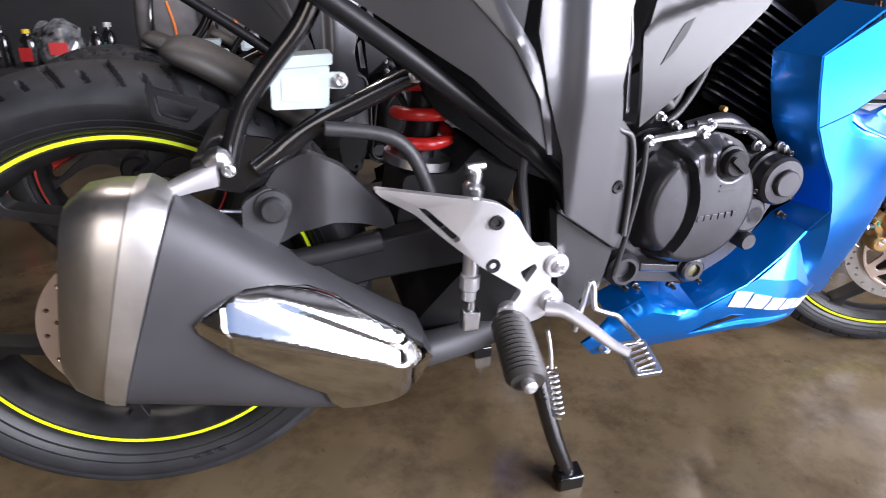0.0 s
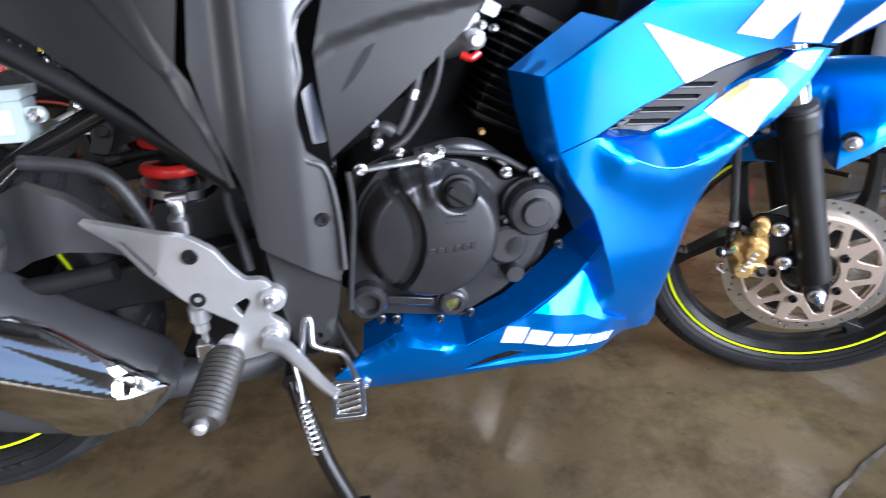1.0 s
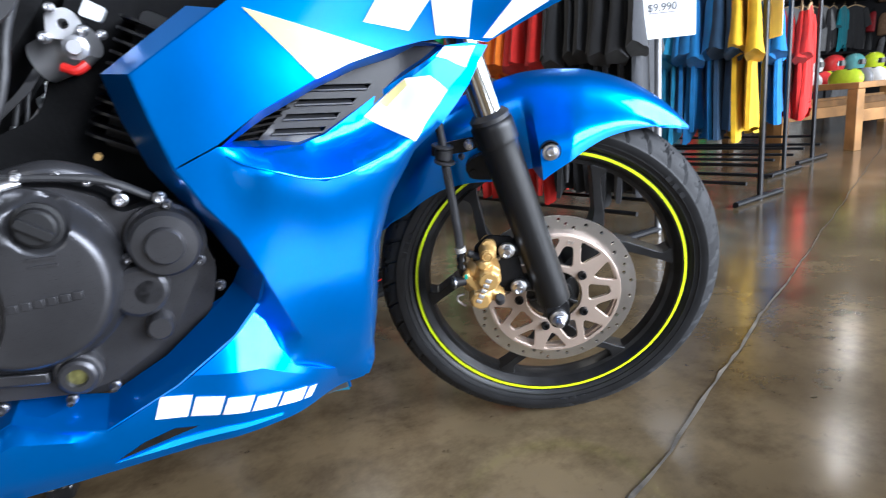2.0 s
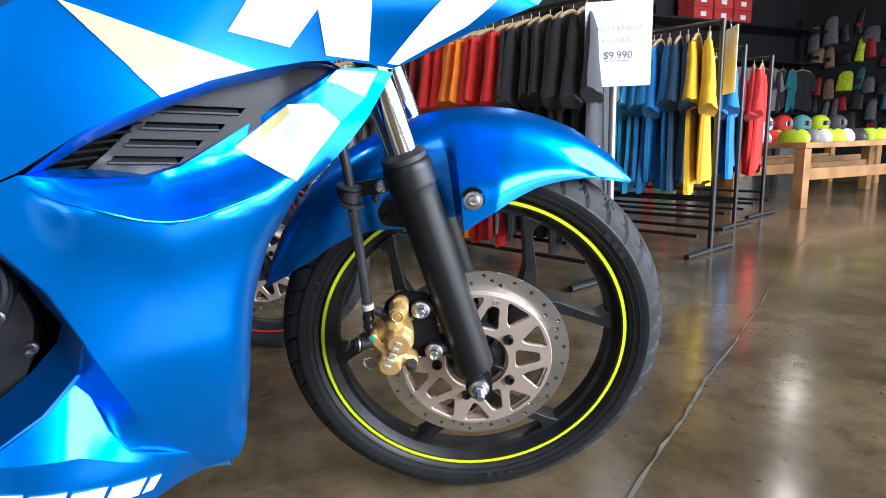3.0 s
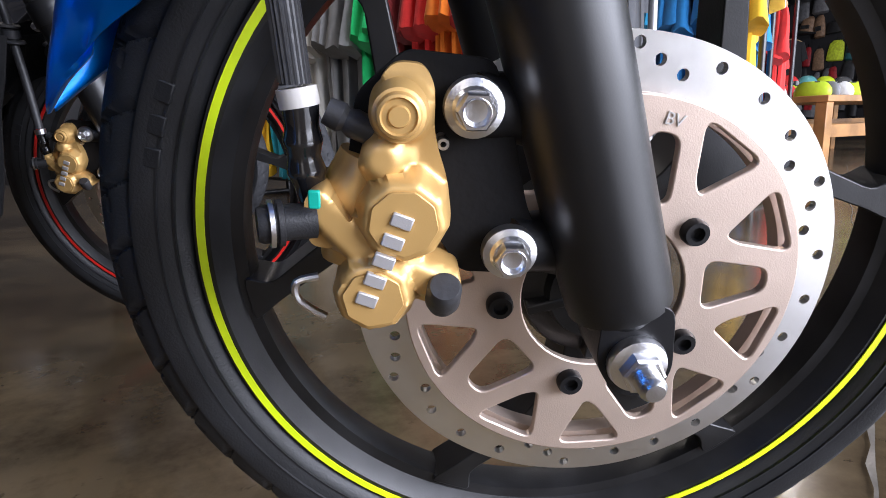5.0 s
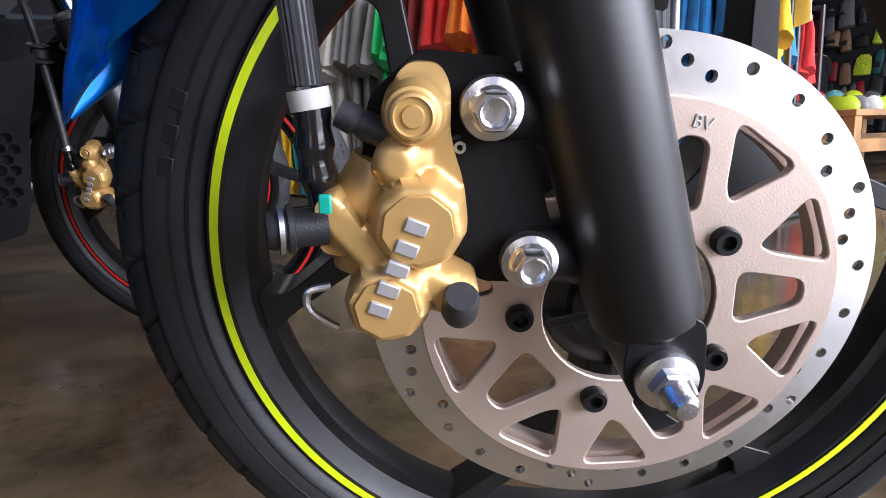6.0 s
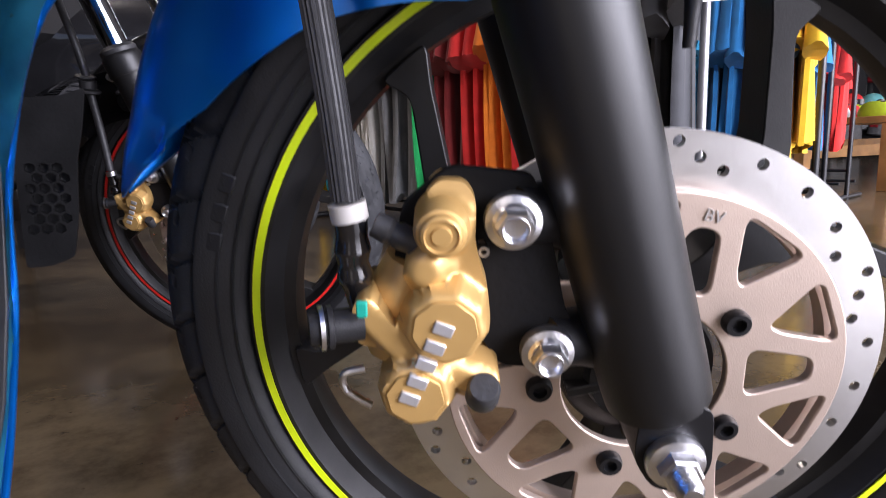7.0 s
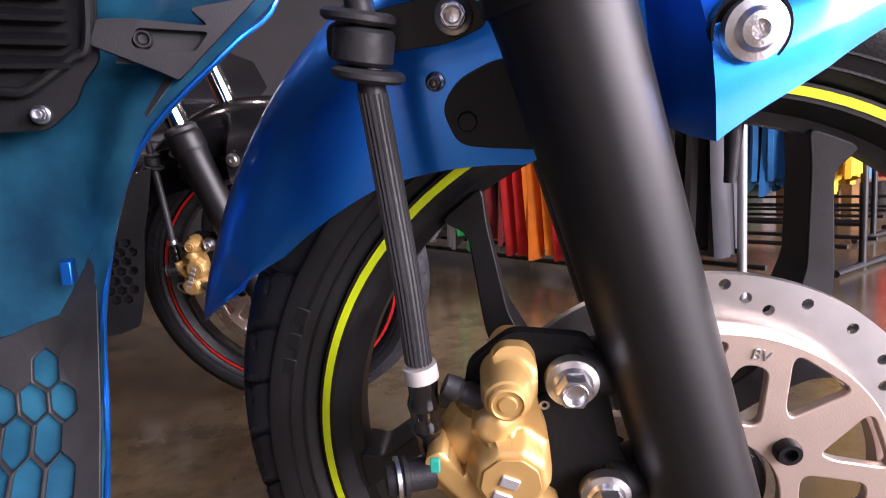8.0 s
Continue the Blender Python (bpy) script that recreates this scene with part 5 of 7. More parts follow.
    for x, z, r in ((0.749, 0.436, 0.0145), (0.753, 0.396, 0.0125), (0.741, 0.437, 0.026)):
        part("cover_boss", turned([(0, -0.014), (r * 0.85, -0.014), (r, -0.011), (r * 1.05, 0.01), (0, 0.01)], 28), CASE, eng, "", Matrix.Translation((x, -0.176, z)))
    sight = part("sight_glass", turned([(0.0, -0.008), (0.0085, -0.008), (0.0095, -0.0125), (0.0145, -0.0125), (0.0175, -0.01), (0.0185, -0.004), (0.0215, -0.003), (0.022, 0.01), (0, 0.01)], 40), CASE, eng, "oil sight glass in a cast ring", Matrix.Translation((0.6735, -0.178, 0.36)))
    glass = material("oily_sight_glass", (0.09, 0.085, 0.03), 0.08, 0.0, 0.8, 0.6, 90)
    part("glass", turned([(0, -0.0086), (0.006, -0.0088), (0.0085, -0.0082), (0.0085, -0.004), (0, -0.004)], 28), glass, sight, "yellowish oil behind glass")
    part("output_boss", turned([(0, -0.004), (0.0125, -0.004), (0.0145, -0.014), (0.019, -0.014), (0.024, -0.008), (0.025, 0.012), (0, 0.012)], 36), CASE, eng, "", Matrix.Translation((0.567, -0.176, 0.369)))
    part("case_web", loft([[(0.59, -0.186, 0.366 + h), (0.65, -0.186, 0.358 + h), (0.65, -0.17, 0.352 + h), (0.59, -0.17, 0.36 + h)] for h in (0.0, 0.012)]), CASE, eng, bevel=0.002)
    for x, z in ((0.583, 0.335), (0.602, 0.333), (0.66, 0.328), (0.7, 0.334), (0.815, 0.425)):
        part("case_bolt", bolt_bm(0.0052), DARKBOLT, eng, "", Matrix.Translation((x, -0.168, z)))
    # clutch arm with its cable and bright joints
    arm = part("clutch_arm", tube([(0.567, -0.18, 0.54), (0.6, -0.182, 0.545), (0.635, -0.18, 0.549), (0.66, -0.172, 0.553)], [0.0045, 0.005, 0.0065, 0.007], 12, 4, flat=0.6), ZINC, eng, "bright clutch release arm")
    for p, r in (((0.567, -0.183, 0.541), 0.007), ((0.64, -0.184, 0.549), 0.0085), ((0.588, -0.168, 0.566), 0.006), ((0.66, -0.17, 0.556), 0.0065)):
        part("arm_joint", bolt_bm(r), ZINC, arm, "", Matrix.Translation(p))
    part("clutch_cable", tube([(0.604, -0.16, 0.556), (0.625, -0.155, 0.57), (0.648, -0.15, 0.603), (0.662, -0.145, 0.64), (0.672, -0.13, 0.69), (0.7, -0.1, 0.76)], 0.0045, 12, 5), CABLE, eng, "black clutch cable")
    part("side_cable", tube([(0.553, -0.2, 0.545), (0.556, -0.2, 0.5), (0.55, -0.2, 0.43), (0.545, -0.196, 0.37)], 0.0036, 10, 4), CABLE, eng)
    part("wire_loom", tube([(0.64, -0.17, 0.556), (0.69, -0.172, 0.553), (0.73, -0.17, 0.545), (0.765, -0.165, 0.525)], 0.0042, 10, 4), CABLE, eng)
    # cylinder with cooling fins, carburettor body and bright parts beside it
    tilt = Matrix.Translation((0.765, 0, 0.55)) @ Matrix.Rotation(radians(24), 4, "Y")
    cyl = part("cylinder", sheet(rounded([(-0.05, 0), (0.05, 0), (0.05, 0.15), (-0.05, 0.15)], 0.01), [], lambda x, z: (x, -0.07, z), 0.14), BLACK, eng, "black finned cylinder", tilt, bevel=0.004)
    for k in range(11):
        fin = rounded([(-0.066, -0.1), (0.066, -0.1), (0.066, 0.1), (-0.066, 0.1)], 0.02)
        bm = sheet(fin, [], lambda x, z: (x, z, 0.0), 0.0, 0, None, lambda x, z: (x, z, 0.0028))
        part("fin", bm, BLACK, cyl, "", Matrix.Translation((0, 0, 0.008 + 0.0125 * k)))
    th = part("throttle_body", tube([(0.675, -0.03, 0.655), (0.705, -0.04, 0.668), (0.725, -0.05, 0.676)], [0.022, 0.024, 0.018], 24, 3), ALU, eng, "bright throttle body with its fittings")
    part("idle_wheel", turned([(0, -0.014), (0.007, -0.014), (0.0075, -0.011), (0.006, -0.009), (0.0125, -0.005), (0.013, 0.006), (0, 0.006)], 9), ALU, th, "", Matrix.Translation((0.716, -0.088, 0.668)))
    part("valve_body", sheet(rounded([(-0.016, -0.012), (0.012, -0.016), (0.018, 0.004), (0.006, 0.017), (-0.013, 0.013)], 0.005), [circle(0.001, 0.001, 0.005, 14)], None, 0.03), ALU, th, "pale cast valve body", Matrix.Translation((0.706, -0.078, 0.69)), bevel=0.002)
    part("plug", sheet(rounded([(-0.01, -0.008), (0.01, -0.007), (0.011, 0.008), (-0.009, 0.009)], 0.003), [], None, 0.02), WHITE, th, "small white plug", Matrix.Translation((0.735, -0.085, 0.702)) @ Matrix.Rotation(radians(25), 4, "Y"), bevel=0.002)
    part("red_clip", tube([(0.7, -0.085, 0.65), (0.712, -0.088, 0.646), (0.722, -0.085, 0.652)], 0.005, 10, 4), RED, th, "small red clip")
    for p, w in (((0.69, -0.085, 0.678), 0.006), ((0.724, -0.09, 0.684), 0.0055), ((0.7, -0.09, 0.705), 0.005), ((0.74, -0.085, 0.68), 0.005)):
        part("fitting_bolt", bolt_bm(w), ZINC, th, "", Matrix.Translation(p))
    part("breather_pipe", tube([(0.612, -0.15, 0.573), (0.622, -0.148, 0.588), (0.634, -0.142, 0.618), (0.643, -0.135, 0.65), (0.652, -0.12, 0.7)], 0.0062, 14, 5), CABLE, eng, "grey rubber breather pipe")
    part("pipe_clip", tube([(0.631, -0.144, 0.61), (0.6345, -0.142, 0.62)], 0.0075, 14, 1), ZINC, eng)
    part("sensor_elbow", tube([(0.586, -0.15, 0.556), (0.588, -0.155, 0.574), (0.596, -0.158, 0.582), (0.606, -0.156, 0.576)], [0.006, 0.0075, 0.0075, 0.009], 14, 4), CABLE, eng)
    for x, y, z, w in ((0.586, -0.165, 0.588, 0.005), (0.612, -0.168, 0.555, 0.0055), (0.69, -0.165, 0.556, 0.0055), (0.713, -0.165, 0.546, 0.005), (0.738, -0.175, 0.527, 0.0065), (0.772, -0.178, 0.526, 0.006)):
        part("top_bolt", bolt_bm(w), ZINC, eng, "", Matrix.Translation((x, y, z)))
    part("brass_plug", hexagon(0.0042, -0.005, 0.005), GOLD, eng, "small brass plug", Matrix.Translation((0.72, -0.12, 0.563)))
    part("top_rail", tube([(0.63, -0.165, 0.553), (0.68, -0.168, 0.562), (0.715, -0.165, 0.552), (0.74, -0.165, 0.535)], [0.006, 0.0085, 0.0085, 0.006], 14, 5, flat=0.6), CASE, eng)
    # two near-black fills that stand for the shade in the engine bay
    part("dark_airbox", sheet(rounded([(0.33, 0.56), (0.44, 0.48), (0.52, 0.45), (0.54, 0.56), (0.62, 0.62), (0.7, 0.72), (0.7, 0.78), (0.3, 0.78), (0.28, 0.66)], 0.02), [], lambda x, z: (x, -0.07, z), 0.15), DEEP, parent, "near-black filling for the shaded space behind the panels", bevel=0.01)
    part("crankcase", sheet(rounded([(0.53, 0.3), (0.7, 0.3), (0.84, 0.37), (0.87, 0.45), (0.9, 0.6), (0.93, 0.75), (0.72, 0.76), (0.66, 0.6), (0.54, 0.55)], 0.02), [], lambda x, z: (x, -0.02, z), 0.09), DEEP, parent, "near-black filling for the shaded gaps behind the engine covers", bevel=0.008)
    part("radiator", sheet(rounded([(0.845, 0.45), (0.885, 0.45), (0.925, 0.72), (0.885, 0.73)], 0.006), [], lambda x, z: (x, -0.12, z), 0.24), PLAST, parent, "black cooler and frame brace", bevel=0.004)


def rear_body(parent):
    body = lambda x, z: (x, body_y(x, z), z)
    tail = [(0.03, 0.80), (0.45, 0.80), (0.402, 0.72), (0.392, 0.66), (0.408, 0.6), (0.434, 0.532), (0.345, 0.612), (0.24, 0.675), (0.15, 0.72), (0.09, 0.755)]
    pan = part("tail_panel", sheet(tail, [], body, 0.004, 0.014), DECK, parent, "matte dark grey tail panel", angle=40)
    # the panel's bright edge facet, put in as a strip of lighter grey
    part("panel_edge", sheet([(0.30, 0.735), (0.34, 0.69), (0.383, 0.645), (0.412, 0.595), (0.429, 0.534), (0.434, 0.534), (0.422, 0.594), (0.404, 0.642), (0.376, 0.683), (0.35, 0.735)], [], lambda x, z: (x, body_y(x, z) - 0.002 - 0.4 * max(0, 0.006 - abs(x - 0.41 + 0.5 * (z - 0.6))), z), 0.003, 0.008), GREY, pan, "lighter grey strip painting the bright edge of the tail panel")
    mid = [(0.42, 0.80), (0.56, 0.80), (0.521, 0.718), (0.507, 0.677), (0.509, 0.645), (0.504, 0.61), (0.511, 0.572), (0.53, 0.556), (0.538, 0.5), (0.541, 0.43), (0.535, 0.412), (0.453, 0.467), (0.443, 0.535), (0.42, 0.6), (0.406, 0.66), (0.412, 0.72)]
    cover = part("side_cover", sheet(mid, [circle(0.521, 0.493, 0.0085, 16)], lambda x, z: (x, body_y(x, z) - 0.006 - 0.01 * smooth(0.43, 0.46, x) + 0.008 * smooth(0.5, 0.54, x), z), 0.004, 0.0075), GREY, parent, "satin dark grey side cover", angle=40)
    part("cover_lip", tube([(x, body_y(x, z) - 0.0115, z) for x, z in ((0.53, 0.722), (0.509, 0.695), (0.511, 0.65), (0.502, 0.619), (0.507, 0.566), (0.529, 0.551), (0.539, 0.5), (0.542, 0.43))], 0.0036, 12, 6), TRIM, cover, "raised lip of the cover")
    part("cover_screw", turned([(0, 0.001), (0.0028, 0.001), (0.0032, -0.001), (0.0062, -0.0015), (0.008, 0.001), (0.0085, 0.004), (0, 0.004)], 24), PLAST, cover, "", Matrix.Translation((0.521, -0.207, 0.493)))
    badge = [(0.512, 0.632), (0.522, 0.639), (0.533, 0.575), (0.519, 0.577)]
    part("silver_insert", sheet(rounded(badge, 0.003), [], lambda x, z: (x, body_y(x, z) - 0.011 + 1.1 * max(0, x - 0.512 - 0.06 * (0.635 - z)), z), 0.004), brushed("silver_trim", (0.6, 0.6, 0.63), 0.35, (20, 20, 2)), cover, "brushed silver trim insert", bevel=0.0008)
    shroud = [(0.537, 0.562), (0.6, 0.615), (0.685, 0.69), (0.72, 0.74), (0.74, 0.80), (0.58, 0.80), (0.54, 0.72), (0.527, 0.67), (0.53, 0.63)]

    crest = [(0.513, 0.651), (0.542, 0.675), (0.609, 0.697), (0.694, 0.715), (0.76, 0.735)]

    def shroud_y(x, z):
        d = z - along(crest, x)
        y = body_y(x, z) - 0.010 - 0.012 * smooth(-0.004, 0.01, d)
        return (x, y, z)

    ridge = [(x, along(crest, x) + h) for h in (0,) for x in (0.545, 0.57, 0.6, 0.64, 0.68, 0.7)]
    sh = part("tank_shroud", sheet(shroud, [], shroud_y, 0.006, 0.007, None, None, [[(x, z - 0.004) for x, z in ridge[1:]], [(x, z + 0.01) for x, z in ridge]]), DECK, parent, "matte grey tank side shroud with a stepped line", angle=45)
    part("shroud_scoop", sheet([(0.552, 0.63), (0.566, 0.655), (0.578, 0.672), (0.59, 0.678), (0.58, 0.66), (0.567, 0.643)], [], lambda x, z: (x, shroud_y(x, z)[1] - 0.001, z), 0.002, 0.008), PLAST, sh, "dark scoop line")
    lower = [(0.453, 0.462), (0.536, 0.407), (0.53, 0.37), (0.52, 0.33), (0.505, 0.322), (0.474, 0.333), (0.465, 0.38)]
    lc = part("lower_cover", sheet(rounded(lower, 0.005), [circle(0.505, 0.336, 0.004, 12)], lambda x, z: (x, -0.196, z), 0.02, 0.012), DECK, parent, "matte dark frame cover", bevel=0.003)
    part("cover_ledge", loft([[(0.453, -0.2 + d, 0.464 + h), (0.537, -0.2 + d, 0.408 + h), (0.537, -0.192 + d, 0.41 + h), (0.453, -0.192 + d, 0.466 + h)] for d, h in ((0, 0), (-0.003, 0.005), (0.004, 0.009))]), GREY, lc, "pale ledge along the joint")
    # tubes of the subframe
    rail = part("subframe_rail", tube([(0.10, -0.135, 0.745), (0.25, -0.142, 0.65), (0.345, -0.15, 0.585), (0.46, -0.17, 0.5), (0.5, -0.15, 0.45)], 0.012, 18, 5), BLACK, parent, "satin black frame rail")
    part("hanger_tube", tube([(0.195, -0.11, 0.69), (0.175, -0.108, 0.652), (0.145, -0.105, 0.615), (0.115, -0.103, 0.575), (0.1, -0.102, 0.54), (0.088, -0.102, 0.5)], 0.0115, 18, 5), GLOSS, rail, "gloss black bent hanger tube")
    part("hanger_tube", tube([(0.31, -0.115, 0.612), (0.24, -0.108, 0.577), (0.185, -0.103, 0.548), (0.15, -0.101, 0.522), (0.12, -0.1, 0.5)], [0.0115, 0.0115, 0.0115, 0.014, 0.012], 18, 5), GLOSS, rail, "gloss black bent hanger tube")
    for p in ((0.193, -0.118, 0.682), (0.297, -0.123, 0.606)):
        part("hanger_bolt", bolt_bm(0.008), ZINC, rail, "", Matrix.Translation(p))
    plate = [(0.105, 0.563), (0.11, 0.538), (0.138, 0.534), (0.15, 0.517), (0.125, 0.48), (0.1, 0.472), (0.055, 0.482), (0.05, 0.508), (0.079, 0.555), (0.09, 0.57)]
    part("hanger_plate", sheet(rounded(plate, 0.006), [], lambda x, z: (x, -0.102, z), 0.006), GLOSS, rail, "black gusset plate", bevel=0.0015)
    loop = [(0.0165, 0.5925), (0.09, 0.57), (0.057, 0.5435), (0.0205, 0.5555)]
    slot = [(0.0255, 0.5835), (0.0665, 0.569), (0.0535, 0.5525), (0.0275, 0.5615)]
    part("strap_hook", sheet(rounded(loop, 0.006), [rounded(slot, 0.004)], lambda x, z: (x, -0.1, z), 0.009), BLACK, rail, "black tie-down loop", bevel=0.0015)
    # passenger foot rest, folded back
    rest = part("passenger_peg", loft([[(x, -0.125 + s * w, z + h * c) for s, c in ((-1, 0.4), (-0.6, 1), (0.6, 1), (1, 0.3), (0.9, -0.8), (-0.9, -0.8))] for x, z, w, h in ((0.012, 0.484, 0.006, 0.005), (0.03, 0.488, 0.012, 0.008), (0.055, 0.497, 0.014, 0.011), (0.08, 0.503, 0.012, 0.013))]), ALU, parent, "silver folded passenger foot rest", angle=50)
    part("rest_hinge", tube([(0.07, -0.125, 0.514), (0.082, -0.125, 0.522), (0.09, -0.125, 0.512)], [0.008, 0.012, 0.008], 14, 4), ZINC, rest)
    part("rest_bolt", bolt_bm(0.007), ZINC, rest, "", Matrix.Translation((0.092, -0.138, 0.51)))
    # reservoir
    res = part("fluid_reservoir", sheet(rounded([(0.141, 0.566), (0.203, 0.568), (0.205, 0.615), (0.142, 0.609)], 0.005), [], lambda x, z: (x, -0.105, z), 0.034), MILK, parent, "translucent white brake fluid reservoir", bevel=0.003)
    part("reservoir_window", sheet(rounded([(0.153, 0.576), (0.19, 0.577), (0.191, 0.604), (0.154, 0.601)], 0.003), [], lambda x, z: (x, -0.1062, z), 0.002), material("pale_fluid_window", (0.62, 0.72, 0.72), 0.3), res)
    part("reservoir_lid", sheet(rounded([(0.139, 0.609), (0.208, 0.615), (0.208, 0.627), (0.139, 0.621)], 0.003), [], lambda x, z: (x, -0.108, z), 0.04), MILK, res, "white reservoir lid", bevel=0.002)
    part("reservoir_ear", sheet(rounded([(0.203, 0.588), (0.222, 0.588), (0.226, 0.596), (0.222, 0.606), (0.203, 0.606)], 0.005), [], lambda x, z: (x, -0.1, z), 0.005), MILK, res, bevel=0.001)
    part("reservoir_screw", bolt_bm(0.0078), ZINC, res, "", Matrix.Translation((0.2155, -0.102, 0.597)))
    # tyre hugger, swing arm, chain adjuster
    spine = [(0.026, 0.0, 0.618, 0.004), (0.031, 0.0, 0.619, 0.01), (0.045, 0.0, 0.6165, 0.0155), (0.07, 0.0, 0.606, 0.018), (0.105, 0.0, 0.586, 0.0185), (0.145, 0.0, 0.562, 0.017), (0.19, 0.0, 0.53, 0.014)]
    rings = []
    for x, y, z, h in spine:
        wide = 0.06 * min(1, 0.5 + 0.5 * h / 0.0155)
        rings.append([(x + 0.35 * h * math.sin(q), y + wide * math.copysign(abs(math.cos(q)) ** 0.7, math.cos(q)), z + h * math.sin(q)) for q in (2 * math.pi * k / 28 for k in range(28))])
    part("tyre_hugger", loft(rings), material("dusty_grey_plastic", (0.05, 0.046, 0.042), 0.55, 0, 0, 0.2, 10, 0.1), parent, "dusty grey plastic tyre hugger", angle=50)
    arm = [(0.115, 0.46), (0.14, 0.5), (0.175, 0.52), (0.215, 0.5), (0.283, 0.422), (0.29, 0.39), (0.245, 0.42), (0.2, 0.432), (0.165, 0.42), (0.142, 0.405), (0.1, 0.4), (0.095, 0.425)]
    sw = part("swing_arm_guard", sheet(rounded(arm, 0.01), [], lambda x, z: (x, -0.1 - 0.012 * smooth(0.2, 0.16, abs(x - 0.19) + 0.16) + 0.03 * smooth(0.22, 0.29, x), z), 0.02, 0.014), DECK, parent, "matte dark grey swing arm guard", bevel=0.004, angle=40)
    part("swing_arm", loft([[(x, -0.085 + dy, z + dz) for dy, dz in ((-0.02, -h), (-0.02, h), (0.02, h), (0.02, -h))] for x, z, h in ((-0.03, 0.3, 0.018), (0.1, 0.335, 0.022), (0.25, 0.372, 0.028), (0.44, 0.4, 0.034))]), BLACK, sw, "black swing arm", bevel=0.004)
    part("swing_arm", loft([[(x, 0.085 + dy, z + dz) for dy, dz in ((-0.02, -h), (-0.02, h), (0.02, h), (0.02, -h))] for x, z, h in ((-0.03, 0.3, 0.018), (0.1, 0.335, 0.022), (0.25, 0.372, 0.028), (0.44, 0.4, 0.034))]), BLACK, sw, "black swing arm", bevel=0.004)
    part("brake_rod", tube([(0.13, -0.115, 0.385), (0.2, -0.115, 0.395), (0.26, -0.115, 0.405)], 0.0125, 16, 3), PLAST, sw, "black covered rod")
    part("rod_clamp", tube([(0.12, -0.115, 0.383), (0.155, -0.115, 0.388)], [0.016, 0.014], 16, 1), CABLE, sw)
    part("hanger_arm", sheet(rounded([(0.1, 0.468), (0.13, 0.487), (0.152, 0.47), (0.148, 0.44), (0.13, 0.4), (0.085, 0.41), (0.1, 0.44)], 0.008), [], lambda x, z: (x, -0.128, z), 0.012), SHIELD, sw, "grey muffler hanger", bevel=0.002)
    part("hanger_pivot", turned([(0, -0.016), (0.012, -0.016), (0.014, -0.013), (0.014, -0.004), (0.02, -0.003), (0.021, 0.006), (0, 0.006)], 32), CABLE, sw, "rubber bushed hanger bolt", Matrix.Translation((0.134, -0.128, 0.463)))
    part("thin_rod", tube([(0.02, -0.1, 0.455), (0.12, -0.1, 0.447)], 0.003, 8, 1), ZINC, sw)
    # rear shock with red spring
    ax0, ax1 = Vector((0.327, -0.02, 0.487)), Vector((0.345, -0.02, 0.615))
    d = (ax1 - ax0).normalized()
    e1 = d.orthogonal().normalized()
    e2 = d.cross(e1)
    pts = [tuple(ax0 + (ax1 - ax0) * (k / 96) + 0.038 * (math.cos(2 * math.pi * k / 28) * e1 + math.sin(2 * math.pi * k / 28) * e2)) for k in range(97)]
    shock = part("shock_spring", tube(pts, 0.0085, 12, 1), RED, parent, "red coil spring of the rear shock")
    part("shock_body", tube([tuple(ax0 - d * 0.1), tuple(ax1 + d * 0.05)], 0.022, 20, 1), BLACK, shock)
    part("link_guard", sheet(rounded([(0.29, 0.4), (0.44, 0.39), (0.46, 0.47), (0.4, 0.505), (0.37, 0.47), (0.3, 0.47)], 0.01), [], lambda x, z: (x, -0.06, z), 0.12), PLAST, shock, "black plastic link guard", bevel=0.004)
    part("spring_seat", tube([tuple(ax0 - d * 0.012), tuple(ax0)], 0.046, 28, 1), ZINC, shock, "bright spring seat")
    part("grey_hose", tube([(0.195, -0.125, 0.55), (0.235, -0.125, 0.546), (0.27, -0.126, 0.538), (0.292, -0.128, 0.52), (0.308, -0.13, 0.49), (0.322, -0.132, 0.455)], 0.0085, 14, 5), CABLE, parent, "grey rubber hose")
    part("black_hose", tube([(0.42, -0.165, 0.54), (0.418, -0.165, 0.5), (0.425, -0.165, 0.46), (0.43, -0.17, 0.42)], 0.006, 10, 4), CABLE, parent)
    part("tab_plate", sheet(rounded([(0.215, 0.556), (0.236, 0.562), (0.24, 0.58), (0.226, 0.582), (0.212, 0.57)], 0.004), [], lambda x, z: (x, -0.1, z), 0.003), ZINC, parent, "small bright bracket")
    # centre stand
    ends = {}
    for s in (-1, 1):
        foot_z = (0.0249 * 0.53 - 0.0847 * (s * 0.195) - 0.0162) / 0.9961 + 0.014
        ends[s] = part("centre_stand_leg", tube([(0.458, s * 0.15, 0.25), (0.468, s * 0.165, 0.215), (0.496, s * 0.185, 0.12), (0.524, s * 0.194, foot_z + 0.02), (0.53, s * 0.195, foot_z)], [0.012, 0.0125, 0.0125, 0.0125, 0.0125], 16, 4), GLOSS, parent, "black centre stand leg")
        part("stand_foot", loft([[(0.53 + x, s * 0.196 + y, foot_z + h) for x, y in ((-0.02, -0.016), (0.02, -0.016), (0.024, 0.016), (-0.018, 0.016))] for h in (-0.014, 0.004, 0.012)]), GLOSS, ends[s], "black stand foot", bevel=0.003)
    part("stand_cross_tube", tube([(0.46, -0.165, 0.245), (0.46, 0.165, 0.245)], 0.013, 16, 1), GLOSS, ends[-1])
    coil = [(0.4745 + 0.014 * k / 70 + 0.008 * math.cos(2 * math.pi * k / 8), -0.197 - 0.015 * k / 70 + 0.008 * math.sin(2 * math.pi * k / 8), 0.236 - 0.07 * k / 70) for k in range(71)]
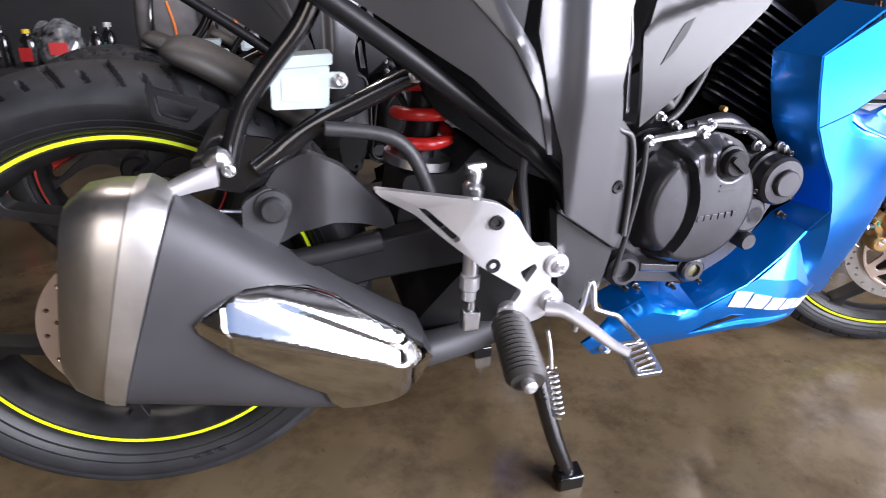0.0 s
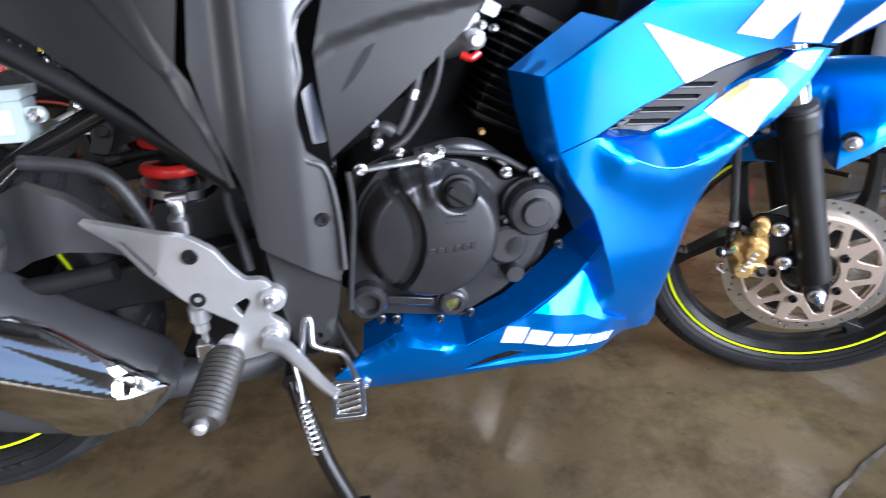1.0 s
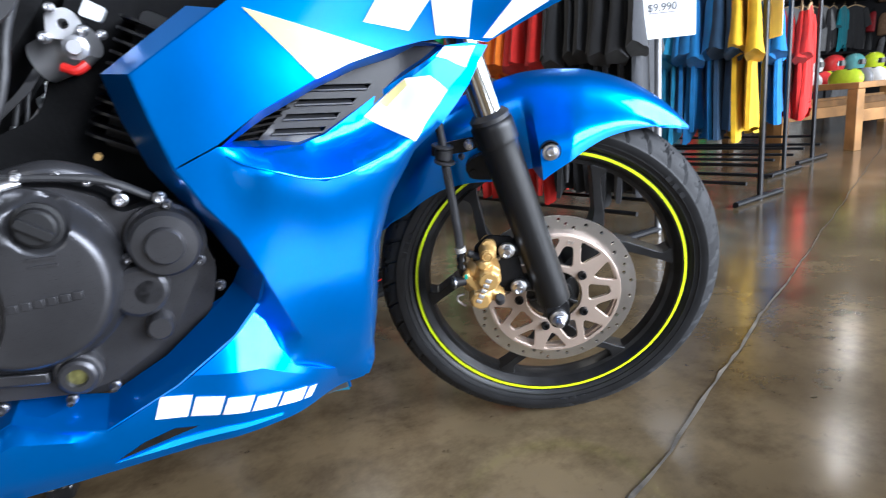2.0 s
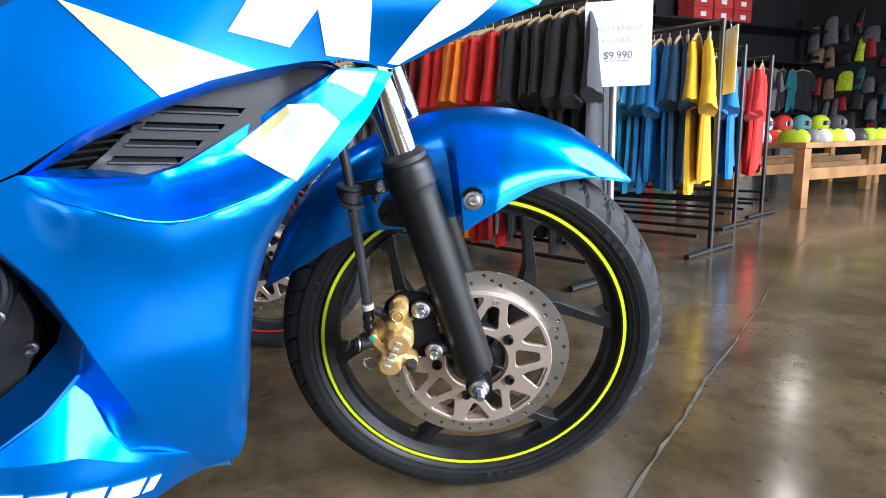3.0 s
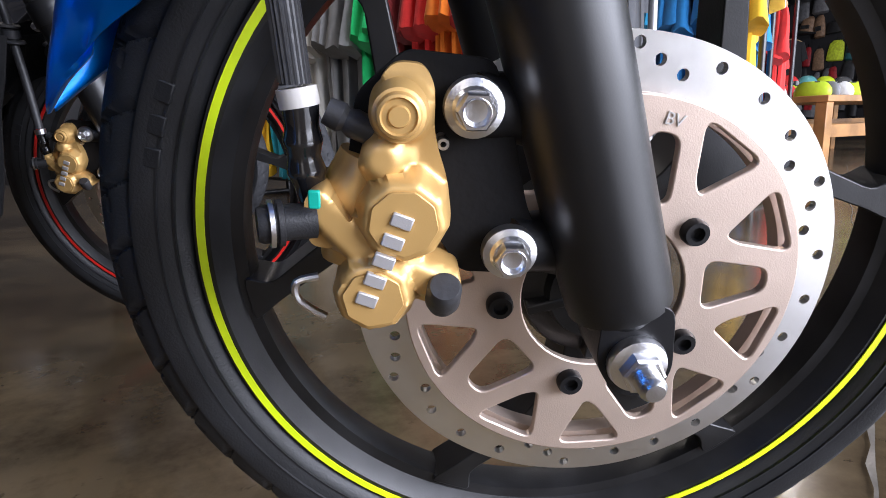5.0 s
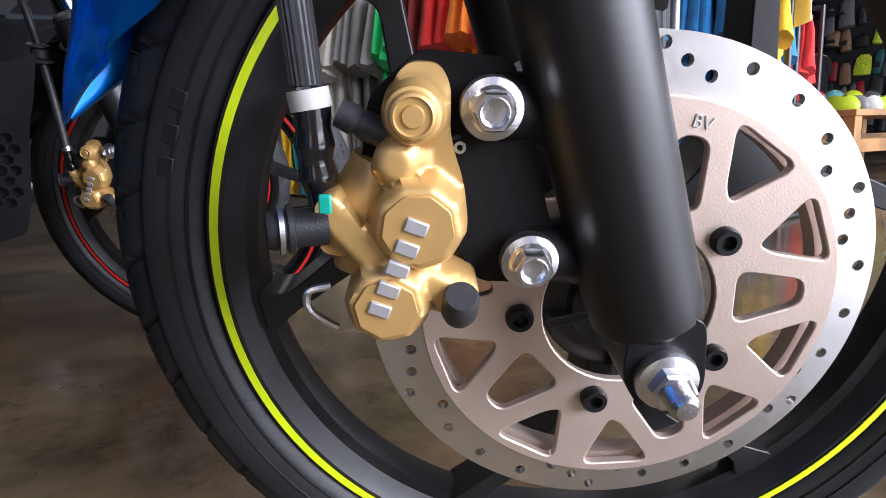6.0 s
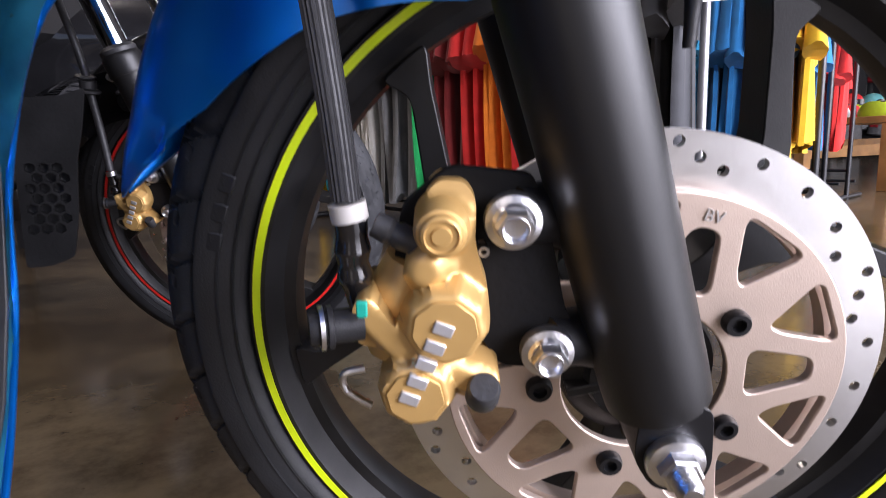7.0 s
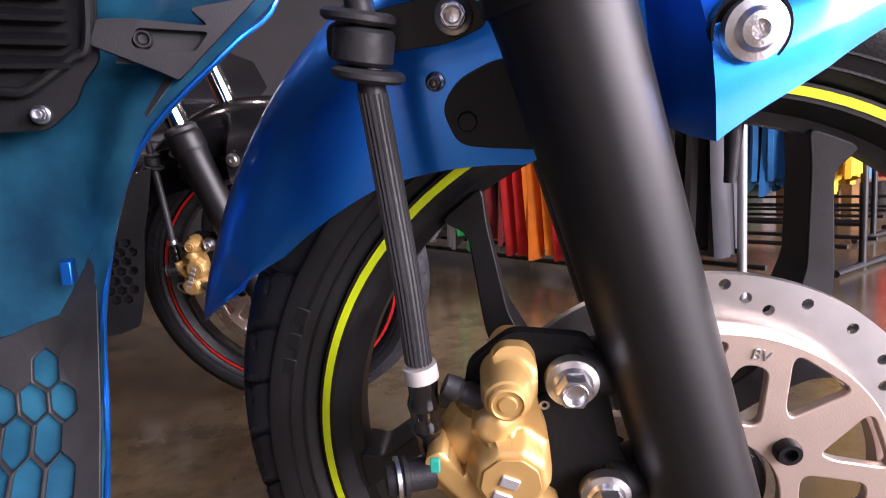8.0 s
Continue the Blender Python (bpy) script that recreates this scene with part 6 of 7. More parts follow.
    part("stand_spring", tube(coil, 0.0017, 6, 1), ZINC, ends[-1], "bright stand return spring")
    part("spring_hook", tube([(0.468, -0.185, 0.29), (0.473, -0.192, 0.26), (0.4745, -0.197, 0.236)], 0.0032, 8, 3), ZINC, ends[-1])
    part("side_stand", tube([(0.5, 0.1, 0.2), (0.53, 0.1, 0.12), (0.56, 0.1, 0.06)], [0.014, 0.012, 0.01], 14, 4), BLACK, parent, "folded black side stand")
    part("lower_frame", sheet(rounded([(0.3, 0.25), (0.5, 0.235), (0.53, 0.3), (0.5, 0.36), (0.38, 0.34)], 0.02), [], lambda x, z: (x, -0.09, z), 0.18), BLACK, parent, "dark frame cradle and link pipe area", bevel=0.008)


# the blue motorcycle
bike = holder("motorcycle", "blue sport motorcycle with grey panels on its centre stand", "motorcycle", BIKE, "motorcycles on display")
front_end(bike, BLUE, YELLOW)
# added black plate: keeps the gap dark and hides the far fairing
part("frame_plate", box(0.862, -0.13, 0.27, 0.872, 0.15, 0.53), PLAST, bike, "added black plate that closes the dark gap ahead of the engine", bevel=0.002)
half_fairing(bike, BLUE, -1, True)
half_fairing(bike, BLUE, 1, False)
wheel(bike, Matrix.Translation((-0.035, 0, 0.304)), "rear_wheel", "black cast wheel with neon yellow rim stripe", REAR_TYRE, 0.0405, YELLOW, 30, 840, radians(-12))
rear_body(bike)
engine(bike)
pegs(bike)
muffler(bike)
holes = [circle(r * math.cos(radians(k * 20 + d)), r * math.sin(radians(k * 20 + d)), 0.0032, 8) for k in range(18) for r, d in ((0.1, 0), (0.088, 9))]
part("rear_disc", sheet(circle(0, 0, 0.11, 72), [circle(0, 0, 0.05, 40), *holes], None, 0.004), CARRIER, bike, "drilled rear brake disc", Matrix.Translation((-0.035, -0.085, 0.3)))

# the black motorcycle beside it
bike2 = holder("motorcycle", "black sport motorcycle with red rim stripes", "motorcycle", Matrix.Translation((-0.165, 0.862, 0)) @ BIKE, "motorcycles on display")
front_end(bike2, GLOSS, RED, False)
half_fairing(bike2, GLOSS, -1, False)
wheel(bike2, Matrix.Translation((-0.035, 0, 0.3)), "rear_wheel", "black cast wheel with red rim stripe", REAR_TYRE, 0.0405, RED, 30, 200)
rear_body(bike2)
engine(bike2)
copy_thing(bike2, Matrix.Translation((-0.085, 1.8, 0)) @ BIKE)
duct = [(1.04, 0.5), (1.103, 0.505), (1.133, 0.517), (1.124, 0.457), (1.115, 0.417), (1.108, 0.327), (1.099, 0.277), (1.069, 0.267), (1.04, 0.266)]
cells = []
for k in range(7):
    for c in range(3):
        x, z = 1.053 + 0.0165 * c + (0.00825 if k % 2 else 0) + 0.0006 * k, 0.32 + 0.0143 * k
        if x < 1.099 + 0.06 * (z - 0.32):
            cells.append([(x + 0.0076 * math.sin(radians(60 * i)), z + 0.0076 * math.cos(radians(60 * i))) for i in range(6)])
wing = part("front_duct", sheet(rounded(duct, 0.006, 3), cells, lambda x, z: (x, -0.155 - 0.09 * (0.5 - z), z), 0.012), DEEP, bike2, "black duct panel with honeycomb grille")
part("duct_back", sheet([(1.045, 0.3), (1.1, 0.3), (1.105, 0.43), (1.045, 0.43)], [], lambda x, z: (x, -0.141 - 0.09 * (0.5 - z), z), 0.004), PLAST, wing)


# ---- clothes racks ----
CLOTH = {}


def cloth(name, color):
    if name not in CLOTH:
        CLOTH[name] = material(name + "_cotton", color, 0.85, 0, 0, 0.12, 18, 0.25, 500, spread=0.15, sheen=0.15)
    return CLOTH[name]


COLOURS = {"black": (0.018, 0.018, 0.02), "charcoal": (0.05, 0.052, 0.058), "red": (0.68, 0.02, 0.014), "dark_red": (0.2, 0.012, 0.012), "orange": (0.95, 0.22, 0.01), "green": (0.01, 0.5, 0.13),
           "grey": (0.22, 0.22, 0.22), "white": (0.7, 0.68, 0.62), "teal": (0.01, 0.24, 0.3), "yellow": (0.85, 0.5, 0.01), "blue": (0.008, 0.16, 0.42), "navy": (0.012, 0.05, 0.11), "sky": (0.02, 0.28, 0.5)}
SHIRTS = {}


def shirt_mesh(color, kind, long):
    """A hanging T-shirt across x, its hanger at the origin: two cloth layers with sleeves and loose folds."""
    key = (color, kind, long)
    if key in SHIRTS:
        return SHIRTS[key]
    rnd = random.Random(kind * 31 + long * 7)
    bm = bmesh.new()
    cols, rows = 18, 14
    layers = []
    ph = [rnd.uniform(0, 6.3) for _ in range(6)]
    drop = (0.66, 0.82, 0.86)[long]
    for side in (-1, 1):
        grid = []
        for r in range(rows + 1):
            v = r / rows
            row = []
            for c in range(cols + 1):
                u = -1 + 2 * c / cols
                wide = 0.172 + 0.04 * v * math.sin(2.2 * v + ph[0]) ** 2
                x = u * wide * (1 - 0.05 * v * math.sin(2 * v + ph[0])) + 0.012 * v * math.sin(ph[5])
                z = -0.035 - 0.055 * abs(u) ** 1.4 - drop * v - 0.035 * math.sin(2.5 * u + ph[1]) * v
                fold = 0.013 * math.sin(9 * u + ph[2] + 2 * v) * v + 0.008 * math.sin(17 * u + ph[3]) * v + 0.004 * math.sin(4 * v + ph[4]) * v
                row.append(bm.verts.new((x, side * (0.006 + 0.014 * v ** 0.6 * (1 - 0.75 * u ** 4)) + fold, z)))
            grid.append(row)
        layers.append(grid)
        for p, q in zip(grid, grid[1:]):
            for i in range(cols):
                bm.faces.new((p[i], p[i + 1], q[i + 1], q[i]) if side < 0 else (p[i], q[i], q[i + 1], p[i + 1]))
    if long != 1:
        # sleeves hang from the shoulders and end in a loose hem
        for end in (-1, 1):
            deep, reach = 0.026 + 0.008 * rnd.random(), 0.24 + 0.05 * rnd.random()
            lean = rnd.uniform(-0.02, 0.02)
            rings = []
            for k in range(6):
                t = k / 5
                cx, cz = end * (0.165 + 0.05 * t ** 0.7), -0.085 - reach * t
                rings.append([(cx + (0.035 + 0.02 * t) * math.cos(q) * (1 + 0.12 * math.sin(3 * q + ph[2])), lean * t + (0.012 + deep * t ** 0.6) * math.sin(q) + 0.004 * math.sin(5 * t + q), cz - 0.025 * t * (1 - end * math.cos(q)) + 0.006 * t * math.sin(4 * q + ph[1])) for q in (2 * math.pi * m / 14 for m in range(14))])
            loft(rings, True, bm)
    a, b = layers
    for r in range(rows):
        for c in (0, cols):
            bm.faces.new((a[r][c], a[r + 1][c], b[r + 1][c], b[r][c]))
    for c in range(cols):
        bm.faces.new((a[0][c], a[0][c + 1], b[0][c + 1], b[0][c]))
    bmesh.ops.recalc_face_normals(bm, faces=bm.faces)
    SHIRTS[key] = finish("shirt", bm, cloth(color, COLOURS[color]), 60)
    return SHIRTS[key]


hang = tube([(-0.16, 0, -0.075), (-0.08, 0, -0.045), (0, 0, -0.028), (0.08, 0, -0.045), (0.16, 0, -0.075)], [0.006, 0.008, 0.009, 0.008, 0.006], 8, 4)
tube([(0, 0, -0.03), (0, 0, 0.0), (0.012, 0, 0.014), (0.0, 0, 0.026), (-0.012, 0, 0.016)], 0.002, 6, 4, hang)
HANGER_MESH = finish("hanger", hang, HANGER)


def rack(near, far, height, garments, label, group, steps=0.045, bright=False):
    """A steel rack from one end to the other with garments across its rail."""
    a, b = Vector((*near, 0)), Vector((*far, 0))
    d = (b - a).normalized()
    across = Vector((-d.y, d.x, 0))
    top = tube([tuple(a + Vector((0, 0, height))), tuple(b + Vector((0, 0, height)))], 0.0125, 12, 1)
    frame_ob = thing("clothes_rack", top, RACKSTEEL, label, "clothes rack", None, "clothes racks")
    for e in (a, b):
        part("post", tube([tuple(e), tuple(e + Vector((0, 0, height + 0.01)))], 0.0135, 12, 1), POSTSTEEL if bright and e is a else RACKSTEEL, frame_ob)
        part("foot", tube([tuple(e - across * 0.24 + Vector((0, 0, 0.014))), tuple(e + across * 0.24 + Vector((0, 0, 0.014)))], 0.014, 10, 1), RACKSTEEL, frame_ob)
    for h, off in ((0.1, -0.14), (0.1, 0.14), (0.17, 0.0)):
        part("shelf_bar", tube([tuple(a + across * off + Vector((0, 0, h))), tuple(b + across * off + Vector((0, 0, h)))], 0.009, 8, 1), RACKSTEEL, frame_ob)
    turn = math.atan2(d.y, d.x) - math.pi / 2 + 0.4
    rnd = random.Random(int(near[0] * 100))
    s = 0.06
    for color, count in garments:
        for _ in range(count):
            kind = rnd.randrange(7)
            long = 2 if bright else 0
            p = a + d * s + Vector((0, 0, height + 0.012 - 0.026))
            ob = new("shirt", shirt_mesh(color, kind, long))
            ob.matrix_basis = Matrix.Translation(p) @ Matrix.Rotation(turn + rnd.uniform(-0.12, 0.12), 4, "Z")
            tagged(ob, color.replace("_", " ") + " cotton shirt hanging on a wooden hanger", "shirt", group)
            hg = new("hanger", HANGER_MESH)
            hg.parent = ob
            s += steps * rnd.uniform(0.75, 1.25)


rack((2.52, 1.0), (1.96, 3.27), 1.1, [("charcoal", 1), ("black", 7), ("red", 4), ("orange", 3), ("red", 2), ("dark_red", 3), ("green", 3), ("grey", 6), ("white", 5), ("teal", 6), ("yellow", 2)], "black steel rack crowded with shirts in many colours", "shirts on the long rack", 0.055, True)
rack((3.34, 1.2), (2.86, 2.95), 1.08, [("yellow", 2), ("navy", 2), ("blue", 4), ("sky", 6), ("teal", 5), ("blue", 5), ("sky", 4), ("navy", 4), ("dark_red", 3)], "black steel rack with blue and yellow shirts", "shirts on the blue rack", 0.045)
rack((4.15, 1.7), (3.7, 3.3), 1.08, [("blue", 4), ("sky", 3), ("white", 3), ("blue", 6), ("navy", 6), ("charcoal", 8)], "black steel rack with blue and white shirts", "shirts on the third rack", 0.05)
rack((4.75, 1.95), (4.35, 3.4), 1.08, [("red", 3), ("blue", 3), ("white", 3), ("red", 4), ("black", 10)], "black steel rack with red and blue shirts", "shirts on the far rack", 0.05)


def price_card(place, yaw, w, h, lines, label):
    bm = sheet(rounded([(-w / 2, -h), (w / 2, -h), (w / 2, 0), (-w / 2, 0)], 0.006), [], None, 0.002)
    card = thing("price_card", bm, PAPER, label, "price card", Matrix.Translation(place) @ Matrix.Rotation(yaw, 4, "Z"), "price cards")
    for words, size, z in lines:
        text_on(card, words, size, Matrix.Translation((0, -0.0015, z)) @ Matrix.Rotation(radians(90), 4, "X"), INK if "$" in words else FAINT)
    part("hook", tube([(0, 0, -0.004), (0.0, 0, 0.012), (0.012, 0, 0.028), (0, 0, 0.04), (-0.012, 0, 0.03)], 0.0025, 8, 4), ZINC, card)
    if lines:
        part("underline", box(-0.045, -0.002, -0.2, 0.045, -0.001, -0.198), INK, card)
        part("small_print_bar", box(-0.04, -0.002, -0.045, 0.04, -0.001, -0.04), material("pale_print", (0.5, 0.5, 0.52), 0.7), card)
    return card


price_card((2.425, 0.876, 1.03), radians(-36), 0.225, 0.285, [("DESCUENTOS", 0.026, -0.1), ("POLERAS", 0.026, -0.138), ("$9.990", 0.036, -0.192)], "white price card with grey print on the rack")
price_card((3.42, 1.22, 1.06), radians(57), 0.2, 0.3, [], "white price card seen edge-on")

# ---- far end of the shop: tables, shoes, shelves ----
def bench(x0, y0, x1, y1, h, label):
    top = box(x0, y0, h - 0.045, x1, y1, h)
    ob = thing("display_table", top, PINE, label, "table", None, "pine tables", bevel=0.004)
    for x in (x0 + 0.05, x1 - 0.05):
        for y in (y0 + 0.05, y1 - 0.05):
            part("leg", box(x - 0.04, y - 0.04, 0, x + 0.04, y + 0.04, h - 0.047), PINE, ob, bevel=0.004)
    part("rail", box(x0 + 0.09, y0 + 0.035, h * 0.42, x1 - 0.09, y0 + 0.07, h * 0.42 + 0.09), PINE, ob, bevel=0.003)
    part("rail", box(x0 + 0.09, y1 - 0.07, h * 0.42, x1 - 0.09, y1 - 0.035, h * 0.42 + 0.09), PINE, ob, bevel=0.003)
    return ob


bench(5.35, 2.05, 7.4, 2.75, 0.50, "long pine display table with shoes on it")
bench(5.7, 3.0, 8.2, 3.6, 0.58, "pine display table at the back")


def shoe_mesh(name, color):
    """A small upright clog: a sole with a rounded upper and an opening."""
    bm = loft([[(0.05 * c * w, 0.13 * s * l, z) for c, s in ((math.cos(2 * math.pi * k / 20), math.sin(2 * math.pi * k / 20)) for k in range(20))] for z, w, l in ((0, 0.9, 0.95), (0.02, 1, 1), (0.05, 0.95, 0.96), (0.085, 0.8, 0.75), (0.1, 0.55, 0.5))])
    m = material(name, color, 0.5, 0, 0.1, 0.1, 30, spread=0.1)
    return finish("shoe", bm, m, 40)


random.seed(9)
SHOE_COLS = {"white": (0.75, 0.75, 0.72), "red": (0.6, 0.03, 0.03), "grey": (0.2, 0.2, 0.21), "lime": (0.45, 0.6, 0.02), "dark": (0.03, 0.03, 0.03)}
shoes = {k: shoe_mesh(k + "_shoe_foam", v) for k, v in SHOE_COLS.items()}
for row in range(2):
    for k in range(13):
        c = random.choice(list(shoes))
        ob = new("shoe", shoes[c])
        ob.matrix_basis = Matrix.Translation((5.45 + 0.148 * k, 2.22 + 0.33 * row, 0.5)) @ Matrix.Rotation(random.uniform(-0.4, 0.4), 4, "Z")
        part("opening", turned([(0, 0.0), (0.03, 0.0), (0.034, 0.006), (0.026, 0.012), (0, 0.008)], 16), cloth("black", COLOURS["black"]), ob, "", Matrix.Translation((0, -0.03, 0.088)) @ Matrix.Rotation(radians(90), 4, "X"))
        tagged(ob, c + " foam shoe standing on the pine table", "shoe", "shoes on the pine table")

wallrack = holder("wall_shelf", "black steel wall shelving with boxes and riding gear", "shelf", Matrix.Translation((0, 0, 0)))
for z in (0.9, 1.75, 2.3):
    part("board", box(4.6, 5.95, z, 11.8, 6.48, z + 0.03), RACKSTEEL, wallrack)
for x in (4.6, 6.4, 8.2, 10.0, 11.75):
    part("upright", box(x - 0.02, 6.4, 0, x + 0.02, 6.49, 2.6), RACKSTEEL, wallrack)
boxmat = material("red_cardboard", (0.5, 0.04, 0.04), 0.6, 0, 0, 0.15, 8, spread=0.15)
for k in range(8, 11):
    for j in range(2):
        ob = thing("cardboard_box", box(-0.2, -0.16, 0, 0.2, 0.16, 0.2), boxmat, "red cardboard box stacked on the wall shelf", "box", Matrix.Translation((5.2 + 0.45 * k, 6.2, 2.33 + 0.203 * j)), "boxes on the wall shelf", bevel=0.004)
        part("box_label", box(-0.06, -0.163, 0.06, 0.06, -0.161, 0.13), PAPER, ob)
cols = ["red", "black", "charcoal", "grey", "white", "black", "teal", "charcoal", "red", "black", "green", "grey"]
for lvl in (1.7, 0.86):
    for k in range(26):
        c = random.choice(cols)
        ob = new("jacket", shirt_mesh(c, k % 4, 0))
        ob.matrix_basis = Matrix.Translation((4.9 + 0.26 * k, 6.1, lvl)) @ Matrix.Rotation(random.uniform(-0.5, 0.5), 4, "Z")
        tagged(ob, c.replace("_", " ") + " riding jacket hanging under the wall shelf", "jacket", "jackets on the wall")
        hg = new("hanger", HANGER_MESH)
        hg.parent = ob


def helmet(place, color, name):
    m = material(name, color, 0.2, 0, 0.8, 0.15, 12)
    rings = []
    for k in range(14):
        t = k / 13
        z = -0.12 + 0.25 * t
        r = 0.125 * math.sqrt(max(0.03, 1 - ((z - 0.0) / 0.135) ** 2)) if z > 0 else 0.125 - 0.03 * (z / 0.12) ** 2
        rings.append([(r * math.cos(a), 1.15 * r * math.sin(a), z) for a in (2 * math.pi * i / 28 for i in range(28))])
    ob = thing("helmet", loft(rings), m, "glossy painted riding helmet on the pine table", "helmet", Matrix.Translation((place[0], place[1], place[2] - 0.034)) @ Matrix.Scale(0.72, 4), "helmets")
    part("visor", sheet(rounded([(-0.09, -0.03), (0.09, -0.03), (0.085, 0.04), (-0.085, 0.04)], 0.02), [], lambda x, z: (x, -0.146 + 3.2 * x * x, z), 0.006, 0.02), GLOSS, ob, "dark visor")
    return ob


for k, c in enumerate([(0.5, 0.62, 0.02), (0.05, 0.05, 0.05), (0.6, 0.6, 0.58), (0.5, 0.03, 0.03), (0.1, 0.3, 0.3), (0.5, 0.62, 0.02), (0.08, 0.08, 0.08)]):
    helmet((5.95 + 0.31 * k, 3.3, 0.703), c, "helmet_paint")

# goods behind the motorcycles: a mat, a low bench with bottles, a bag
MATRED = material("red_printed_mat", (0.5, 0.025, 0.02), 0.7, 0, 0, 0.25, 10, 0.2)
mat = thing("floor_mat", box(-1.75, 1.55, 0.001, -0.9, 3.05, 0.009), MATRED, "red printed mat lying on the concrete floor", "mat", bevel=0.002)
for k in range(9):
    part("print_bar", box(-0.98, 1.62 + 0.16 * k, 0.009, -0.94, 1.68 + 0.16 * k, 0.0105), PAPER, mat, "plain pale printed bar")
    part("print_bar", box(-1.32 + 0.06 * (k % 3), 1.6 + 0.16 * k, 0.009, -1.12 + 0.04 * (k % 2), 1.67 + 0.16 * k, 0.0105), GLOSS, mat, "plain black printed bar")
low = thing("low_bench", box(-2.6, 2.5, 0.44, 0.5, 2.95, 0.475), RACKSTEEL, "low black bench with bottles and bags on it", "bench", bevel=0.003)
for x in (-2.5, -1.05, 0.4):
    for y in (2.55, 2.9):
        part("leg", box(x - 0.02, y - 0.02, 0, x + 0.02, y + 0.02, 0.44), RACKSTEEL, low)
bottle_shape = loft([[(w * math.cos(2 * math.pi * k / 20) * 0.045, w * math.sin(2 * math.pi * k / 20) * 0.032, z) for k in range(20)] for z, w in ((0, 0.92), (0.006, 1), (0.12, 1), (0.145, 0.85), (0.16, 0.42), (0.172, 0.4))])
BOTTLE = finish("bottle", bottle_shape, GLOSS)
CAPS = [finish("cap", turned([(0, 0), (0.018, 0.0), (0.019, 0.003), (0.018, 0.022), (0, 0.024)], 16), material(n + "_cap", c, 0.4)) for n, c in (("red", (0.6, 0.02, 0.02)), ("white", (0.7, 0.7, 0.7)), ("yellow", (0.7, 0.5, 0.02)), ("black", (0.012, 0.012, 0.012)))]
TAGS = [finish("label", box(-0.036, -0.0335, 0.03, 0.036, -0.03, 0.1), material(n + "_print", c, 0.45)) for n, c in (("red", (0.55, 0.03, 0.03)), ("white", (0.7, 0.7, 0.68)), ("teal", (0.02, 0.3, 0.28)), ("yellow", (0.7, 0.5, 0.03)))]
random.seed(21)
for row in range(3):
    for k in range(14):
        x = -2.4 + 0.135 * k + random.uniform(-0.035, 0.035)
        if random.random() < 0.45:
            continue
        ob = new("bottle", BOTTLE)
        ob.matrix_basis = Matrix.Translation((x, 2.58 + 0.13 * row + random.uniform(-0.02, 0.02), 0.475)) @ Matrix.Rotation(random.uniform(-1.2, 1.2), 4, "Z") @ Matrix.Scale(random.uniform(0.65, 1.15), 4)
        tagged(ob, "glossy black bottle with a printed label on the low bench", "bottle", "bottles on the low bench")
        cap = new("cap", CAPS[random.choice((0, 1, 2, 3, 3, 3, 3))])
        cap.parent = ob
        cap.matrix_basis = Matrix.Translation((0, 0, 0.17)) @ Matrix.Rotation(radians(90), 4, "X")
        tag = new("label", TAGS[random.randrange(4)])
        tag.parent = ob
WRAP = material("crinkled_clear_wrap_over_black_goods", (0.02, 0.02, 0.022), 0.12, 0, 1.0, 0.5, 30, 0.9, 45, wear=(0.2, 0.21, 0.22))
for k in range(9):
    w, h = random.uniform(0.11, 0.2), random.uniform(0.12, 0.24)
    rings = []
    for z, a in ((0, 0.7), (0.1, 1), (0.35, 1.04), (0.6, 0.9), (0.8, 0.75), (0.93, 0.4), (1, 0.2)):
        rings.append([(w * 0.6 * a * math.cos(q) * random.uniform(0.86, 1.1), w * 0.45 * a * math.sin(q) * random.uniform(0.86, 1.1), z * h) for q in (2 * math.pi * i / 16 for i in range(16))])
    wrapped = thing("wrapped_parcel", loft(rings), WRAP, "dark goods in crinkled clear plastic wrap on the low bench", "parcel", Matrix.Translation((-2.35 + 0.2 * k + random.uniform(-0.04, 0.04), 2.62 + 0.2 * (k % 2), 0.475)), "wrapped parcels on the low bench")
    part("label", box(-w * 0.25, -w * 0.47, h * 0.25, w * 0.2, -w * 0.4, h * 0.5), TAGS[random.randrange(4)].materials[0], wrapped)
bagmat = material("grey_nylon", (0.09, 0.085, 0.085), 0.75, 0, 0, 0.2, 14, 0.3, 400)
for x, turn in ((-0.32, 0.25), (0.02, -0.15)):
    rings = [[(0.15 * w * math.copysign(abs(math.cos(q)) ** 0.6, math.cos(q)), 0.09 * w * math.copysign(abs(math.sin(q)) ** 0.6, math.sin(q)), z) for q in (2 * math.pi * k / 28 for k in range(28))] for z, w in ((0, 0.8), (0.02, 0.98), (0.2, 1), (0.34, 0.92), (0.42, 0.7), (0.45, 0.3))]
    bag = thing("backpack", loft(rings), bagmat, "grey nylon backpack with an orange zip on the low bench", "backpack", Matrix.Translation((x, 2.72, 0.475)) @ Matrix.Rotation(turn, 4, "Z"), "bags on the low bench")
    part("zip", tube([(0.03, -0.094, 0.1), (0.02, -0.096, 0.2), (0.0, -0.09, 0.3)], 0.006, 8, 4), material("orange_zip", (0.85, 0.2, 0.02), 0.5), bag, "orange zip")
    part("strap", tube([(-0.07, -0.085, 0.05), (-0.08, -0.11, 0.2), (-0.05, -0.08, 0.4)], [0.012, 0.014, 0.01], 8, 4, flat=0.4), GLOSS, bag)

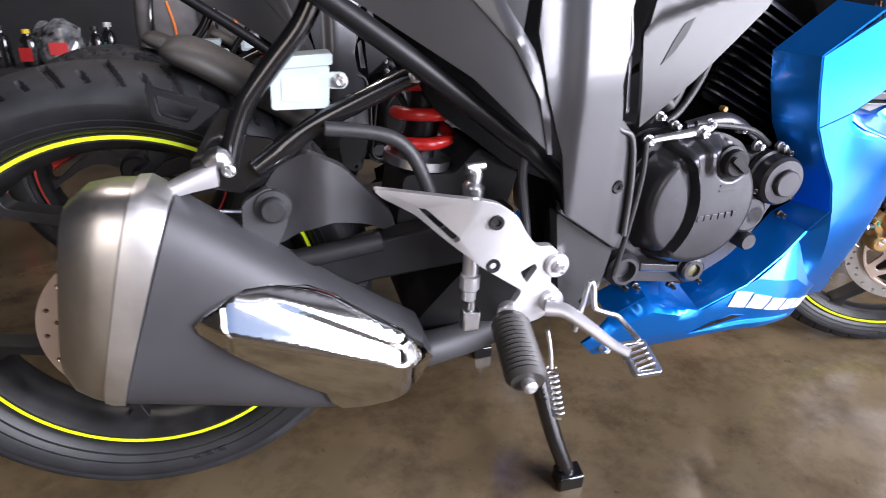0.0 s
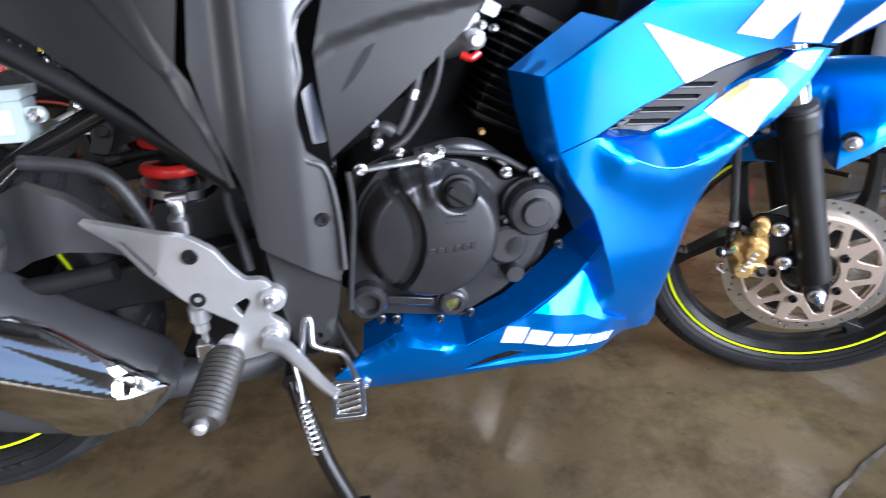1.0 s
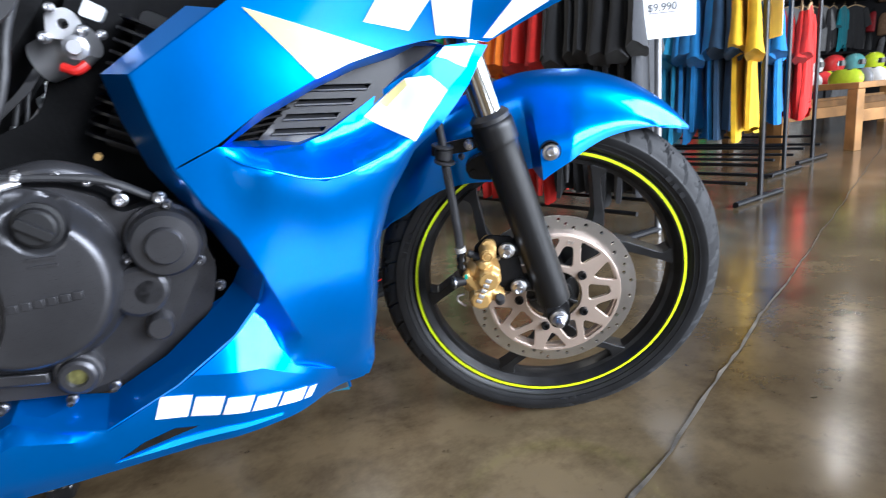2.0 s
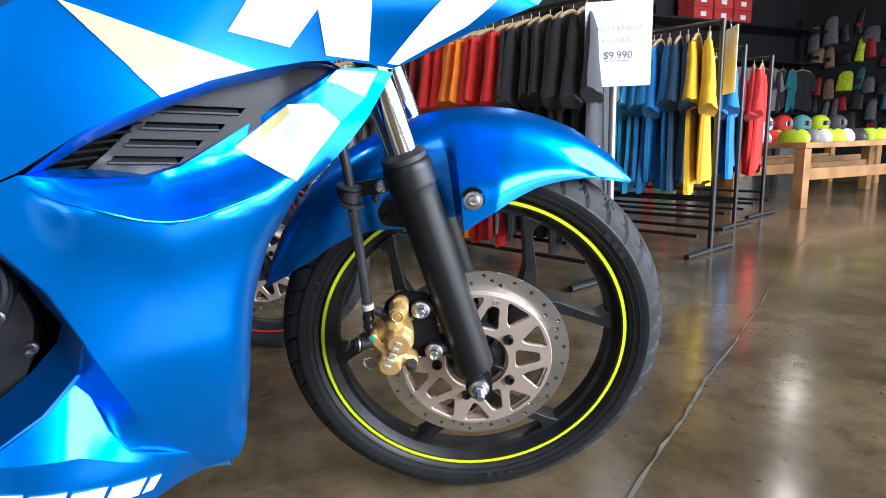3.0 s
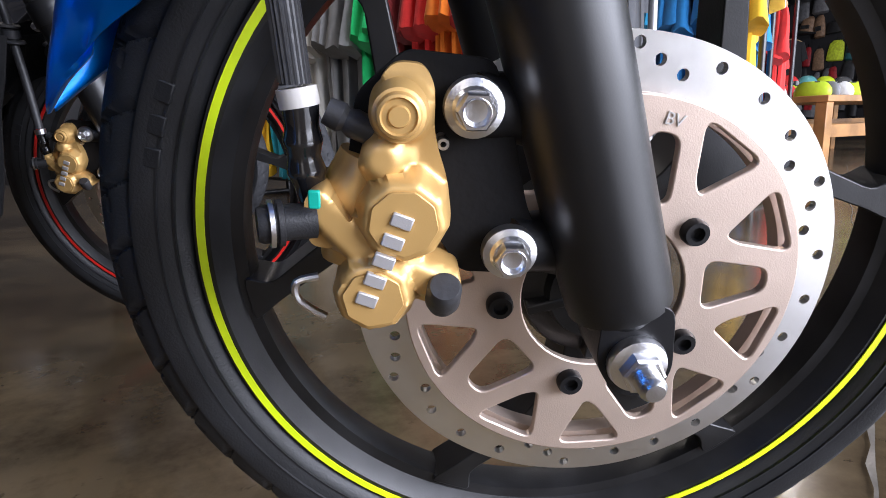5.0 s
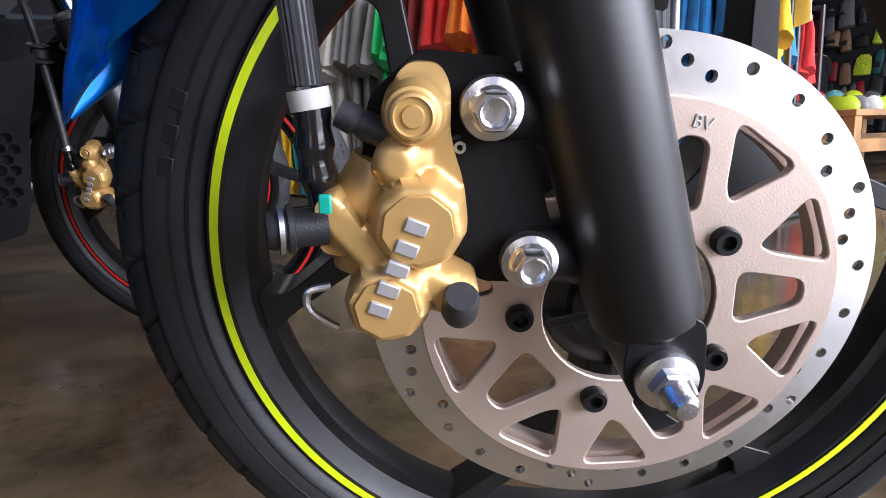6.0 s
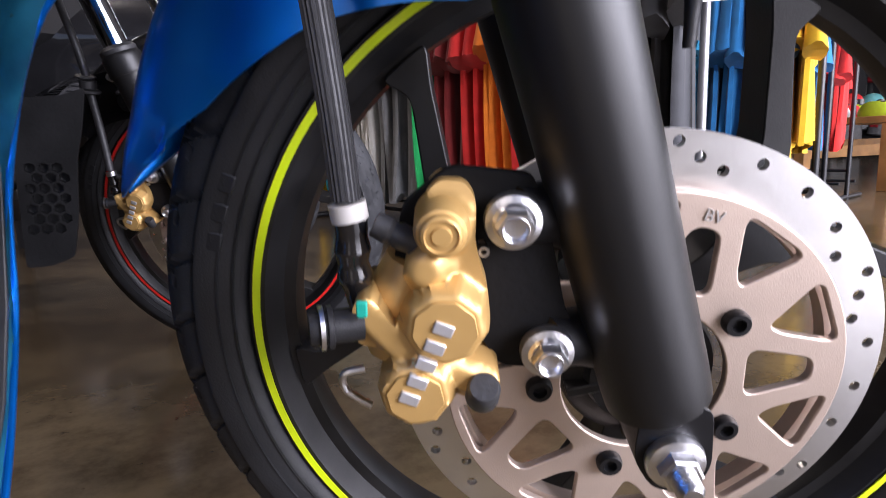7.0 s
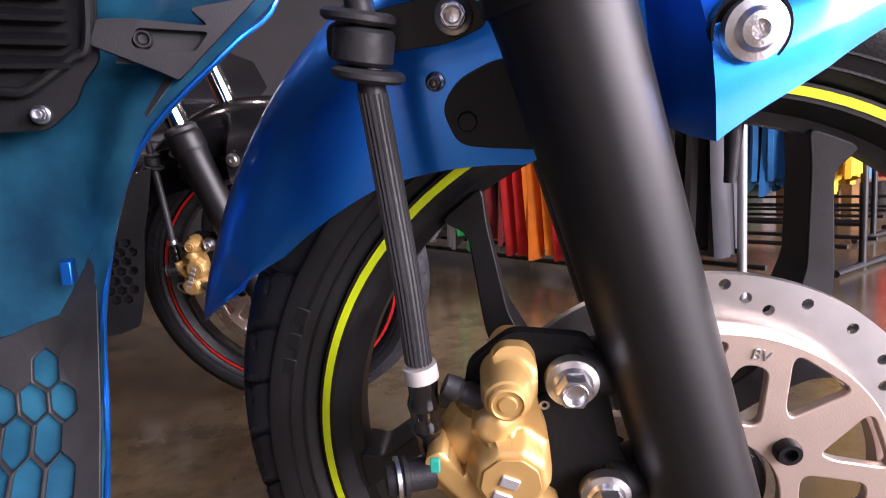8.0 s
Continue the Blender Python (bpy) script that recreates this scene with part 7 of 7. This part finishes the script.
# riding gear in packs and on hooks, all over the dark end wall
random.seed(31)
GEAR = {"black": (0.012, 0.012, 0.013), "charcoal": (0.03, 0.03, 0.032), "grey": (0.11, 0.11, 0.115), "red": (0.3, 0.015, 0.02), "dull_teal": (0.02, 0.1, 0.11), "hi_vis_yellow": (0.5, 0.6, 0.03), "tan": (0.2, 0.12, 0.07)}
gearmats = {k: material(k + "_gear_cloth", v, 0.6, 0, 0, 0.3, 25, 0.2, spread=0.2) for k, v in GEAR.items()}
for row in range(5):
    y = 2.72
    while y < 6.2:
        c = random.choice(["black", "black", "charcoal", "charcoal", "grey", "grey", "red", "dull_teal", "tan", "hi_vis_yellow"] if row < 4 else ["black", "charcoal", "grey"])
        w, h, d = random.uniform(0.1, 0.3), random.uniform(0.2, 0.5), random.uniform(0.05, 0.14)
        rings = []
        for z, a, b in ((0, 0.8, 0.5), (0.06, 1, 1), (0.5, 0.96 + random.uniform(-0.2, 0.1), 0.9), (0.85, 0.8, 0.7), (1, 0.45, 0.25)):
            rings.append([(-d * b * (0.5 + 0.5 * math.cos(q)), w * a * 0.5 * math.sin(q), z * h) for q in (2 * math.pi * k / 14 for k in range(14))])
        ob = thing("gear_pack", loft(rings), gearmats[c], c.replace("_", " ") + " riding gear hanging on the dark end wall", "riding gear", Matrix.Translation((11.995, y + w / 2, 0.3 + 0.42 * row + random.uniform(0, 0.24))) @ Matrix.Rotation(random.uniform(-0.15, 0.15), 4, "X"), "riding gear on the end wall")
        if random.random() < 0.5:
            part("patch", box(-d - 0.012, -w * 0.25, h * 0.3, -d * 0.6, w * 0.25, h * 0.5), gearmats[random.choice(["grey", "red", "black"])], ob, bevel=0.004)
        part("hook", tube([(0, 0, h * 0.97), (-d * 0.15, 0, h + 0.03), (0, 0, h + 0.05)], 0.006, 6, 3), RACKSTEEL, ob)
        y += w + random.uniform(-0.02, 0.06)

# ceiling spots
lampmat = bpy.data.materials.new("lit_lamp")
lampmat.use_nodes = True
em = lampmat.node_tree.nodes["Principled BSDF"]
em.inputs["Emission Color"].default_value, em.inputs["Emission Strength"].default_value = (1.0, 0.93, 0.82, 1), 150.0
for x, y, watts in ((-0.8, 1.5, 45), (0.7, 2.1, 45), (1.8, 3.9, 14), (3.6, 2.4, 14), (6.72, 2.83, 12), (9.2, 4.4, 12)):
    ob = thing("ceiling_spot", turned([(0.05, 0.0), (0.07, 0.0), (0.07, 0.12), (0.05, 0.14), (0, 0.14)], 28), RACKSTEEL, "black ceiling spot lamp with a lit face", "ceiling lamp", Matrix.Translation((x, y, 3.4)) @ Matrix.Rotation(radians(90), 4, "X"), "ceiling lamps")
    part("lit_face", turned([(0, 0.01), (0.05, 0.01), (0.05, 0.014), (0, 0.014)], 24), lampmat, ob, "warm white lit lens")
    part("stem", tube([(0, 0.13, 0), (0, 0.2, 0)], 0.012, 8, 1), RACKSTEEL, ob)
    lamp = bpy.data.lights.new("spot_glow", "POINT")
    lamp.energy, lamp.shadow_soft_size, lamp.color = watts, 0.06, (1.0, 0.9, 0.75)
    new("spot_glow", lamp).location = (x, y, 3.33)
